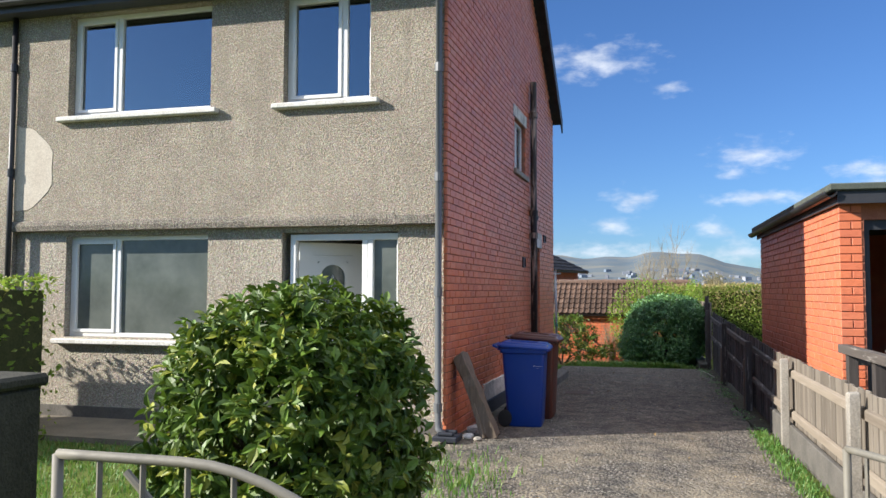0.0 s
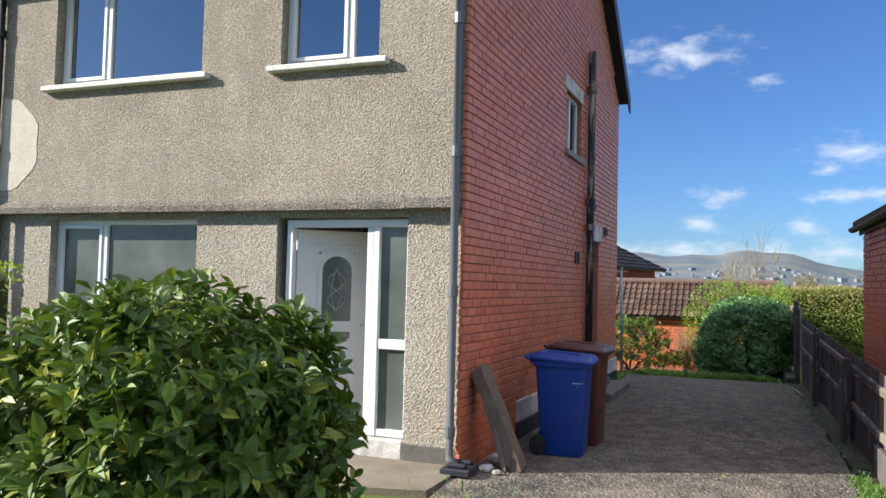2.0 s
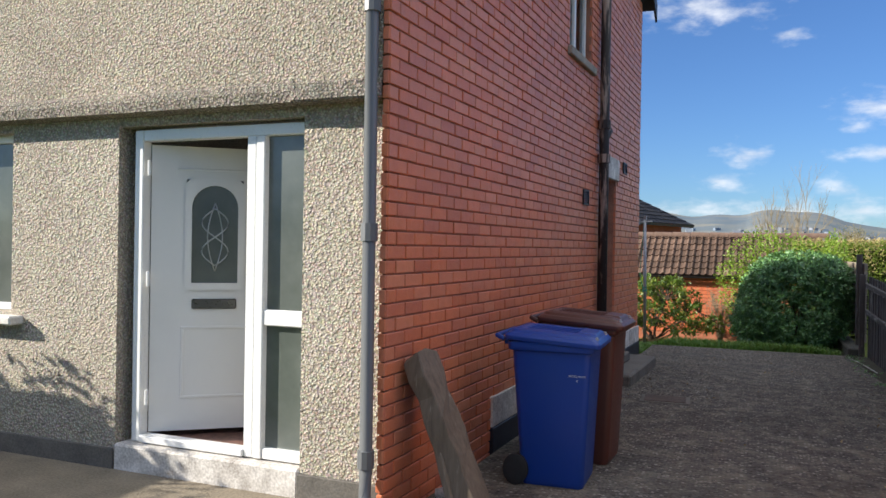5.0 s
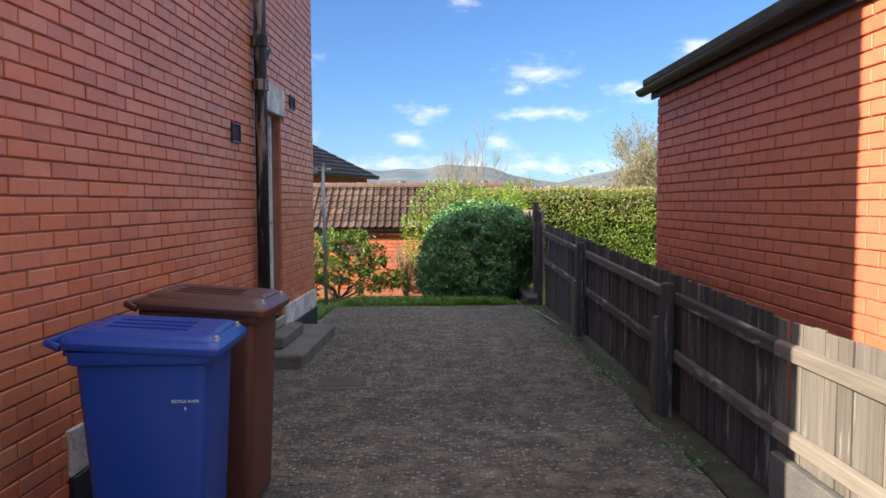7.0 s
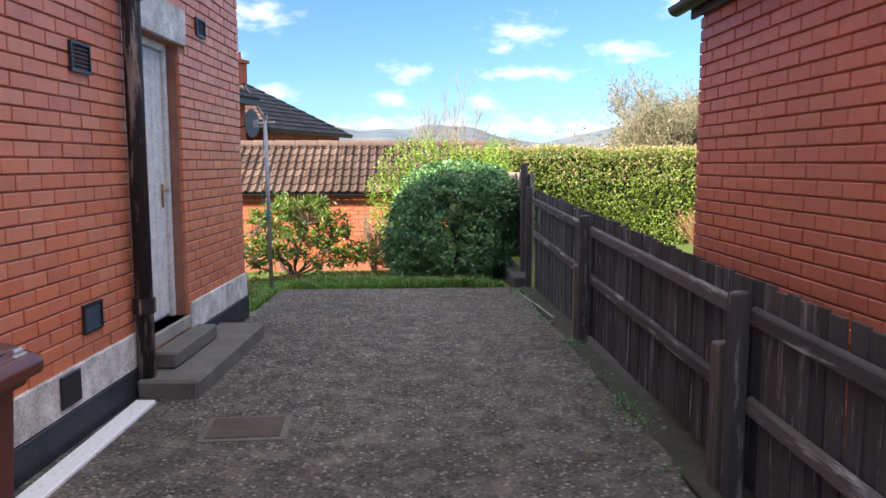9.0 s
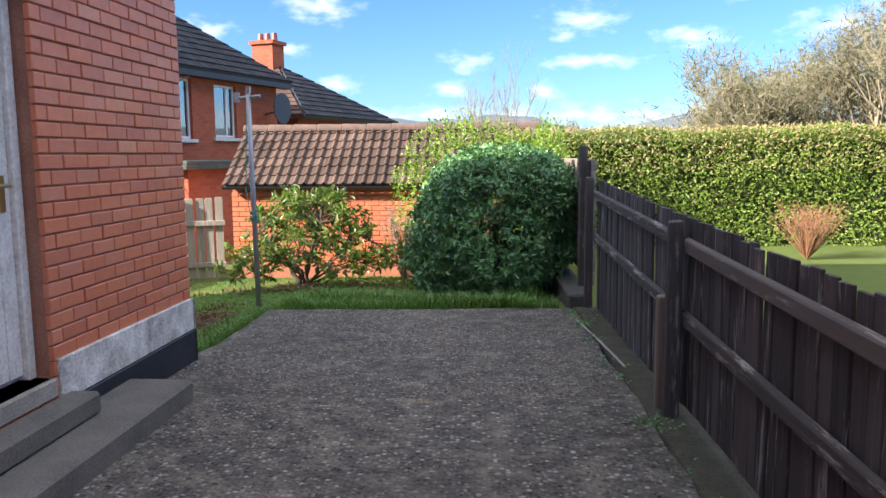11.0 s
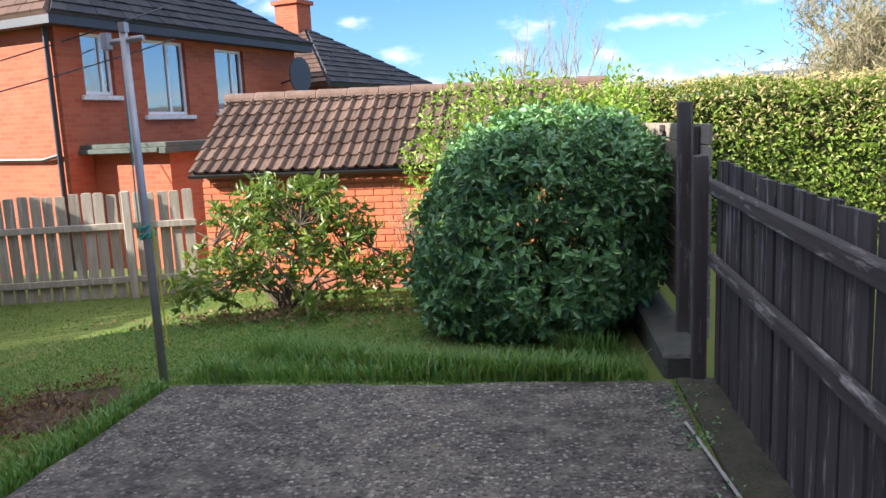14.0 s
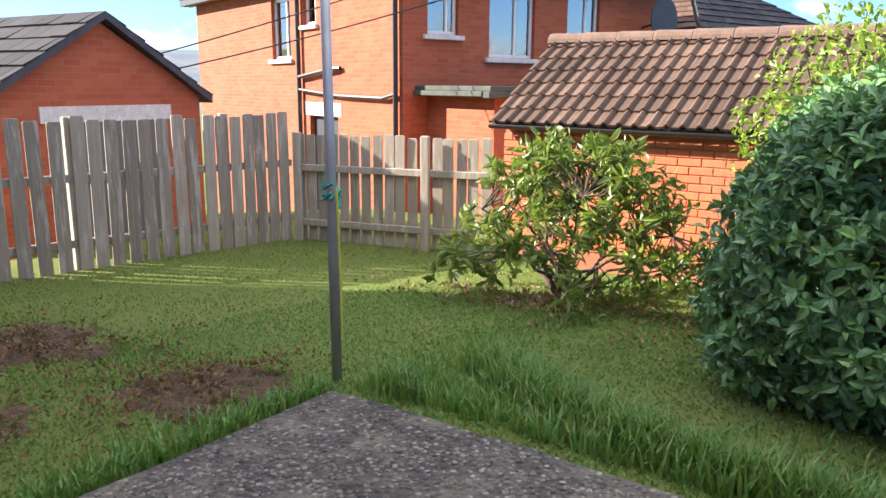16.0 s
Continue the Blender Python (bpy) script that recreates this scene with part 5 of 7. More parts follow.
def blob_points(n, c, r, seed, depth=0.35, lump=0.22, freq=2.2, zmin=None, flat=0.0):
    """Points in the outer layer of a lumpy crown, thicker at the surface."""
    rg = np.random.default_rng(seed)
    ps, ns = [], []
    while len(ps) < n:
        d = rg.normal(size=3)
        d /= np.linalg.norm(d)
        k = 1 + lump * noise.noise(Vector(d * freq) + Vector((seed, 0, 0))) + 0.5 * lump * noise.noise(Vector(d * freq * 2.7) + Vector((0, seed, 0)))
        e = 1 - depth * rg.random() ** 2.2
        sh = np.sign(d) * np.abs(d) ** (1 - flat)
        p = np.array(c) + sh * np.array(r) * k * e
        if zmin is not None and p[2] < zmin:
            continue
        ps.append(p)
        nn_ = d / np.array(r)
        ns.append(nn_ / np.linalg.norm(nn_))
    return ps, ns


def branch_net(b2, root, ends, r0, seed, bend=0.25):
    rg = random.Random(seed)
    for e in ends:
        e, p = Vector(e), Vector(root)
        mid = p.lerp(e, 0.45) + Vector((rg.uniform(-bend, bend), rg.uniform(-bend, bend), rg.uniform(0, bend)))
        b2.tube([p, mid, e], [r0, r0 * 0.6, r0 * 0.2], 6)


def whorls(ps, ns, k, seed, step=0.012):
    """Each shoot tip becomes a rosette of k leaves opening round its own axis."""
    rg = np.random.default_rng(seed)
    P, N, D = [], [], []
    for p, n_ in zip(ps, ns):
        ax = np.array(n_) + np.array([0, 0, 0.45]) + rg.normal(size=3) * 0.3
        ax /= np.linalg.norm(ax)
        t1 = np.cross(ax, rg.normal(size=3))
        t1 /= np.linalg.norm(t1)
        t2 = np.cross(ax, t1)
        for i in range(k):
            a = 2.4 * i + rg.uniform(-0.3, 0.3)
            el = 0.15 + 0.8 * i / k
            P.append(np.array(p) + ax * step * i)
            N.append(ax)
            D.append((t1 * math.cos(a) + t2 * math.sin(a)) * math.cos(el) + ax * math.sin(el))
    return P, N, D


def shrub(name, c, r, n, size, mat, label, seed, zmin, sprigs=0, whorl=0, lean=0.0, **kw):
    e = base(name, c[0], c[1], zmin)
    ps, ns = blob_points(n, c, r, seed, zmin=zmin, **kw)
    rg = random.Random(seed)
    # upright shoots that break the outline
    for _ in range(sprigs):
        i = rg.randrange(len(ps))
        if ns[i][2] < 0.15:
            continue
        top = np.array(ps[i]) + np.array([rg.uniform(-0.05, 0.05), rg.uniform(-0.05, 0.05), rg.uniform(0.05, 0.16)])
        for t in range(7):
            ps.append(np.array(ps[i]) + (top - np.array(ps[i])) * t / 6)
            ns.append(np.array([rg.uniform(-1, 1), rg.uniform(-1, 1), 0.8]))
    if lean:
        ps = [np.array([p[0] + lean * (p[2] - c[2]), p[1], p[2]]) for p in ps]
    if whorl:
        P, N, D = whorls(ps, ns, whorl, seed)
        leaf_mesh("leaves", P, N, size, mat, e, seed, 2.1, 0.2, 0.22, True, D)
    else:
        leaf_mesh("leaves", ps, ns, size, mat, e, seed)
    b2 = Build()
    ends = [ps[rg.randrange(len(ps))] for _ in range(34)]
    branch_net(b2, (c[0], c[1], zmin - 0.05), ends, 0.022, seed)
    ob = b2.done("branches", M_BARK)
    ob.parent = e
    ob.matrix_parent_inverse = e.matrix_world.inverted()
    return tagged(e, label, "shrub")


shrub("evergreen_bush", (-2.10, 3.74, 0.62), (0.70, 0.70, 0.79), 2300, 0.08, M_BUSH, "rounded glossy green evergreen bush with yellowing leaves", 3, -0.16, 24, 7, depth=0.5, lump=0.16, flat=0.18)
shrub("evergreen_shrub", (0.43, 20.25, 0.33), (0.98, 1.1, 0.95), 4300, 0.078, M_SHRUB, "large dense dark-leaved evergreen shrub on the lawn edge", 5, -0.6, 6, 7, 0.2, depth=0.35, lump=0.14, flat=0.24)
shrub("privet_bush", (0.12, 21.8, 0.66), (1.08, 0.7, 1.2), 6000, 0.06, M_PRIVET, "yellow-green privet growing up behind the shrub", 7, -0.6, 60, depth=0.5, lump=0.3)
shrub("privet_bush", (1.3, 22.0, 0.70), (0.34, 1.1, 1.0), 4200, 0.06, M_PRIVET, "yellow-green privet growing up beside the screen", 9, -0.6, 30, depth=0.5, lump=0.3)
# rhododendron: open branching with leaf whorls
rh = base("rhododendron", -2.3, 21.4, lawn_z(-2.3, 21.4))
rg = random.Random(21)
b2 = Build()
ps, ns = [], []
root = Vector((-2.3, 21.4, lawn_z(-2.3, 21.4) - 0.05))
limbs = []
for i in range(13):
    a = 2 * math.pi * i / 13 + rg.uniform(-0.2, 0.2)
    reach, high = rg.uniform(0.5, 1.15), rg.uniform(0.25, 1.05)
    pts_ = [root + Vector((rg.uniform(-0.05, 0.05), rg.uniform(-0.05, 0.05), 0))]
    for t in range(1, 7):
        u = t / 6
        pts_.append(root + Vector((reach * math.cos(a) * u ** 1.2 + rg.uniform(-0.05, 0.05), 0.7 * reach * math.sin(a) * u ** 1.2 + rg.uniform(-0.05, 0.05), high * u ** 0.75 + rg.uniform(-0.03, 0.03))))
    b2.tube(pts_, [0.026, 0.022, 0.019, 0.016, 0.013, 0.01, 0.007], 6)
    limbs += pts_[2:]
for i in range(230):
    a, h = rg.uniform(0, 2 * math.pi), rg.random()
    rad = 1.55 * (1 - 0.74 * h ** 1.3) * rg.uniform(0.4, 1.05)
    e = Vector((-2.2 + rad * math.cos(a), 21.4 + 0.72 * rad * math.sin(a), -0.45 + 1.30 * h * rg.uniform(0.85, 1.0)))
    src = min(limbs, key=lambda p: (p - e).length + 0.4 * max(0.0, p.z - e.z))
    mid = src.lerp(e, 0.5) + Vector((rg.uniform(-0.07, 0.07), rg.uniform(-0.07, 0.07), rg.uniform(-0.06, 0.05)))
    b2.tube([src, mid, e], [0.009, 0.006, 0.003], 5)
    for t in range(14):
        ps.append(np.array(e) + np.array([rg.gauss(0, 0.035), rg.gauss(0, 0.035), rg.gauss(0, 0.03)]))
        ns.append(np.array([math.cos(t * 2.4), math.sin(t * 2.4), 0.15]))
leaf_mesh("leaves", ps, ns, 0.12, M_RHODO, rh, 21, 3.0, 0.15, 0.25)
ob = b2.done("branches", M_BARK)
ob.parent = rh
ob.matrix_parent_inverse = rh.matrix_world.inverted()
tagged(rh, "open straggling rhododendron with yellow-green leaf whorls", "shrub")
# dry twiggy shrub at the shed wall
def twig_fan(name, c, n, h, spread, mat, label, seed, r0=0.006):
    e = base(name, *c)
    b3 = Build()
    rg2 = random.Random(seed)
    for _ in range(n):
        a, s = rg2.uniform(0, 6.283), rg2.uniform(0.1, spread)
        tip = Vector(c) + Vector((s * math.cos(a), s * math.sin(a), h * rg2.uniform(0.6, 1.0)))
        mid = Vector(c).lerp(tip, 0.55) + Vector((rg2.uniform(-0.08, 0.08), rg2.uniform(-0.08, 0.08), 0.05))
        b3.tube([Vector(c), mid, tip], [r0, r0 * 0.7, r0 * 0.25], 4)
        for _k in range(5):
            t2 = mid.lerp(tip, rg2.random()) 
            b3.tube([t2, t2 + Vector((rg2.uniform(-0.2, 0.2), rg2.uniform(-0.2, 0.2), rg2.uniform(0.05, 0.25))) * h * 0.5], [r0 * 0.5, r0 * 0.2], 3)
    ob2 = b3.done("twigs", mat)
    ob2.parent = e
    ob2.matrix_parent_inverse = e.matrix_world.inverted()
    return tagged(e, label, "shrub")


twig_fan("dry_shrub", (-0.95, 22.45, -0.75), 70, 1.35, 0.5, M_TWIG, "pale dry twiggy shrub against the outbuilding wall", 6)
twig_fan("dry_shrub", (5.0, 21.5, -0.28), 150, 0.85, 0.55, M_RUSSET, "russet dry garden shrub in front of the hedge", 8, 0.005)


M_FINETWIG = leaf_mat("fine_budding_twig", [(0.16, 0.135, 0.075), (0.23, 0.20, 0.10), (0.30, 0.25, 0.15), (0.19, 0.19, 0.07), (0.26, 0.21, 0.13)], 0.8, 0.2)


# bare trees
def bare_tree(name, c, h, seed, label, spread=0.5, r0=0.05, levels=4, kids=4, mat=M_TWIG, n0=1, up=0.25, buds=0):
    e = base(name, *c)
    b3 = Build()
    rg2 = random.Random(seed)
    tips = []

    def grow(p, d, l, r, lev):
        d = d.normalized()
        q1 = p + d * l * 0.5 + Vector((rg2.uniform(-1, 1), rg2.uniform(-1, 1), 0)) * l * 0.06
        q2 = p + d * l + Vector((rg2.uniform(-1, 1), rg2.uniform(-1, 1), rg2.uniform(0, 1))) * l * 0.08
        b3.tube([p, q1, q2], [r, r * 0.8, r * 0.55], 6 if lev > 2 else 4)
        if lev == 0:
            tips.extend((q1, q2))
            return
        for _ in range(kids):
            t = rg2.uniform(0.4, 1.0)
            o = p.lerp(q1, t * 2) if t < 0.5 else q1.lerp(q2, t * 2 - 1)
            nd = d + Vector((rg2.uniform(-1, 1), rg2.uniform(-1, 1), rg2.uniform(-0.3, 0.8))) * spread + Vector((0, 0, up))
            grow(o, nd, l * rg2.uniform(0.5, 0.78), r * 0.55, lev - 1)

    for _ in range(n0):
        grow(Vector(c), Vector((rg2.uniform(-0.4, 0.4) if n0 > 1 else 0, rg2.uniform(-0.4, 0.4) if n0 > 1 else 0, 1)), h * 0.42, r0, levels)
    ob2 = b3.done("branches", mat)
    ob2.parent = e
    ob2.matrix_parent_inverse = e.matrix_world.inverted()
    if buds:
        pp = [p + Vector((rg2.gauss(0, 0.09), rg2.gauss(0, 0.09), rg2.gauss(0, 0.09))) for p in tips for _ in range(buds)]
        leaf_mesh("twigs", [tuple(p) for p in pp], [(rg2.uniform(-1, 1), rg2.uniform(-1, 1), 0.6) for _ in pp], 0.17, M_FINETWIG, e, seed, 9.0, quad=False)
    return tagged(e, label, "tree")


bare_tree("bare_tree", (0.6, 30.0, -1.0), 4.6, 4, "thin bare-branched young tree beyond the hedge", 0.6, 0.032, 4, 4, M_TWIG, 3, 0.3)
for i, (x, y, z, h, s) in enumerate(((6.2, 26.5, -0.6, 4.2, 9), (8.0, 25.5, -0.6, 5.2, 10), (10.0, 26.5, -0.6, 5.4, 12), (7.2, 28.5, -0.8, 4.6, 13), (12.5, 25, -0.6, 5.6, 14), (3.6, 33, -1.2, 3.6, 16))):
    t_ = bare_tree("bare_tree", (x, y, z), h, s, "pale bare winter tree behind the hedge", 0.95, 0.05, 4, 5, M_TWIG, 3, 0.12, 3)
    t_["group"] = "bare winter trees"
for i, (x, y, h, s) in enumerate(((-4.5, -9, 9, 31), (-9, -11, 10, 32), (1.5, -13, 10, 33))):
    t_ = bare_tree("street_tree", (x, y, -0.2), h, s, "tall bare street tree across the road", 0.5, 0.16, 4, 5, M_BARK, 1, 0.3)
    t_["group"] = "street trees"

# hedges: upright block with leaves on its faces
def hedge(name, x0, x1, y0, y1, z0, z1, n, size, mat, top_mat, label, seed, top_n=0):
    e = base(name, (x0 + x1) / 2, (y0 + y1) / 2, z0)
    rg2 = np.random.default_rng(seed)
    ps_, ns_ = [], []
    for _ in range(n):
        face = rg2.random()
        x = rg2.uniform(x0, x1)
        wob = 0.12 * noise.noise((x * 0.9, seed, 0))
        if face < 0.62:
            z = rg2.uniform(z0, z1 + wob)
            w2 = 0.10 * noise.noise((x * 1.6, z * 1.6, seed))
            ps_.append((x, y0 + w2 + 0.25 * rg2.random() ** 2, z))
            ns_.append((0, -1, 0.2))
        elif face < 0.92:
            ps_.append((x, rg2.uniform(y0, y1), z1 + wob - 0.2 * rg2.random() ** 2))
            ns_.append((0, -0.2, 1))
        else:
            sx_ = rg2.random() < 0.5
            ps_.append((x0 if sx_ else x1, rg2.uniform(y0, y1), rg2.uniform(z0, z1)))
            ns_.append((-1 if sx_ else 1, 0, 0.2))
    leaf_mesh("leaves", ps_, ns_, size, mat, e, seed, 1.8, quad=False)
    if top_n:
        ps_, ns_ = [], []
        for _ in range(top_n):
            x = rg2.uniform(x0, x1)
            if rg2.random() < 0.5:
                ps_.append((x, y0 + rg2.uniform(-0.08, 0.12), z1 + 0.05 - 0.75 * rg2.random() ** 1.8))
                ns_.append((0, -1, 0.6))
                continue
            ps_.append((x, rg2.uniform(y0 - 0.05, y1), z1 + 0.12 * noise.noise((x * 0.9, seed, 0)) + rg2.uniform(-0.12, 0.07)))
            ns_.append((0, -0.2, 1))
        leaf_mesh("dry_tips", ps_, ns_, size * 1.1, top_mat, e, seed + 1, 3.2, quad=False)
    # dark block standing in for the shade deep inside the hedge
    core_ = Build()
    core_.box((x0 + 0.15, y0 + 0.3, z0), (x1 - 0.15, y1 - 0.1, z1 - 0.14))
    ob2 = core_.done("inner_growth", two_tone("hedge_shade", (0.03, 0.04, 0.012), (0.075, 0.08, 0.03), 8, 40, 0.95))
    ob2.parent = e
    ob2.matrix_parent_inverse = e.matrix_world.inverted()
    return tagged(e, label, "hedge")


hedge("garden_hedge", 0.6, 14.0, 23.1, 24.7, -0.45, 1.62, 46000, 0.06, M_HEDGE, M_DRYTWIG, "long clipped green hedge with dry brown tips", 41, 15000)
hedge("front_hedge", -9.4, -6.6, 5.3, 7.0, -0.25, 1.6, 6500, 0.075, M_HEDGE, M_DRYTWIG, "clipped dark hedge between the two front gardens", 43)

# hedge and road added out of view, so the panes reflect something dark
hedge("street_hedge", -22.0, 14.0, -12.5, -11.0, -0.3, 2.6, 6000, 0.16, M_HEDGE, M_DRYTWIG, "dark unseen hedge added beyond the street for the window reflections", 47)
q = Build()
q.box((-60, -9.5, -0.3), (60, -4.0, -0.14))
tagged(q.done("road", two_tone("asphalt", (0.04, 0.04, 0.042), (0.065, 0.063, 0.06), 3, 90, 0.9)), "plain grey asphalt street added unseen in front of the houses", "road", kind="structure")

# ---- outbuilding behind the lawn ----
SH_Y, SH_X0, SH_X1, SH_Z, SH_RY, SH_RZ = 22.95, -3.86, 1.0, 0.80, 24.3, 1.80
SHED = pose(SH_X0, SH_Y, 0)
shed = base("outbuilding", -0.3, 24.3, -0.9)
q = Build()
q.box((SH_X0 + 0.012, SH_Y + 0.012, -1.4), (SH_X1, SH_Y + 0.25, SH_Z - 0.05)).box((SH_X0 + 0.012, SH_Y + 0.25, -1.4), (SH_X0 + 0.25, 25.6, SH_Z - 0.05)).box((SH_X1 - 0.22, SH_Y + 0.25, -1.4), (SH_X1, 25.6, SH_Z - 0.05)).box((SH_X0 + 0.25, 25.35, -1.4), (SH_X1 - 0.22, 25.6, SH_Z - 0.05))
for xx in (SH_X0 + 0.012, SH_X1 - 0.22):
    q.loft([[(xx, SH_Y + 0.05, SH_Z - 0.05), (xx, 25.6, SH_Z - 0.05), (xx, SH_RY, SH_RZ - 0.12)], [(xx + 0.22, SH_Y + 0.05, SH_Z - 0.05), (xx + 0.22, 25.6, SH_Z - 0.05), (xx + 0.22, SH_RY, SH_RZ - 0.12)]])
ob = q.done("wall", M_GMORTAR)
ob.parent = shed
ob.matrix_parent_inverse = shed.matrix_world.inverted()
shed_wall = ob
# roof deck, tiles, ridge
q = Build()
ey = SH_Y - 0.10
ez = SH_Z - 0.02
for yy, ss in ((ey, 1), (25.7, -1)):
    q.loft([[(SH_X0 - 0.1, yy, ez), (SH_X1 + 0.1, yy, ez), (SH_X1 + 0.1, SH_RY, SH_RZ - 0.08), (SH_X0 - 0.1, SH_RY, SH_RZ - 0.08)], [(SH_X0 - 0.1, yy, ez + 0.03), (SH_X1 + 0.1, yy, ez + 0.03), (SH_X1 + 0.1, SH_RY, SH_RZ - 0.05), (SH_X0 - 0.1, SH_RY, SH_RZ - 0.05)]])
ob = q.done("roof_deck", M_WOOD_D)
ob.parent = shed
ob.matrix_parent_inverse = shed.matrix_world.inverted()


def tile_piece(w, l):
    """A double-roll tile: two humps across, thick lower edge."""
    prof_ = []
    n = 16
    for i in range(n + 1):
        u = i / n
        hump = max(0.0, math.cos(2 * math.pi * (u * 2 - 0.5))) ** 1.2
        prof_.append((u * w, 0.038 * hump))
    v, f = [], []
    for s, lift in ((0.0, 0.030), (l, 0.004)):
        for x, z in prof_:
            v.append((x, s, z + lift))
    for x, z in prof_:
        v.append((x, 0.0, z + 0.004))
    m_ = n + 1
    for i in range(n):
        f.append((i, i + 1, m_ + i + 1, m_ + i))
        f.append((2 * m_ + i, 2 * m_ + i + 1, i + 1, i))
    return v, f


TW, TL = 0.325, 0.265
tv, tf = tile_piece(TW, TL)
tile_me = bpy.data.meshes.new("roof_tile")
tile_me.from_pydata(tv, [], tf)


def tile_mat():
    m, nt, b = material("weathered_roof_tile")
    p = world_pos(nt)
    r = nt.nodes.new("ShaderNodeObjectInfo").outputs["Random"]
    col = ramp(nt, r, [(0.1, (0.075, 0.046, 0.033)), (0.5, (0.112, 0.069, 0.050)), (0.9, (0.155, 0.097, 0.070))])
    nz = noise_tex(nt, p, 16, 6, 0.65)
    col = mix(nt, ramp(nt, nz, [(0.5, (0, 0, 0)), (0.68, (0.75, 0.75, 0.75))]), col, (0.075, 0.058, 0.045))
    f = noise_tex(nt, p, 55, 4)
    col = mix(nt, ramp(nt, f, [(0.62, (0, 0, 0)), (0.72, (0.45, 0.45, 0.45))]), col, (0.24, 0.20, 0.16))
    link(nt, col, b.inputs["Base Color"])
    b.inputs["Roughness"].default_value = 0.92
    b.inputs["Specular IOR Level"].default_value = 0.25
    bump(nt, b, nz, 0.6, 0.01)
    return m


tile_me.materials.append(tile_mat())
slope = math.degrees(math.atan2(SH_RZ - 0.05 - (ez + 0.03), SH_RY - ey))
slen = math.hypot(SH_RZ - 0.05 - (ez + 0.03), SH_RY - ey)
rg = random.Random(51)
rows_n = int(math.ceil(slen / TL))
for j in range(rows_n):
    i = 0
    while SH_X0 - 0.12 + i * TW < SH_X1:
        ob = new("roof_tile", tile_me)
        ob.parent = shed
        s = j * TL - 0.03
        ob.matrix_world = pose(SH_X0 - 0.12, ey, ez + 0.032, slope, 0, 0) @ pose(i * TW, s, 0, rg.uniform(-0.5, 0.5), rg.uniform(-0.5, 0.5), rg.uniform(-0.4, 0.4))
        i += 1
x = SH_X0 - 0.14
while x < SH_X1:
    q = Build()
    q.loft([[(x + dx_, SH_RY + r_ * math.cos(a), SH_RZ - 0.07 + r_ * math.sin(a)) for a in [math.pi * i / 8 for i in range(9)]] for dx_, r_ in ((0, 0.115), (0.02, 0.12), (0.44, 0.11))])
    ob = q.done("ridge_tile", M_ROOFTILE)
    ob.parent = shed
    ob.matrix_parent_inverse = shed.matrix_world.inverted()
    x += 0.45
tagged(shed, "low red brick outbuilding with a brown roll-tiled roof", "outbuilding")
gutter("gutter", (SH_X0 - 0.1, ey - 0.05, ez + 0.0), (SH_X1, ey - 0.05, ez - 0.015), 0.045, "thin dark gutter along the outbuilding eave")

def tile_courses(p, pitch=0.3, wid=0.3, lift=0.035, seed=0):
    """Overlapping stepped tiles over a roof plane: eave from p[0] to p[1], ridge from p[3] to p[2]."""
    a, b, c, d = (Vector(v) for v in p)
    n = (b - a).cross(d - a).normalized()
    n = n if n.z > 0 else -n
    rows_ = max(2, int(((d + c) / 2 - (a + b) / 2).length / pitch))
    rg2 = random.Random(seed)
    q_ = Build()
    for j in range(rows_):
        t0, t1 = j / rows_, min(1.0, (j + 1.15) / rows_)
        l0, r0, l1, r1 = a.lerp(d, t0), b.lerp(c, t0), a.lerp(d, t1), b.lerp(c, t1)
        k_ = max(1, int((r0 - l0).length / wid))
        off = 0.5 / k_ if j % 2 else 0.0
        for i in range(-1, k_ + 1):
            u0, u1 = max(0.0, i / k_ + off), min(1.0, (i + 0.96) / k_ + off)
            if u1 - u0 < 0.2 / k_:
                continue
            z_ = lift + rg2.uniform(-0.008, 0.008)
            w_ = [l0.lerp(r0, u0), l0.lerp(r0, u1), l1.lerp(r1, u1), l1.lerp(r1, u0)]
            q_.add([w_[0] + n * z_, w_[1] + n * z_, w_[2] + n * 0.004, w_[3] + n * 0.004, w_[0], w_[1]], [(0, 1, 2, 3), (4, 5, 1, 0), (3, 4, 0), (1, 5, 2)])
    return q_


def course_mat(name, tones):
    m, nt, b = material(name)
    p = world_pos(nt)
    r = nt.nodes.new("ShaderNodeNewGeometry").outputs["Random Per Island"]
    col = ramp(nt, r, [((i + 0.5) / len(tones), c) for i, c in enumerate(tones)])
    n = noise_tex(nt, p, 7, 5, 0.65)
    col = mix(nt, 0.35, col, mix(nt, n, tuple(v * 0.5 for v in tones[0]), tones[-1]))
    link(nt, col, b.inputs["Base Color"])
    b.inputs["Roughness"].default_value = 0.9
    b.inputs["Specular IOR Level"].default_value = 0.2
    bump(nt, b, n, 0.4, 0.01)
    return m


M_TILE_B = course_mat("brown_plain_tile", [(0.085, 0.05, 0.036), (0.12, 0.07, 0.05), (0.15, 0.09, 0.065), (0.10, 0.06, 0.045)])
M_TILE_D = course_mat("dark_plain_tile", [(0.03, 0.03, 0.034), (0.045, 0.044, 0.048), (0.06, 0.057, 0.06), (0.038, 0.037, 0.042)])

# ---- neighbour's house ----
NB = pose(-7.4, 25.6, 0, 0, 0, -17.9)
nb = base("neighbour_house", -10, 29, -2)


def nb_add(bld, name, mat, bevel=0.0, uv=False):
    ob_ = bld.done(name, mat, bevel=bevel)
    if uv:
        uv_by_plane(ob_, NB)
    ob_.parent = nb
    ob_.matrix_parent_inverse = nb.matrix_world.inverted()
    return ob_


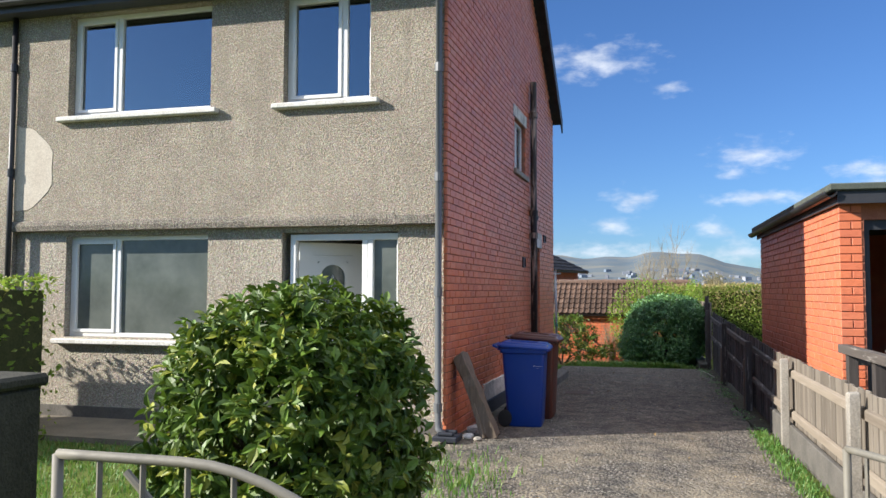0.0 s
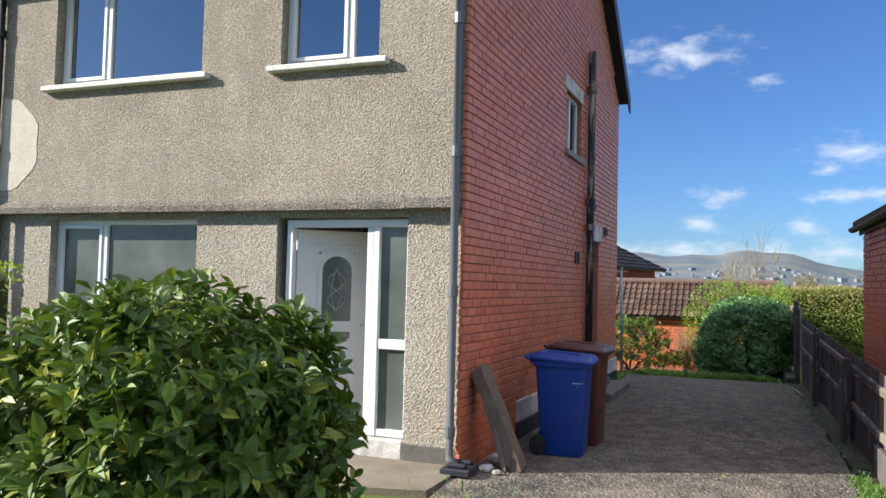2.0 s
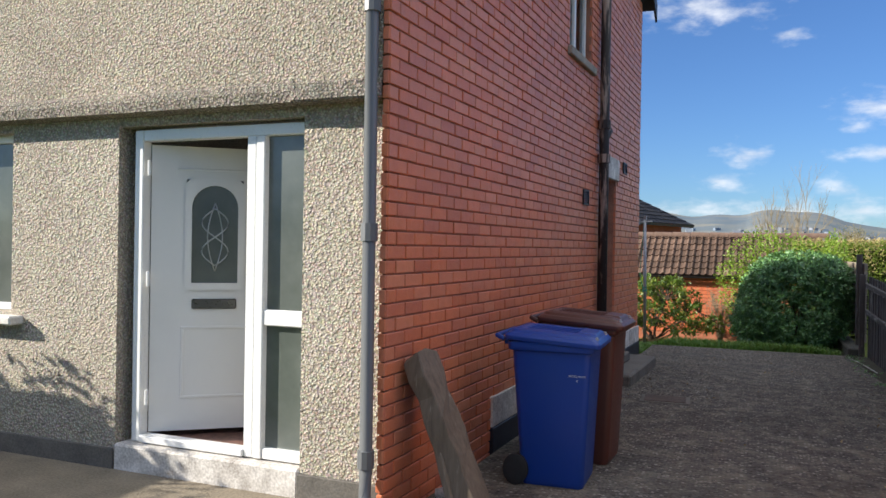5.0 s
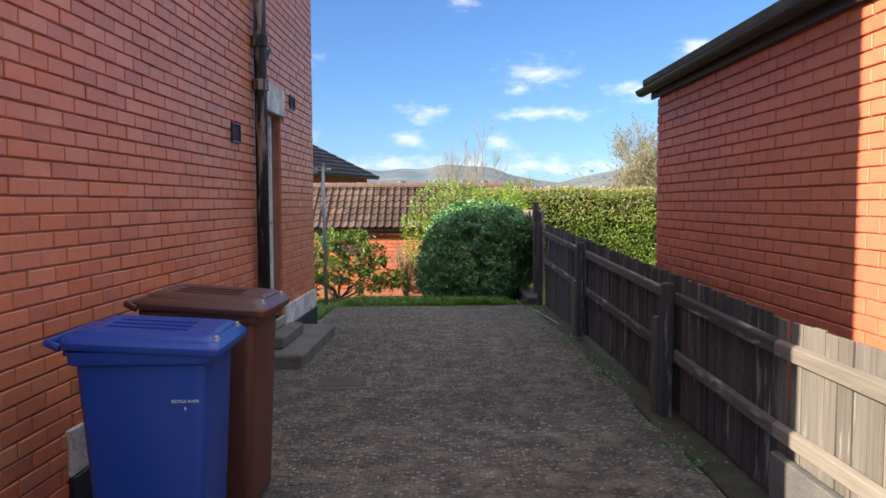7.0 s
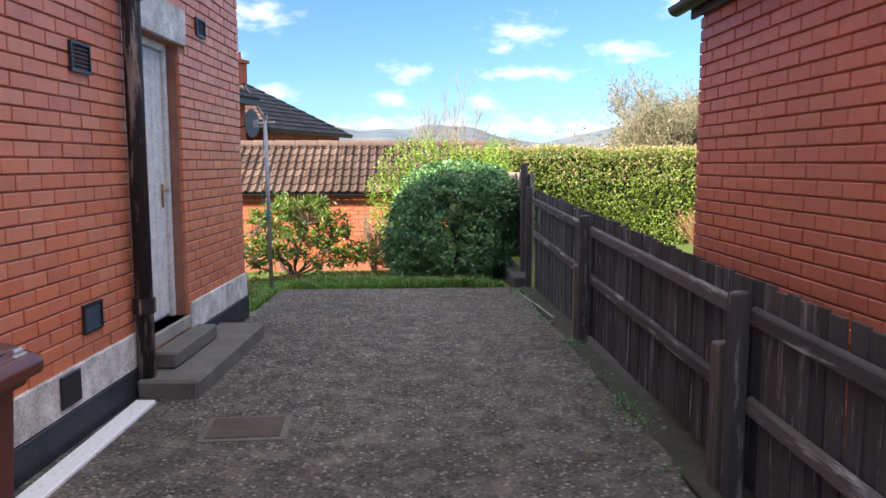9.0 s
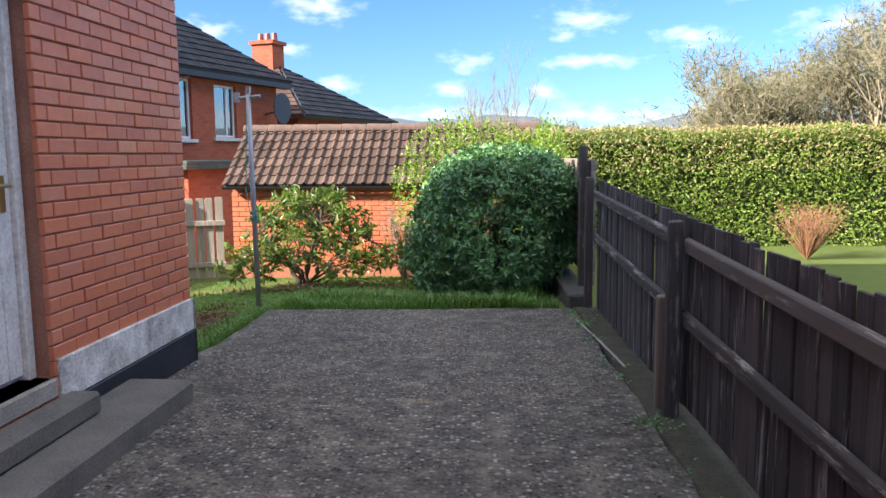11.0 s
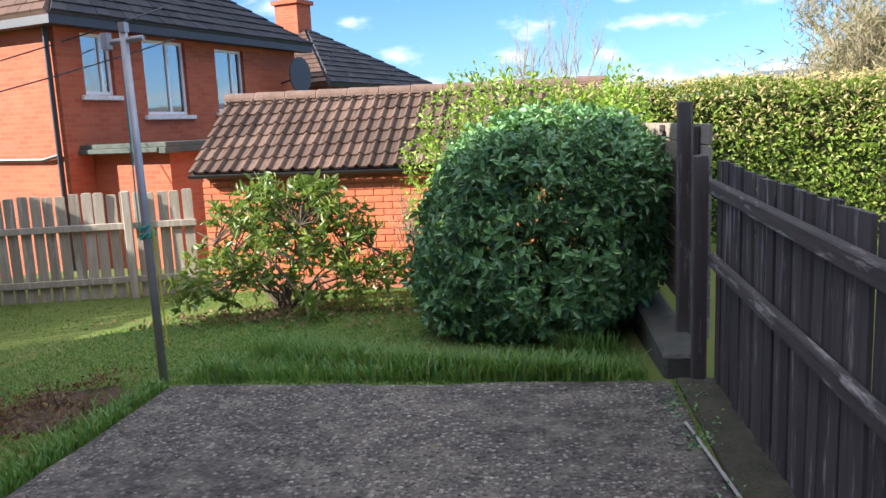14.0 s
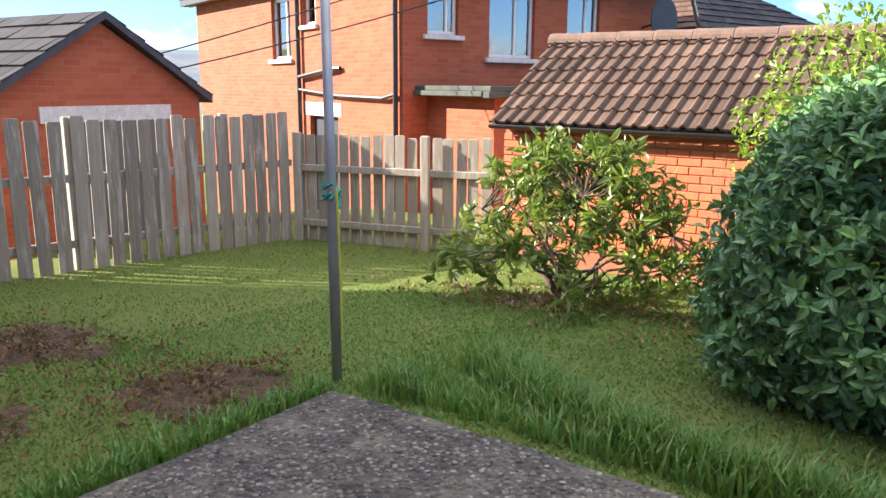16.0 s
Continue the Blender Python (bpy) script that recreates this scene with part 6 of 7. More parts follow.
SIDE_W = [(0.5, 1.15, 2.05, 3.1), (1.85, 2.95, 1.7, 3.1), (3.8, 4.7, 1.75, 3.05)]
FACE_W = [(-5.0, -4.1, 1.72, 2.95), (-3.55, -3.0, 2.35, 2.95), (-3.35, -2.2, -1.9, 0.80)]
q = Build()
for a, c, lo, hi_ in rects(-9.5, 0.0, -2.4, 3.35, FACE_W):
    q.box((a, 0, lo), (c, 0.25, hi_), NB)
for a, c, lo, hi_ in rects(0.25, 6.6, -2.4, 3.35, SIDE_W):
    q.box((-0.25, a, lo), (0, c, hi_), NB)
q.box((-9.5, 6.35, -2.4), (-0.25, 6.6, 3.35), NB).box((-9.5, 0.25, -2.4), (-9.25, 6.35, 3.35), NB)
nb_add(q, "wall", M_NBRICK, uv=True)


def nb_window(u0, u1, z0, z1, side):
    q, g, s = Build(), Build(), Build()
    w = 0.06
    xs = (u0, u0 + w, (u0 + u1) / 2 + 0.1, (u0 + u1) / 2 + 0.15, u1 - w, u1)

    def bx(bl, a, b, c, d, d0, d1):
        if side:
            bl.box((-d1, a, b), (-d0, c, d), NB)
        else:
            bl.box((a, d0, b), (c, d1, d), NB)
    bx(q, u0, z0, u1, z0 + w, 0.08, 0.14)
    bx(q, u0, z1 - w, u1, z1, 0.08, 0.14)
    for a, b in ((xs[0], xs[1]), (xs[2], xs[3]), (xs[4], xs[5])):
        bx(q, a, z0 + w, b, z1 - w, 0.08, 0.14)
    nb_add(q, "window_frame", M_UPVC, 0.004)
    bx(g, u0 + w, z0 + w, u1 - w, z1 - w, 0.11, 0.118)
    nb_add(g, "window_pane", M_GLASS)
    bx(s, u0 - 0.1, z0 - 0.09, u1 + 0.1, z0 - 0.01, -0.07, 0.1)
    nb_add(s, "window_sill", M_SILL, 0.008)
    c_ = Build()
    bx(c_, u0, z0, u1, z1, 0.22, 0.23)
    nb_add(c_, "window_blind", M_PATCH)


for wnd in SIDE_W:
    nb_window(*wnd, True)
for wnd in FACE_W[:2]:
    nb_window(*wnd, False)
q = Build()
q.box((-3.35, 0.1, -1.9), (-2.2, 0.16, 0.55), NB)
nb_add(q, "back_door", M_FASCIA)
q = Build()
q.box((-3.5, -0.015, 0.6), (-2.05, 0.2, 0.86), NB)
nb_add(q, "door_lintel", M_SILL, 0.008)


def nb_roof(pts_, name, mat):
    pts_ = [NB @ Vector(p) for p in pts_]
    n = (pts_[1] - pts_[0]).cross(pts_[2] - pts_[0]).normalized()
    if n.z < 0:
        n = -n
    q_ = Build()
    q_.loft([pts_, [p + n * 0.1 for p in pts_]])
    ob_ = nb_add(q_, name, mat)
    up_ = [p + n * 0.1 for p in pts_]
    ob_ = nb_add(tile_courses(up_ if len(up_) == 4 else up_ + [up_[2]], seed=len(name)), "tiling", M_TILE_D if mat is M_SLATE else M_TILE_B)
    tagged(ob_, kind="stuff")


nb_roof([(0.3, -0.3, 3.25), (0.3, 6.9, 3.25), (-3.4, 3.3, 6.0)], "roof_side", M_SLATE)
nb_roof([(0.3, -0.3, 3.25), (-9.8, -0.3, 3.25), (-6.2, 3.3, 6.0), (-3.4, 3.3, 6.0)], "roof_front", M_ROOFTILE)
q = Build()
q.box((0.02, -0.32, 3.14), (0.32, 6.9, 3.28), NB).box((-9.8, -0.32, 3.14), (0.02, -0.02, 3.28), NB)
nb_add(q, "fascia", M_FASCIA)
# lean-to with flat roof on the shaded side
q = Build()
q.box((0.003, 0.5, -2.4), (1.75, 3.6, 1.07), NB)
nb_add(q, "lean_to", M_NBRICK, uv=True)
q = Build()
q.box((-0.02, 0.25, 1.12), (1.95, 3.9, 1.2), NB).box((1.8, 0.22, 1.02), (1.96, 3.9, 1.12), NB).box((0.003, 0.2, 1.04), (1.8, 0.3, 1.12), NB)
nb_add(q, "lean_to_roof", M_FELT, 0.01)
q = Build()
q.tube([NB @ Vector(p) for p in ((-0.12, -0.07, 3.15), (-0.12, -0.07, -2.0))], 0.045)
q.tube([NB @ Vector(p) for p in ((-4.0 + 0.35, -0.07, 3.15), (-3.65, -0.07, -2.0))], 0.045)
q.tube([NB @ Vector(p) for p in ((-0.12, -0.08, 1.05), (-0.5, -0.08, 0.98), (-2.0, -0.08, 1.0), (-3.6, -0.08, 1.1))], 0.035)
q.tube([NB @ Vector(p) for p in ((-3.6, -0.09, 1.35), (-2.2, -0.09, 1.5), (-2.0, -0.05, 1.5))], 0.04)
nb_add(q, "waste_pipes", M_BLACK)
q = Build()
q.loft([[NB @ Vector((0.45 + d_, 6.0 + r_ * math.cos(a), 2.55 + r_ * math.sin(a))) for a in [2 * math.pi * i / 18 for i in range(18)]] for d_, r_ in ((0.0, 0.05), (0.03, 0.25), (0.10, 0.42), (0.12, 0.42))])
q.tube([NB @ Vector((0.0, 6.0, 2.4)), NB @ Vector((0.45, 6.0, 2.5))], 0.02)
nb_add(q, "satellite_dish", M_BLACK)
tagged(nb, "two-storey red brick house with dark hipped roof and white windows", "house")

# farther house: slate hip and tall chimney
fh = base("far_house", -4.6, 34.5, -3)


def fh_add(bld, name, mat, uv=False):
    ob_ = bld.done(name, mat)
    if uv:
        uv_by_plane(ob_, pose(-5.5, 33, 0, 0, 0, -18))
    ob_.parent = fh
    ob_.matrix_parent_inverse = fh.matrix_world.inverted()


FH = pose(-7.0, 35.7, 0, 0, 0, -18)
q = Build()
q.box((-5, -2.0, -4), (2.7, 4.0, 2.45), FH)
fh_add(q, "wall", M_NBRICK, True)
for pts_, mt in (([(-5.3, -2.3, 2.35), (3.1, -2.3, 2.35), (0.2, 1.0, 4.2), (-5.3, 1.0, 4.2)], M_ROOFTILE), ([(3.1, -2.3, 2.35), (3.1, 4.3, 2.35), (0.2, 1.0, 4.2)], M_SLATE)):
    p2 = [FH @ Vector(p) for p in pts_]
    n = (p2[1] - p2[0]).cross(p2[2] - p2[0]).normalized()
    n = n if n.z > 0 else -n
    q = Build()
    q.loft([p2, [p + n * 0.12 for p in p2]])
    fh_add(q, "roof", mt)
    up_ = [p + n * 0.12 for p in p2]
    fh_add(tile_courses(up_ if len(up_) == 4 else up_ + [up_[2]], seed=3), "tiling", M_TILE_D if mt is M_SLATE else M_TILE_B)
q = Build()
q.box((-0.55, 0.6, 3.4), (0.25, 1.3, 5.0), FH).box((-0.62, 0.52, 5.0), (0.32, 1.38, 5.12), FH)
fh_add(q, "chimney_stack", M_NBRICK, True)
q = Build()
for i in range(3):
    c = FH @ Vector((-0.42 + i * 0.27, 0.95, 5.12))
    q.tube([c, c + Vector((0, 0, 0.27))], [0.11, 0.09], 10)
fh_add(q, "chimney_pots", M_ORANGEBIN)
tagged(fh, "distant brick house with a slate hip roof and chimney", "house")

# low garage beyond the side fence
gb = base("neighbour_garage", -10.5, 21, -1.4)
GB = pose(-8.9, 22.67, 0, 0, 0, 95.0)
q = Build()
V_ = lambda u, d, z: GB @ Vector((u, d, z))
q.loft([[V_(0, 0, -2.2), V_(-3.1, 0, -2.2), V_(-3.1, 0, 1.05), V_(-1.55, 0, 1.95), V_(0, 0, 1.05)], [V_(0, 9, -2.2), V_(-3.1, 9, -2.2), V_(-3.1, 9, 1.05), V_(-1.55, 9, 1.95), V_(0, 9, 1.05)]])
ob = q.done("wall", M_NBRICK)
uv_by_plane(ob, GB)
ob.parent = gb
ob.matrix_parent_inverse = gb.matrix_world.inverted()
for sgn in (0, 1):
    e0 = (0.15, 0.93) if sgn == 0 else (-3.25, 0.93)
    q = Build()
    p2 = [V_(e0[0], -0.12, e0[1]), V_(e0[0], 9.1, e0[1]), V_(-1.55, 9.1, 2.0), V_(-1.55, -0.12, 2.0)]
    q.loft([p2, [p + Vector((0, 0, 0.09)) for p in p2]])
    ob = q.done("roof", M_SLATE)
    ob.parent = gb
    ob.matrix_parent_inverse = gb.matrix_world.inverted()
    ob = tile_courses([p + Vector((0, 0, 0.09)) for p in p2], seed=sgn).done("tiling", M_TILE_D)
    ob.parent = gb
    ob.matrix_parent_inverse = gb.matrix_world.inverted()
    tagged(ob, kind="stuff")
q = Build()
q.box((-2.5, -0.03, 0.72), (-0.55, 0.02, 0.92), GB)
ob = q.done("door_lintel", M_SILL)
ob.parent = gb
ob.matrix_parent_inverse = gb.matrix_world.inverted()
q = Build()
q.box((-2.15, -0.02, -1.2), (-0.75, -0.004, 0.715), GB)
ob = q.done("door", M_GREYPIPE)
ob.parent = gb
ob.matrix_parent_inverse = gb.matrix_world.inverted()
tagged(gb, "low brick garage with a slate gable roof and white lintel", "garage")

# ---- garden fences at the back ----
def picket_fence(name, p, q_, zb, zt, label, mat, seed, w=0.125, gap=0.028, rails=(0.35, 1.05), rails_front=True, reach=0.0):
    p, q_ = Vector((*p, 0)), Vector((*q_, 0))
    d = (q_ - p)
    L = d.length
    ang = math.degrees(math.atan2(d.y, d.x))
    e = base(name, p.x, p.y, zb, ang)
    rg2 = random.Random(seed)
    me_list = []
    for k_ in range(4):
        b3 = Build()
        h = zt - zb + rg2.uniform(-0.02, 0.02)
        b3.loft([[(0, 0, 0), (w, 0, 0), (w, 0.02, 0), (0, 0.02, 0)], [(0, 0, h - 0.02), (w, 0, h - 0.02), (w, 0.02, h - 0.02), (0, 0.02, h - 0.02)], [(0.012, 0, h), (w - 0.012, 0, h), (w - 0.012, 0.02, h), (0.012, 0.02, h)]])
        tmp = b3.done("paling", mat, bevel=0.003)
        me_list.append(tmp.data)
        bpy.data.objects.remove(tmp)
    s = 0.0
    while s < L - w * 0.5:
        ob_ = new("paling", me_list[rg2.randrange(4)])
        ob_.parent = e
        ob_.matrix_world = e.matrix_world @ pose(s, rg2.uniform(-0.004, 0.004), rg2.uniform(-0.015, 0.015), rg2.uniform(-0.6, 0.6), rg2.uniform(-0.6, 0.6), 0)
        s += w + gap * rg2.uniform(0.5, 1.6)
    fy_ = -0.05 if rails_front else 0.025
    for z in rails:
        b3 = Build()
        b3.box((0, fy_, z), (L, fy_ + 0.04, z + 0.085))
        ob_ = b3.done("rail", M_WOOD_P, bevel=0.006)
        ob_.parent = e
    s = 0.05
    while s < L + 0.1:
        b3 = Build()
        b3.box((s - 0.05, fy_ - 0.06 if rails_front else 0.03, -0.2), (s + 0.05, fy_ + (0.0 if rails_front else 0.11), zt - zb + 0.02))
        ob_ = b3.done("post", M_WOOD_P, bevel=0.008)
        ob_.parent = e
        s += 1.75
    return tagged(e, label, "fence")


picket_fence("back_fence", (-6.55, 22.32), (-4.0, 22.98), -0.92, 0.60, "pale weathered picket fence with rails towards the lawn", M_WOOD_P, 61)
picket_fence("side_fence", (-8.2, 14.5), (-6.6, 22.3), -0.92, 0.84, "tall grey weathered vertical-board fence with gaps", M_WOOD_P, 62, 0.14, 0.045, (0.4, 1.1), False)

# ---- clothes pole ----
cp = base("clothes_pole", -2.09, 18.25, lawn_z(-2.09, 18.25) - 0.01)
q = Build()
q.tube([(0, 0, -0.1), (-0.015, 0, 1.2), (-0.03, 0, 2.32)], [0.029, 0.027, 0.025], 12)
q.done("pole", M_POLE, cp, True)
q = Build()
q.tube([(-0.16, 0, 2.24), (0.1, 0, 2.26)], 0.018).box((-0.045, -0.03, 2.3), (-0.005, 0.03, 2.36)).tube([(-0.15, 0, 2.2), (-0.15, 0, 2.3)], 0.035, 10)
q.done("crossbar", M_POLE, cp)
q = Build()
for i in range(9):
    a = i * 1.3
    q.tube([(0.05 * math.cos(a) - 0.01, 0.05 * math.sin(a), 0.95 + 0.012 * i), (0.05 * math.cos(a + 1.5) - 0.01, 0.05 * math.sin(a + 1.5), 1.0 + 0.01 * i)], 0.008, 5)
q.tube([(-0.05, -0.02, 1.05), (-0.12, 0.1, 1.3), (-0.05, 0, 2.2)], 0.005, 5)
q.done("green_rope", M_ROPE_G, cp)
q = Build()
q.tube([(0.035, -0.02, 1.02), (0.06, -0.03, 0.9), (0.04, -0.02, 1.06), (0.055, -0.02, 0.7), (0.06, -0.02, 0.25)], 0.006, 5)
q.done("yellow_rope", M_ROPE_Y, cp)
tagged(cp, "grey metal clothes pole tied with green and yellow rope", "clothes pole")
# washing lines to the houses
def cable(name, p, q_, sag, r, mat, label):
    p, q_ = Vector(p), Vector(q_)
    b3 = Build()
    b3.tube([p.lerp(q_, t / 14) - Vector((0, 0, sag * 4 * (t / 14) * (1 - t / 14))) for t in range(15)], r, 5)
    return tagged(b3.done(name, mat), label, "cable")


cable("overhead_cable", (-6.2, 27.2, 3.6), (-11.5, 20.5, 0.9), 0.15, 0.012, M_BLACK, "thin dark overhead cable sagging to the low garage")
cable("overhead_cable", (-6.0, 27.0, 3.0), (-10.5, 20.0, 0.8), 0.15, 0.012, M_BLACK, "thin dark overhead cable sagging to the low garage")
cable("loose_cable", (1.17, 17.4, drive_z(0, 17.4) + 0.02), (1.28, 15.6, drive_z(0, 15.6) + 0.03), -0.01, 0.008, M_CABLE, "pale loose cable lying along the fence foot")

# ---- front gates, pillar and neighbour's bin store ----
def gate(name, x, y, rz, label, w=1.25, h=0.92, arch_=0.0, flip=1):
    e = base(name, x, y, -0.1, rz)
    q = Build()
    r = 0.02
    top = [(w * t / 12, 0, h - arch_ * (max(0, t - 5) / 7) ** 2) for t in range(13)]
    q.tube(top, 0.019, 8)
    q.tube([(0, 0, 0.05), (w, 0, 0.05)], r, 6).tube([(0, 0, 0), (0, 0, h)], 0.02, 8).tube([(w, 0, 0.05), top[-1]], 0.017, 8)
    q.done("gate_frame", M_METALGATE, e, True)
    for t in range(1, 7):
        q = Build()
        xx_ = w * t / 7
        zt_ = h - arch_ * (max(0, 12 * t / 7 - 5) / 7) ** 2
        q.tube([(xx_, 0, 0.05), (xx_, 0, zt_)], 0.011, 6)
        q.done("bar", M_METALGATE, e)
    q = Build()
    q.tube([(0.28, 0.012, h - 0.05), (w - 0.1, 0.012, 0.1)], 0.014, 6)
    q.done("brace", M_METALGATE, e)
    return tagged(e, label, "gate", "entrance gates")


gate("entrance_gate", -2.16, 1.90, 0, "open cream-painted tubular metal gate with a curved top rail", 1.25, 0.97, 0.30)
gate("entrance_gate", 0.90, 3.8, -62, "open pale metal gate leaf folded back beside the fence", 0.9, 0.78)
q = Build()
q.box((-3.76, 2.75, -0.3), (-3.36, 3.15, 0.93)).box((-3.79, 2.72, 0.93), (-3.33, 3.18, 1.0))
tagged(q.done("gate_pillar", two_tone("dark_mossy_render", (0.022, 0.022, 0.016), (0.07, 0.065, 0.05), 7, 60, 0.95, 0.9, 0.012), bevel=0.02), "dark weathered rendered gate pillar", "pillar")
store = base("bin_store", 2.5, 6.6, -0.25)
for (a, b) in (((1.75, 5.6, 0.80), (3.0, 5.68, 0.90)), ((1.75, 7.3, 0.80), (3.0, 7.38, 0.90)), ((1.70, 5.5, 0.90), (1.79, 7.5, 0.98)), ((2.1, 5.5, 0.905), (2.22, 7.5, 0.935)), ((2.45, 5.5, 0.905), (2.57, 7.5, 0.935))):
    q = Build()
    q.box(a, b)
    ob = q.done("beam", M_RAIL_D, bevel=0.006)
    ob.parent = store
    ob.matrix_parent_inverse = store.matrix_world.inverted()
for x, y in ((1.78, 5.62), (1.78, 6.5), (1.78, 7.33), (2.95, 5.62), (2.95, 7.33)):
    q = Build()
    q.box((x - 0.045, y - 0.045, -0.3), (x + 0.045, y + 0.045, 0.9))
    ob = q.done("post", M_WOOD_D, bevel=0.006)
    ob.parent = store
    ob.matrix_parent_inverse = store.matrix_world.inverted()
tagged(store, "dark timber frame of the neighbour's bin store", "bin store")
wheelie_bin(M_GREYBIN, 2.35, 6.1, 180, "dark grey wheelie bin behind the boundary fence", -0.25)
wheelie_bin(M_ORANGEBIN, 2.15, 5.2, 175, "terracotta plastic wheelie bin behind the boundary fence", -0.27)

# ---- grass, weeds, litter ----
def grass(name, sampler, n, h, mat, label, seed, zf):
    rg2 = np.random.default_rng(seed)
    P = []
    while len(P) < n:
        x, y = sampler(rg2)
        P.append((x, y, zf(x, y) - 0.01))
    P = np.array(P)
    a = rg2.uniform(0, 2 * np.pi, n)
    L = h * rg2.uniform(0.45, 1.3, n)[:, None]
    side = np.stack([np.cos(a), np.sin(a), 0 * a], 1) * 0.006
    lean = np.stack([np.cos(a + 1.4), np.sin(a + 1.4), 0 * a], 1) * L * rg2.uniform(0.1, 0.8, n)[:, None]
    mid = P + lean * 0.35 + np.array([0, 0, 0.6]) * L
    tip = P + lean + np.array([0, 0, 0.92]) * L
    v = np.stack([P - side, P + side, mid + side * 0.8, mid - side * 0.8, tip], 1).reshape(-1, 3)
    o = np.arange(n)[:, None] * 5
    faces = (o + [0, 1, 2, 3]).tolist() + (o + [3, 2, 4]).tolist()
    me = bpy.data.meshes.new(name)
    me.from_pydata(v.tolist(), [], faces)
    me.materials.append(mat)
    return tagged(new(name, me), label, "grass", kind="stuff")


def lawn_at(rg2):
    while True:
        x, y = rg2.uniform(-7.4, 1.1), rg2.uniform(15.9, 22.9)
        if x > -1.98 and y < 18.05:
            continue
        if rg2.random() < 0.25 + 0.5 * (x > -4):
            return x, y


grass("lawn_grass", lawn_at, 90000, 0.03, M_BLADE, "short uneven green lawn grass", 71, lawn_z)
grass("long_grass", lambda r: (r.uniform(-1.9, 1.1), 18.2 + abs(r.normal(0, 0.28))), 2600, 0.12, M_BLADE, "longer tufted grass at the slab edge", 72, lawn_z)
grass("edge_grass", lambda r: (-1.97 - abs(r.normal(0, 0.12)), r.uniform(15.95, 18.1)), 1800, 0.08, M_BLADE, "ragged grass along the slab side", 73, lambda x, y: drive_z(x, y) - 0.03)
grass("fence_weeds", lambda r: (1.22 + r.normal(0, 0.06), r.uniform(5.0, 9.2)), 2200, 0.065, M_BLADE, "weedy grass along the fence foot", 74, drive_z)
grass("front_lawn_grass", lambda r: (r.uniform(-8, -1.72 - 0.1 * r.random()), r.uniform(1.5, 6.7)), 22000, 0.075, M_BLADE, "green front lawn grass under the bush", 75, lambda x, y: -0.21)
grass("corner_weeds", lambda r: (-1.7 + r.normal(0, 0.28), 6.0 + r.normal(0, 0.55)), 600, 0.085, M_BLADE, "weeds growing by the drive edge", 76, lambda x, y: -0.16)


def clumps(name, spots, n, size, mat, label, seed, spread, zf):
    rg2 = np.random.default_rng(seed)
    ps_, ns_ = [], []
    for x, y in spots:
        for _ in range(n):
            dx_, dy_ = rg2.normal(0, spread, 2)
            ps_.append((x + dx_, y + dy_, zf(x, y) + abs(rg2.normal(0, 0.02)) + 0.004))
            ns_.append((dx_ * 3, dy_ * 3, 0.8))
    ob_ = leaf_mesh(name, ps_, ns_, size, mat, None, seed, 1.6, quad=False)
    return tagged(ob_, label, "weeds", kind="stuff")


rg = random.Random(81)
clumps("fence_foot_weeds", [(1.2 + rg.uniform(-0.07, 0.06), rg.uniform(9.3, 18.0)) for _ in range(46)], 12, 0.026, M_SHRUB, "small green weeds along the fence foot", 82, 0.05, drive_z)
clumps("leaf_litter", [(-2.2 + rg.gauss(0, 0.8), 21.0 + rg.gauss(0, 0.3)) for _ in range(90)], 10, 0.05, M_LITTER, "brown fallen leaves under the rhododendron", 83, 0.09, lawn_z)
clumps("fallen_leaves", [(rg.uniform(-1.8, 1.1), rg.uniform(5, 18)) for _ in range(60)], 1, 0.035, M_LITTER, "scattered fallen leaves and debris on the drive", 84, 0.02, drive_z)


def soil_patch(name, c, rx, ry, seed, label):
    rg2 = random.Random(seed)
    v, f = [(c[0], c[1], lawn_z(*c) + 0.05)], []
    n, k_ = 40, 9
    for j in range(1, k_ + 1):
        for i in range(n):
            a = 2 * math.pi * i / n
            r = (j / k_) * (1 + 0.5 * noise.noise((math.cos(a) * 1.5, math.sin(a) * 1.5, seed)) + 0.22 * noise.noise((math.cos(a) * 5, math.sin(a) * 5, seed)))
            x, y = c[0] + rx * r * math.cos(a), c[1] + ry * r * math.sin(a)
            v.append((x, y, lawn_z(x, y) + (0.045 * (1 - (j / k_) ** 2) - 0.004 + rg2.uniform(-0.022, 0.022) if j < k_ else -0.02)))
    for i in range(n):
        f.append((0, 1 + i, 1 + (i + 1) % n))
        for j in range(k_ - 1):
            f.append((1 + j * n + i, 1 + (j + 1) * n + i, 1 + (j + 1) * n + (i + 1) % n, 1 + j * n + (i + 1) % n))
    return tagged(mesh_obj(name, v, f, M_SOILE), label, "soil", "bare soil patches", "structure")


soil_patch("soil_patch", (-2.55, 17.75), 0.55, 0.42, 1, "bare brown dug soil in the lawn")
soil_patch("soil_patch", (-4.5, 17.7), 0.75, 0.5, 2, "bare brown dug soil in the lawn")
soil_patch("soil_patch", (-3.3, 16.7), 0.6, 0.45, 3, "bare brown dug soil in the lawn")

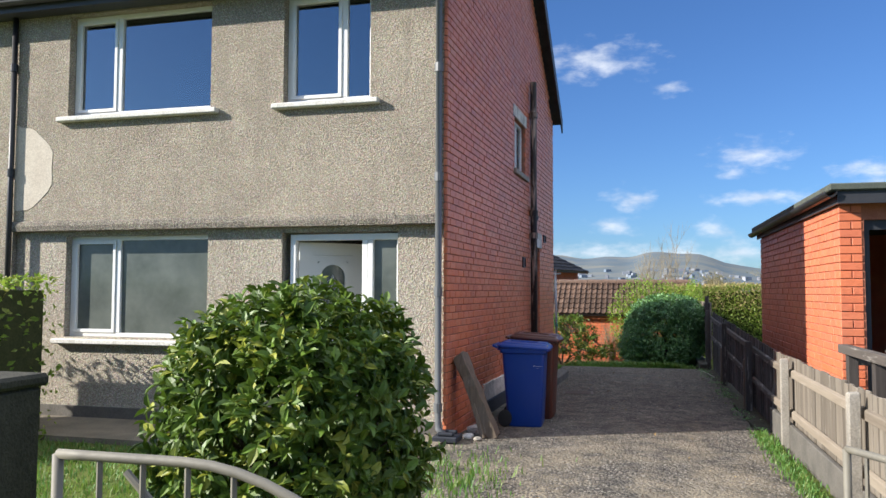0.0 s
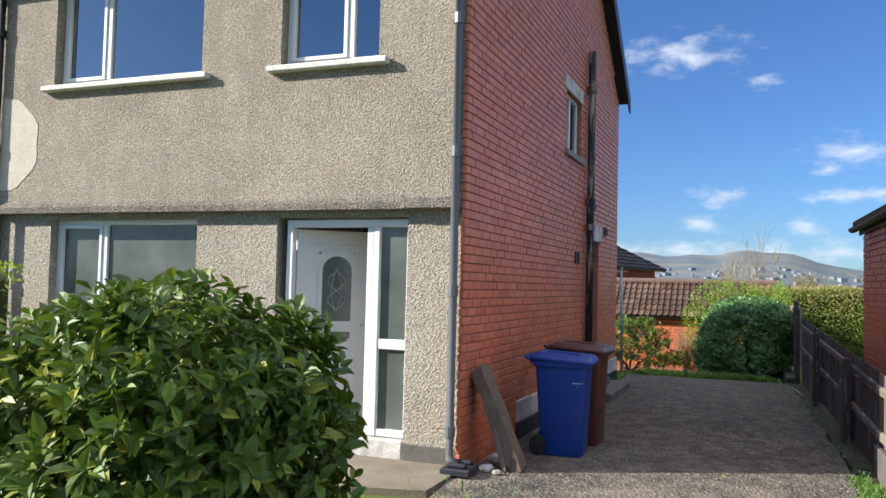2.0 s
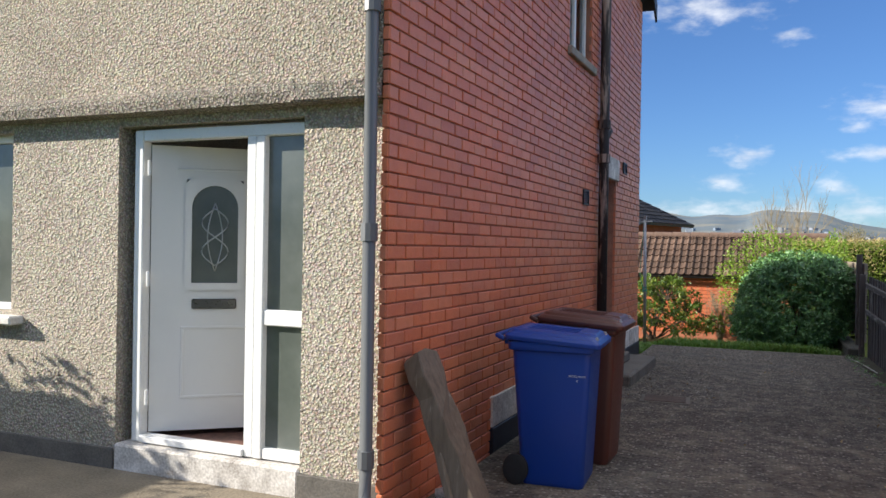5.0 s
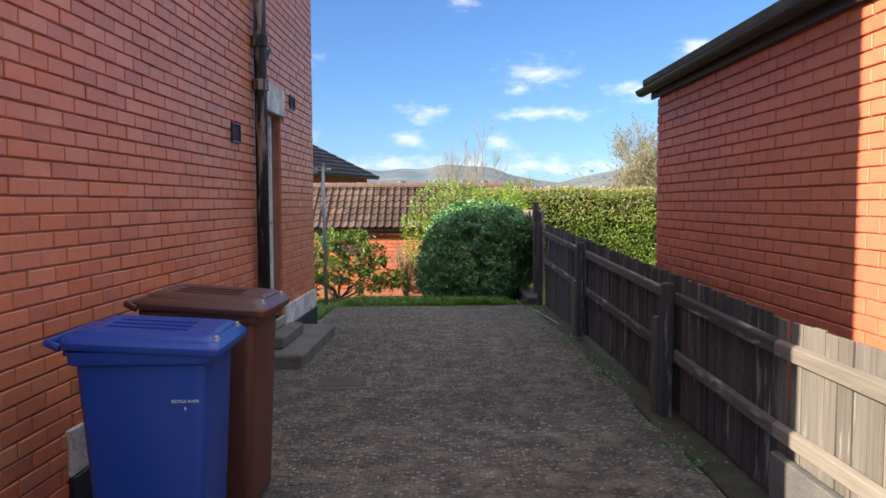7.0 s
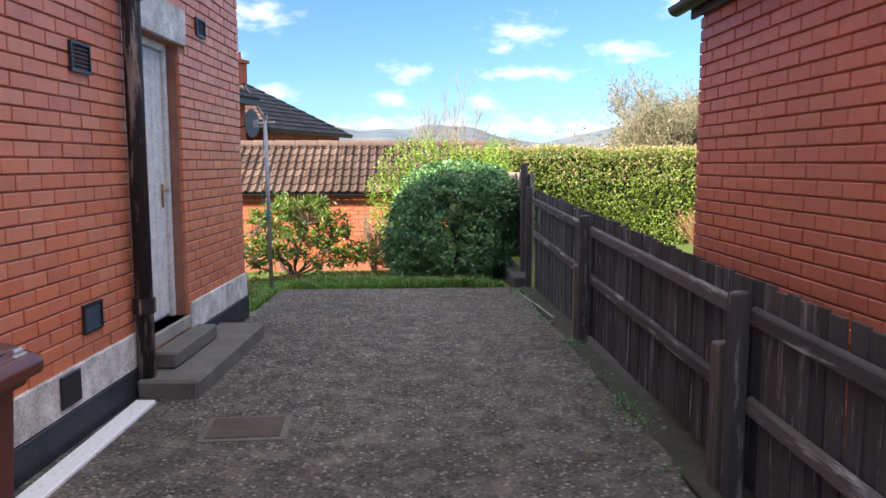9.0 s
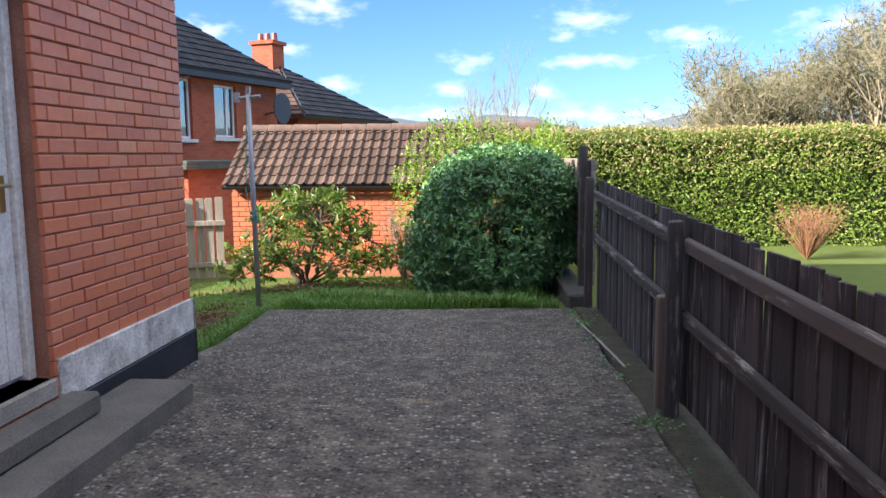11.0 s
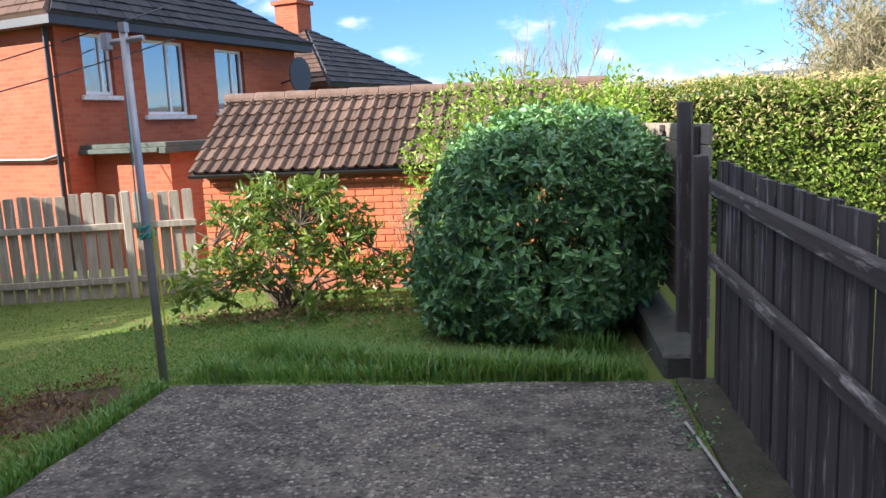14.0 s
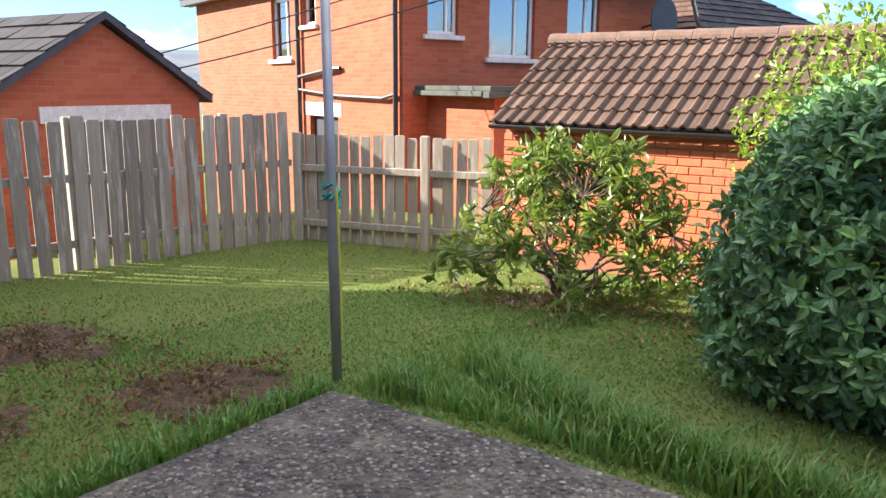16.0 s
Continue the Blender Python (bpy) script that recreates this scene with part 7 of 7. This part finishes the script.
def pebbles(name, n, x0, x1, y0, y1, smin, smax, seed, label):
    """Loose and half-bedded stones of the worn surface."""
    rg2 = np.random.default_rng(seed)
    v, f = [], []
    ring_ = [(math.cos(i * math.pi / 2.5), math.sin(i * math.pi / 2.5)) for i in range(5)]
    while len(f) < n * 10:
        x, y = rg2.uniform(x0, x1), rg2.uniform(y0, y1)
        if noise.noise((x * 1.3, y * 1.3, seed)) + 0.5 * noise.noise((x * 4, y * 4, seed)) < rg2.uniform(-0.5, 0.35):
            continue
        k = rg2.uniform(smin, smax)
        a, el, o = rg2.uniform(0, 6.28), rg2.uniform(0.6, 1.4), len(v)
        z = drive_z(x, y) + (0.006 if y > 14.85 else 0)
        for h, g in ((-0.25, 0.9), (0.3, 1.0)):
            for c_, s_ in ring_:
                w_ = g * k * rg2.uniform(0.8, 1.15)
                v.append((x + w_ * (c_ * math.cos(a) - el * s_ * math.sin(a)), y + w_ * (c_ * math.sin(a) + el * s_ * math.cos(a)), z + h * k))
        v.append((x, y, z + k * 0.75))
        for i in range(5):
            j = (i + 1) % 5
            f += [(o + i, o + j, o + 5 + j, o + 5 + i), (o + 5 + i, o + 5 + j, o + 10)]
    ob_ = mesh_obj(name, v, f, M_PEBBLE, smooth=False)
    return tagged(ob_, label, "stones", kind="stuff")


M_PEBBLE = leaf_mat("pebble", [(0.042, 0.035, 0.031), (0.089, 0.076, 0.066), (0.146, 0.125, 0.104), (0.065, 0.055, 0.048), (0.208, 0.179, 0.146), (0.104, 0.09, 0.076), (0.281, 0.25, 0.214)], 0.85, 0.0)
pebbles("front_gravel", 9000, -1.4, 1.15, 3.6, 9.0, 0.006, 0.015, 201, "small stones standing proud of the front drive")
pebbles("drive_stones", 6500, -1.9, 1.1, 9.0, 14.8, 0.006, 0.014, 202, "small stones standing proud of the worn drive")
pebbles("rear_stones", 9000, -1.88, 1.1, 14.9, 18.0, 0.005, 0.013, 203, "small stones standing proud of the rear slab")

M_DEADMOSS = leaf_mat("raked_dead_moss", [(0.14, 0.084, 0.035), (0.224, 0.126, 0.056), (0.084, 0.049, 0.025), (0.28, 0.196, 0.084), (0.126, 0.14, 0.042), (0.182, 0.105, 0.042)], 0.9, 0.05)
rg = random.Random(85)
spots = []
for cx, cy, sx_, sy_ in ((-2.55, 17.75, 0.42, 0.28), (-4.5, 17.7, 0.55, 0.34), (-3.3, 16.7, 0.5, 0.36)):
    spots += [(cx + rg.gauss(0, sx_), cy + rg.gauss(0, sy_)) for _ in range(48)]
spots = [p for p in spots if p[0] < -2.02]
clumps("dead_moss", spots, 13, 0.035, M_DEADMOSS, "raked brown dead moss and crumbled soil on the lawn", 86, 0.06, lambda x, y: lawn_z(x, y) + 0.045)
grass("lawn_tufts", lambda r: (lambda k: (-1.7 + 2.6 * ((k * 0.618) % 1.0) + r.normal(0, 0.07), 18.3 + 0.9 * ((k * 0.377) % 1.0) ** 2 + r.normal(0, 0.07)))(int(r.integers(0, 34))), 5200, 0.17, M_BLADE, "long drooping grass tufts beside the slab", 77, lawn_z)

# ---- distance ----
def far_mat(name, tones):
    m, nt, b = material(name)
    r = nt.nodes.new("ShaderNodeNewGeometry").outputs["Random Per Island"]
    # the tones already carry aerial haze, mixed into the base colour
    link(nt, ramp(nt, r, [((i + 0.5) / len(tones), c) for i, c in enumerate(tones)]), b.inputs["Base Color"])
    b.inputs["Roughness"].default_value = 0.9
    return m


rg = random.Random(91)
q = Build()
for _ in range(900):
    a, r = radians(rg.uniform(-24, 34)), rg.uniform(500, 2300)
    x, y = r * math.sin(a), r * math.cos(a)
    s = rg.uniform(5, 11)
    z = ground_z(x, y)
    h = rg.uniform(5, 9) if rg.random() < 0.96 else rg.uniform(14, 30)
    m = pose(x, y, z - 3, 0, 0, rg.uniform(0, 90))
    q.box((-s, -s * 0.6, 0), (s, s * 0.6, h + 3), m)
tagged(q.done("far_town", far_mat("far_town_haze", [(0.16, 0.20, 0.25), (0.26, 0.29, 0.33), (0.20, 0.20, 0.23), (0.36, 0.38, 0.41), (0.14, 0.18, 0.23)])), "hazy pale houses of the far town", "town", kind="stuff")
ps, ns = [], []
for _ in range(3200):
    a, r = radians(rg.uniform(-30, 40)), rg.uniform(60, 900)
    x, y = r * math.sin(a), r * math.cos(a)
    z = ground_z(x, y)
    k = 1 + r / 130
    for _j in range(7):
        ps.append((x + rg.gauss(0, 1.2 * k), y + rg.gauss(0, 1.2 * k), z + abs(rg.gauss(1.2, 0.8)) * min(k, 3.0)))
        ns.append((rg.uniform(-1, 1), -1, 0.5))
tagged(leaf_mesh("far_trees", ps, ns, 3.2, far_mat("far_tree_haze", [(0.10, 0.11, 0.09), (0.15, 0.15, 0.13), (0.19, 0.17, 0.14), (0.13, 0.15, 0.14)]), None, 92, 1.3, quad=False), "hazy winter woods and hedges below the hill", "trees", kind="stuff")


def far_house(x, y, z, w, rz, zt):
    e = base("distant_house", x, y, z, rz)
    q_ = Build()
    q_.box((-w / 2, -3, -6), (w / 2, 3, zt - 1.6))
    q_.done("wall", M_GBRICK, e)
    q_ = Build()
    q_.loft([[(-w / 2, -3.3, zt - 1.7), (-w / 2, 3.3, zt - 1.7), (-w / 2, 0, zt)], [(w / 2, -3.3, zt - 1.7), (w / 2, 3.3, zt - 1.7), (w / 2, 0, zt)]])
    q_.done("roof", M_ROOFTILE, e)
    q_ = Build()
    q_.box((-w / 2 + 0.6, -0.35, zt - 0.6), (-w / 2 + 1.4, 0.35, zt + 1.1))
    q_.done("chimney", M_ORANGEBIN, e)
    return tagged(e, "distant red-roofed house with a brick chimney", "house", "distant houses")


far_house(2.0, 62, 0, 8, 10, 0.85)
far_house(12.5, 50, 0, 9, -8, 0.95)
far_house(22, 66, 0, 10, 5, 0.9)

# ---- bricks, last of all ----
def near_gable(u, z):
    return 0.0 <= u < 2.7 and 0.15 < z < 2.4


lay_bricks(gable_wall, GABLE, 0.0, G_LEN, -0.35, gable_top, HOLES_G + [(BATH[0] - 0.1, BATH[1] + 0.1, BATH[3], BATH[3] + 0.2), (SIDE[0] - 0.13, SIDE[1] + 0.14, SIDE[3], SIDE[3] + 0.28)], M_BRICK, 101, near_gable)
# toothed brick ends on the front return
tooth = Build()
rg = random.Random(102)
zz = -0.35
while zz < 5.1:
    tooth.box((-2.243 + rg.uniform(-0.006, 0.004), 7.83 + rg.uniform(-0.006, 0.004), zz), (-2.206, 7.86, zz + CO - JT))
    zz += CO
tooth = tooth.done("brickwork", M_BRICK, gable_wall, bevel=0.003)
tagged(tooth, kind="stuff")
lay_bricks(gable_wall, pose(-1.93, 15.86, 0, 0, 0, 180), 0.0, 3.0, -0.45, lambda u: 5.1, [], M_BRICK, 103, lambda u, z: False)
lay_bricks(garage, GARAGE, 0.0, GA_Y1 - GA_Y0, -0.3, lambda u: GA_TOP, [], M_GBRICK, 104, lambda u, z: 2.0 < u < 5.0 and 0.6 < z < 2.2)
lay_bricks(garage, pose(GA_X, GA_Y0, 0), 0.0, 0.22, -0.3, lambda u: GA_TOP, [], M_GBRICK, 105, lambda u, z: False)
lay_bricks(shed, SHED, 0.0, SH_X1 - SH_X0, -1.3, lambda u: SH_Z - 0.05, [], M_GBRICK, 106, lambda u, z: u < 3.4 and z > -0.6)
lay_bricks(shed, pose(SH_X0, 25.6, 0, 0, 0, -90), 0.0, 2.6, -1.3, lambda u: SH_Z - 0.05, [], M_GBRICK, 107, lambda u, z: False)
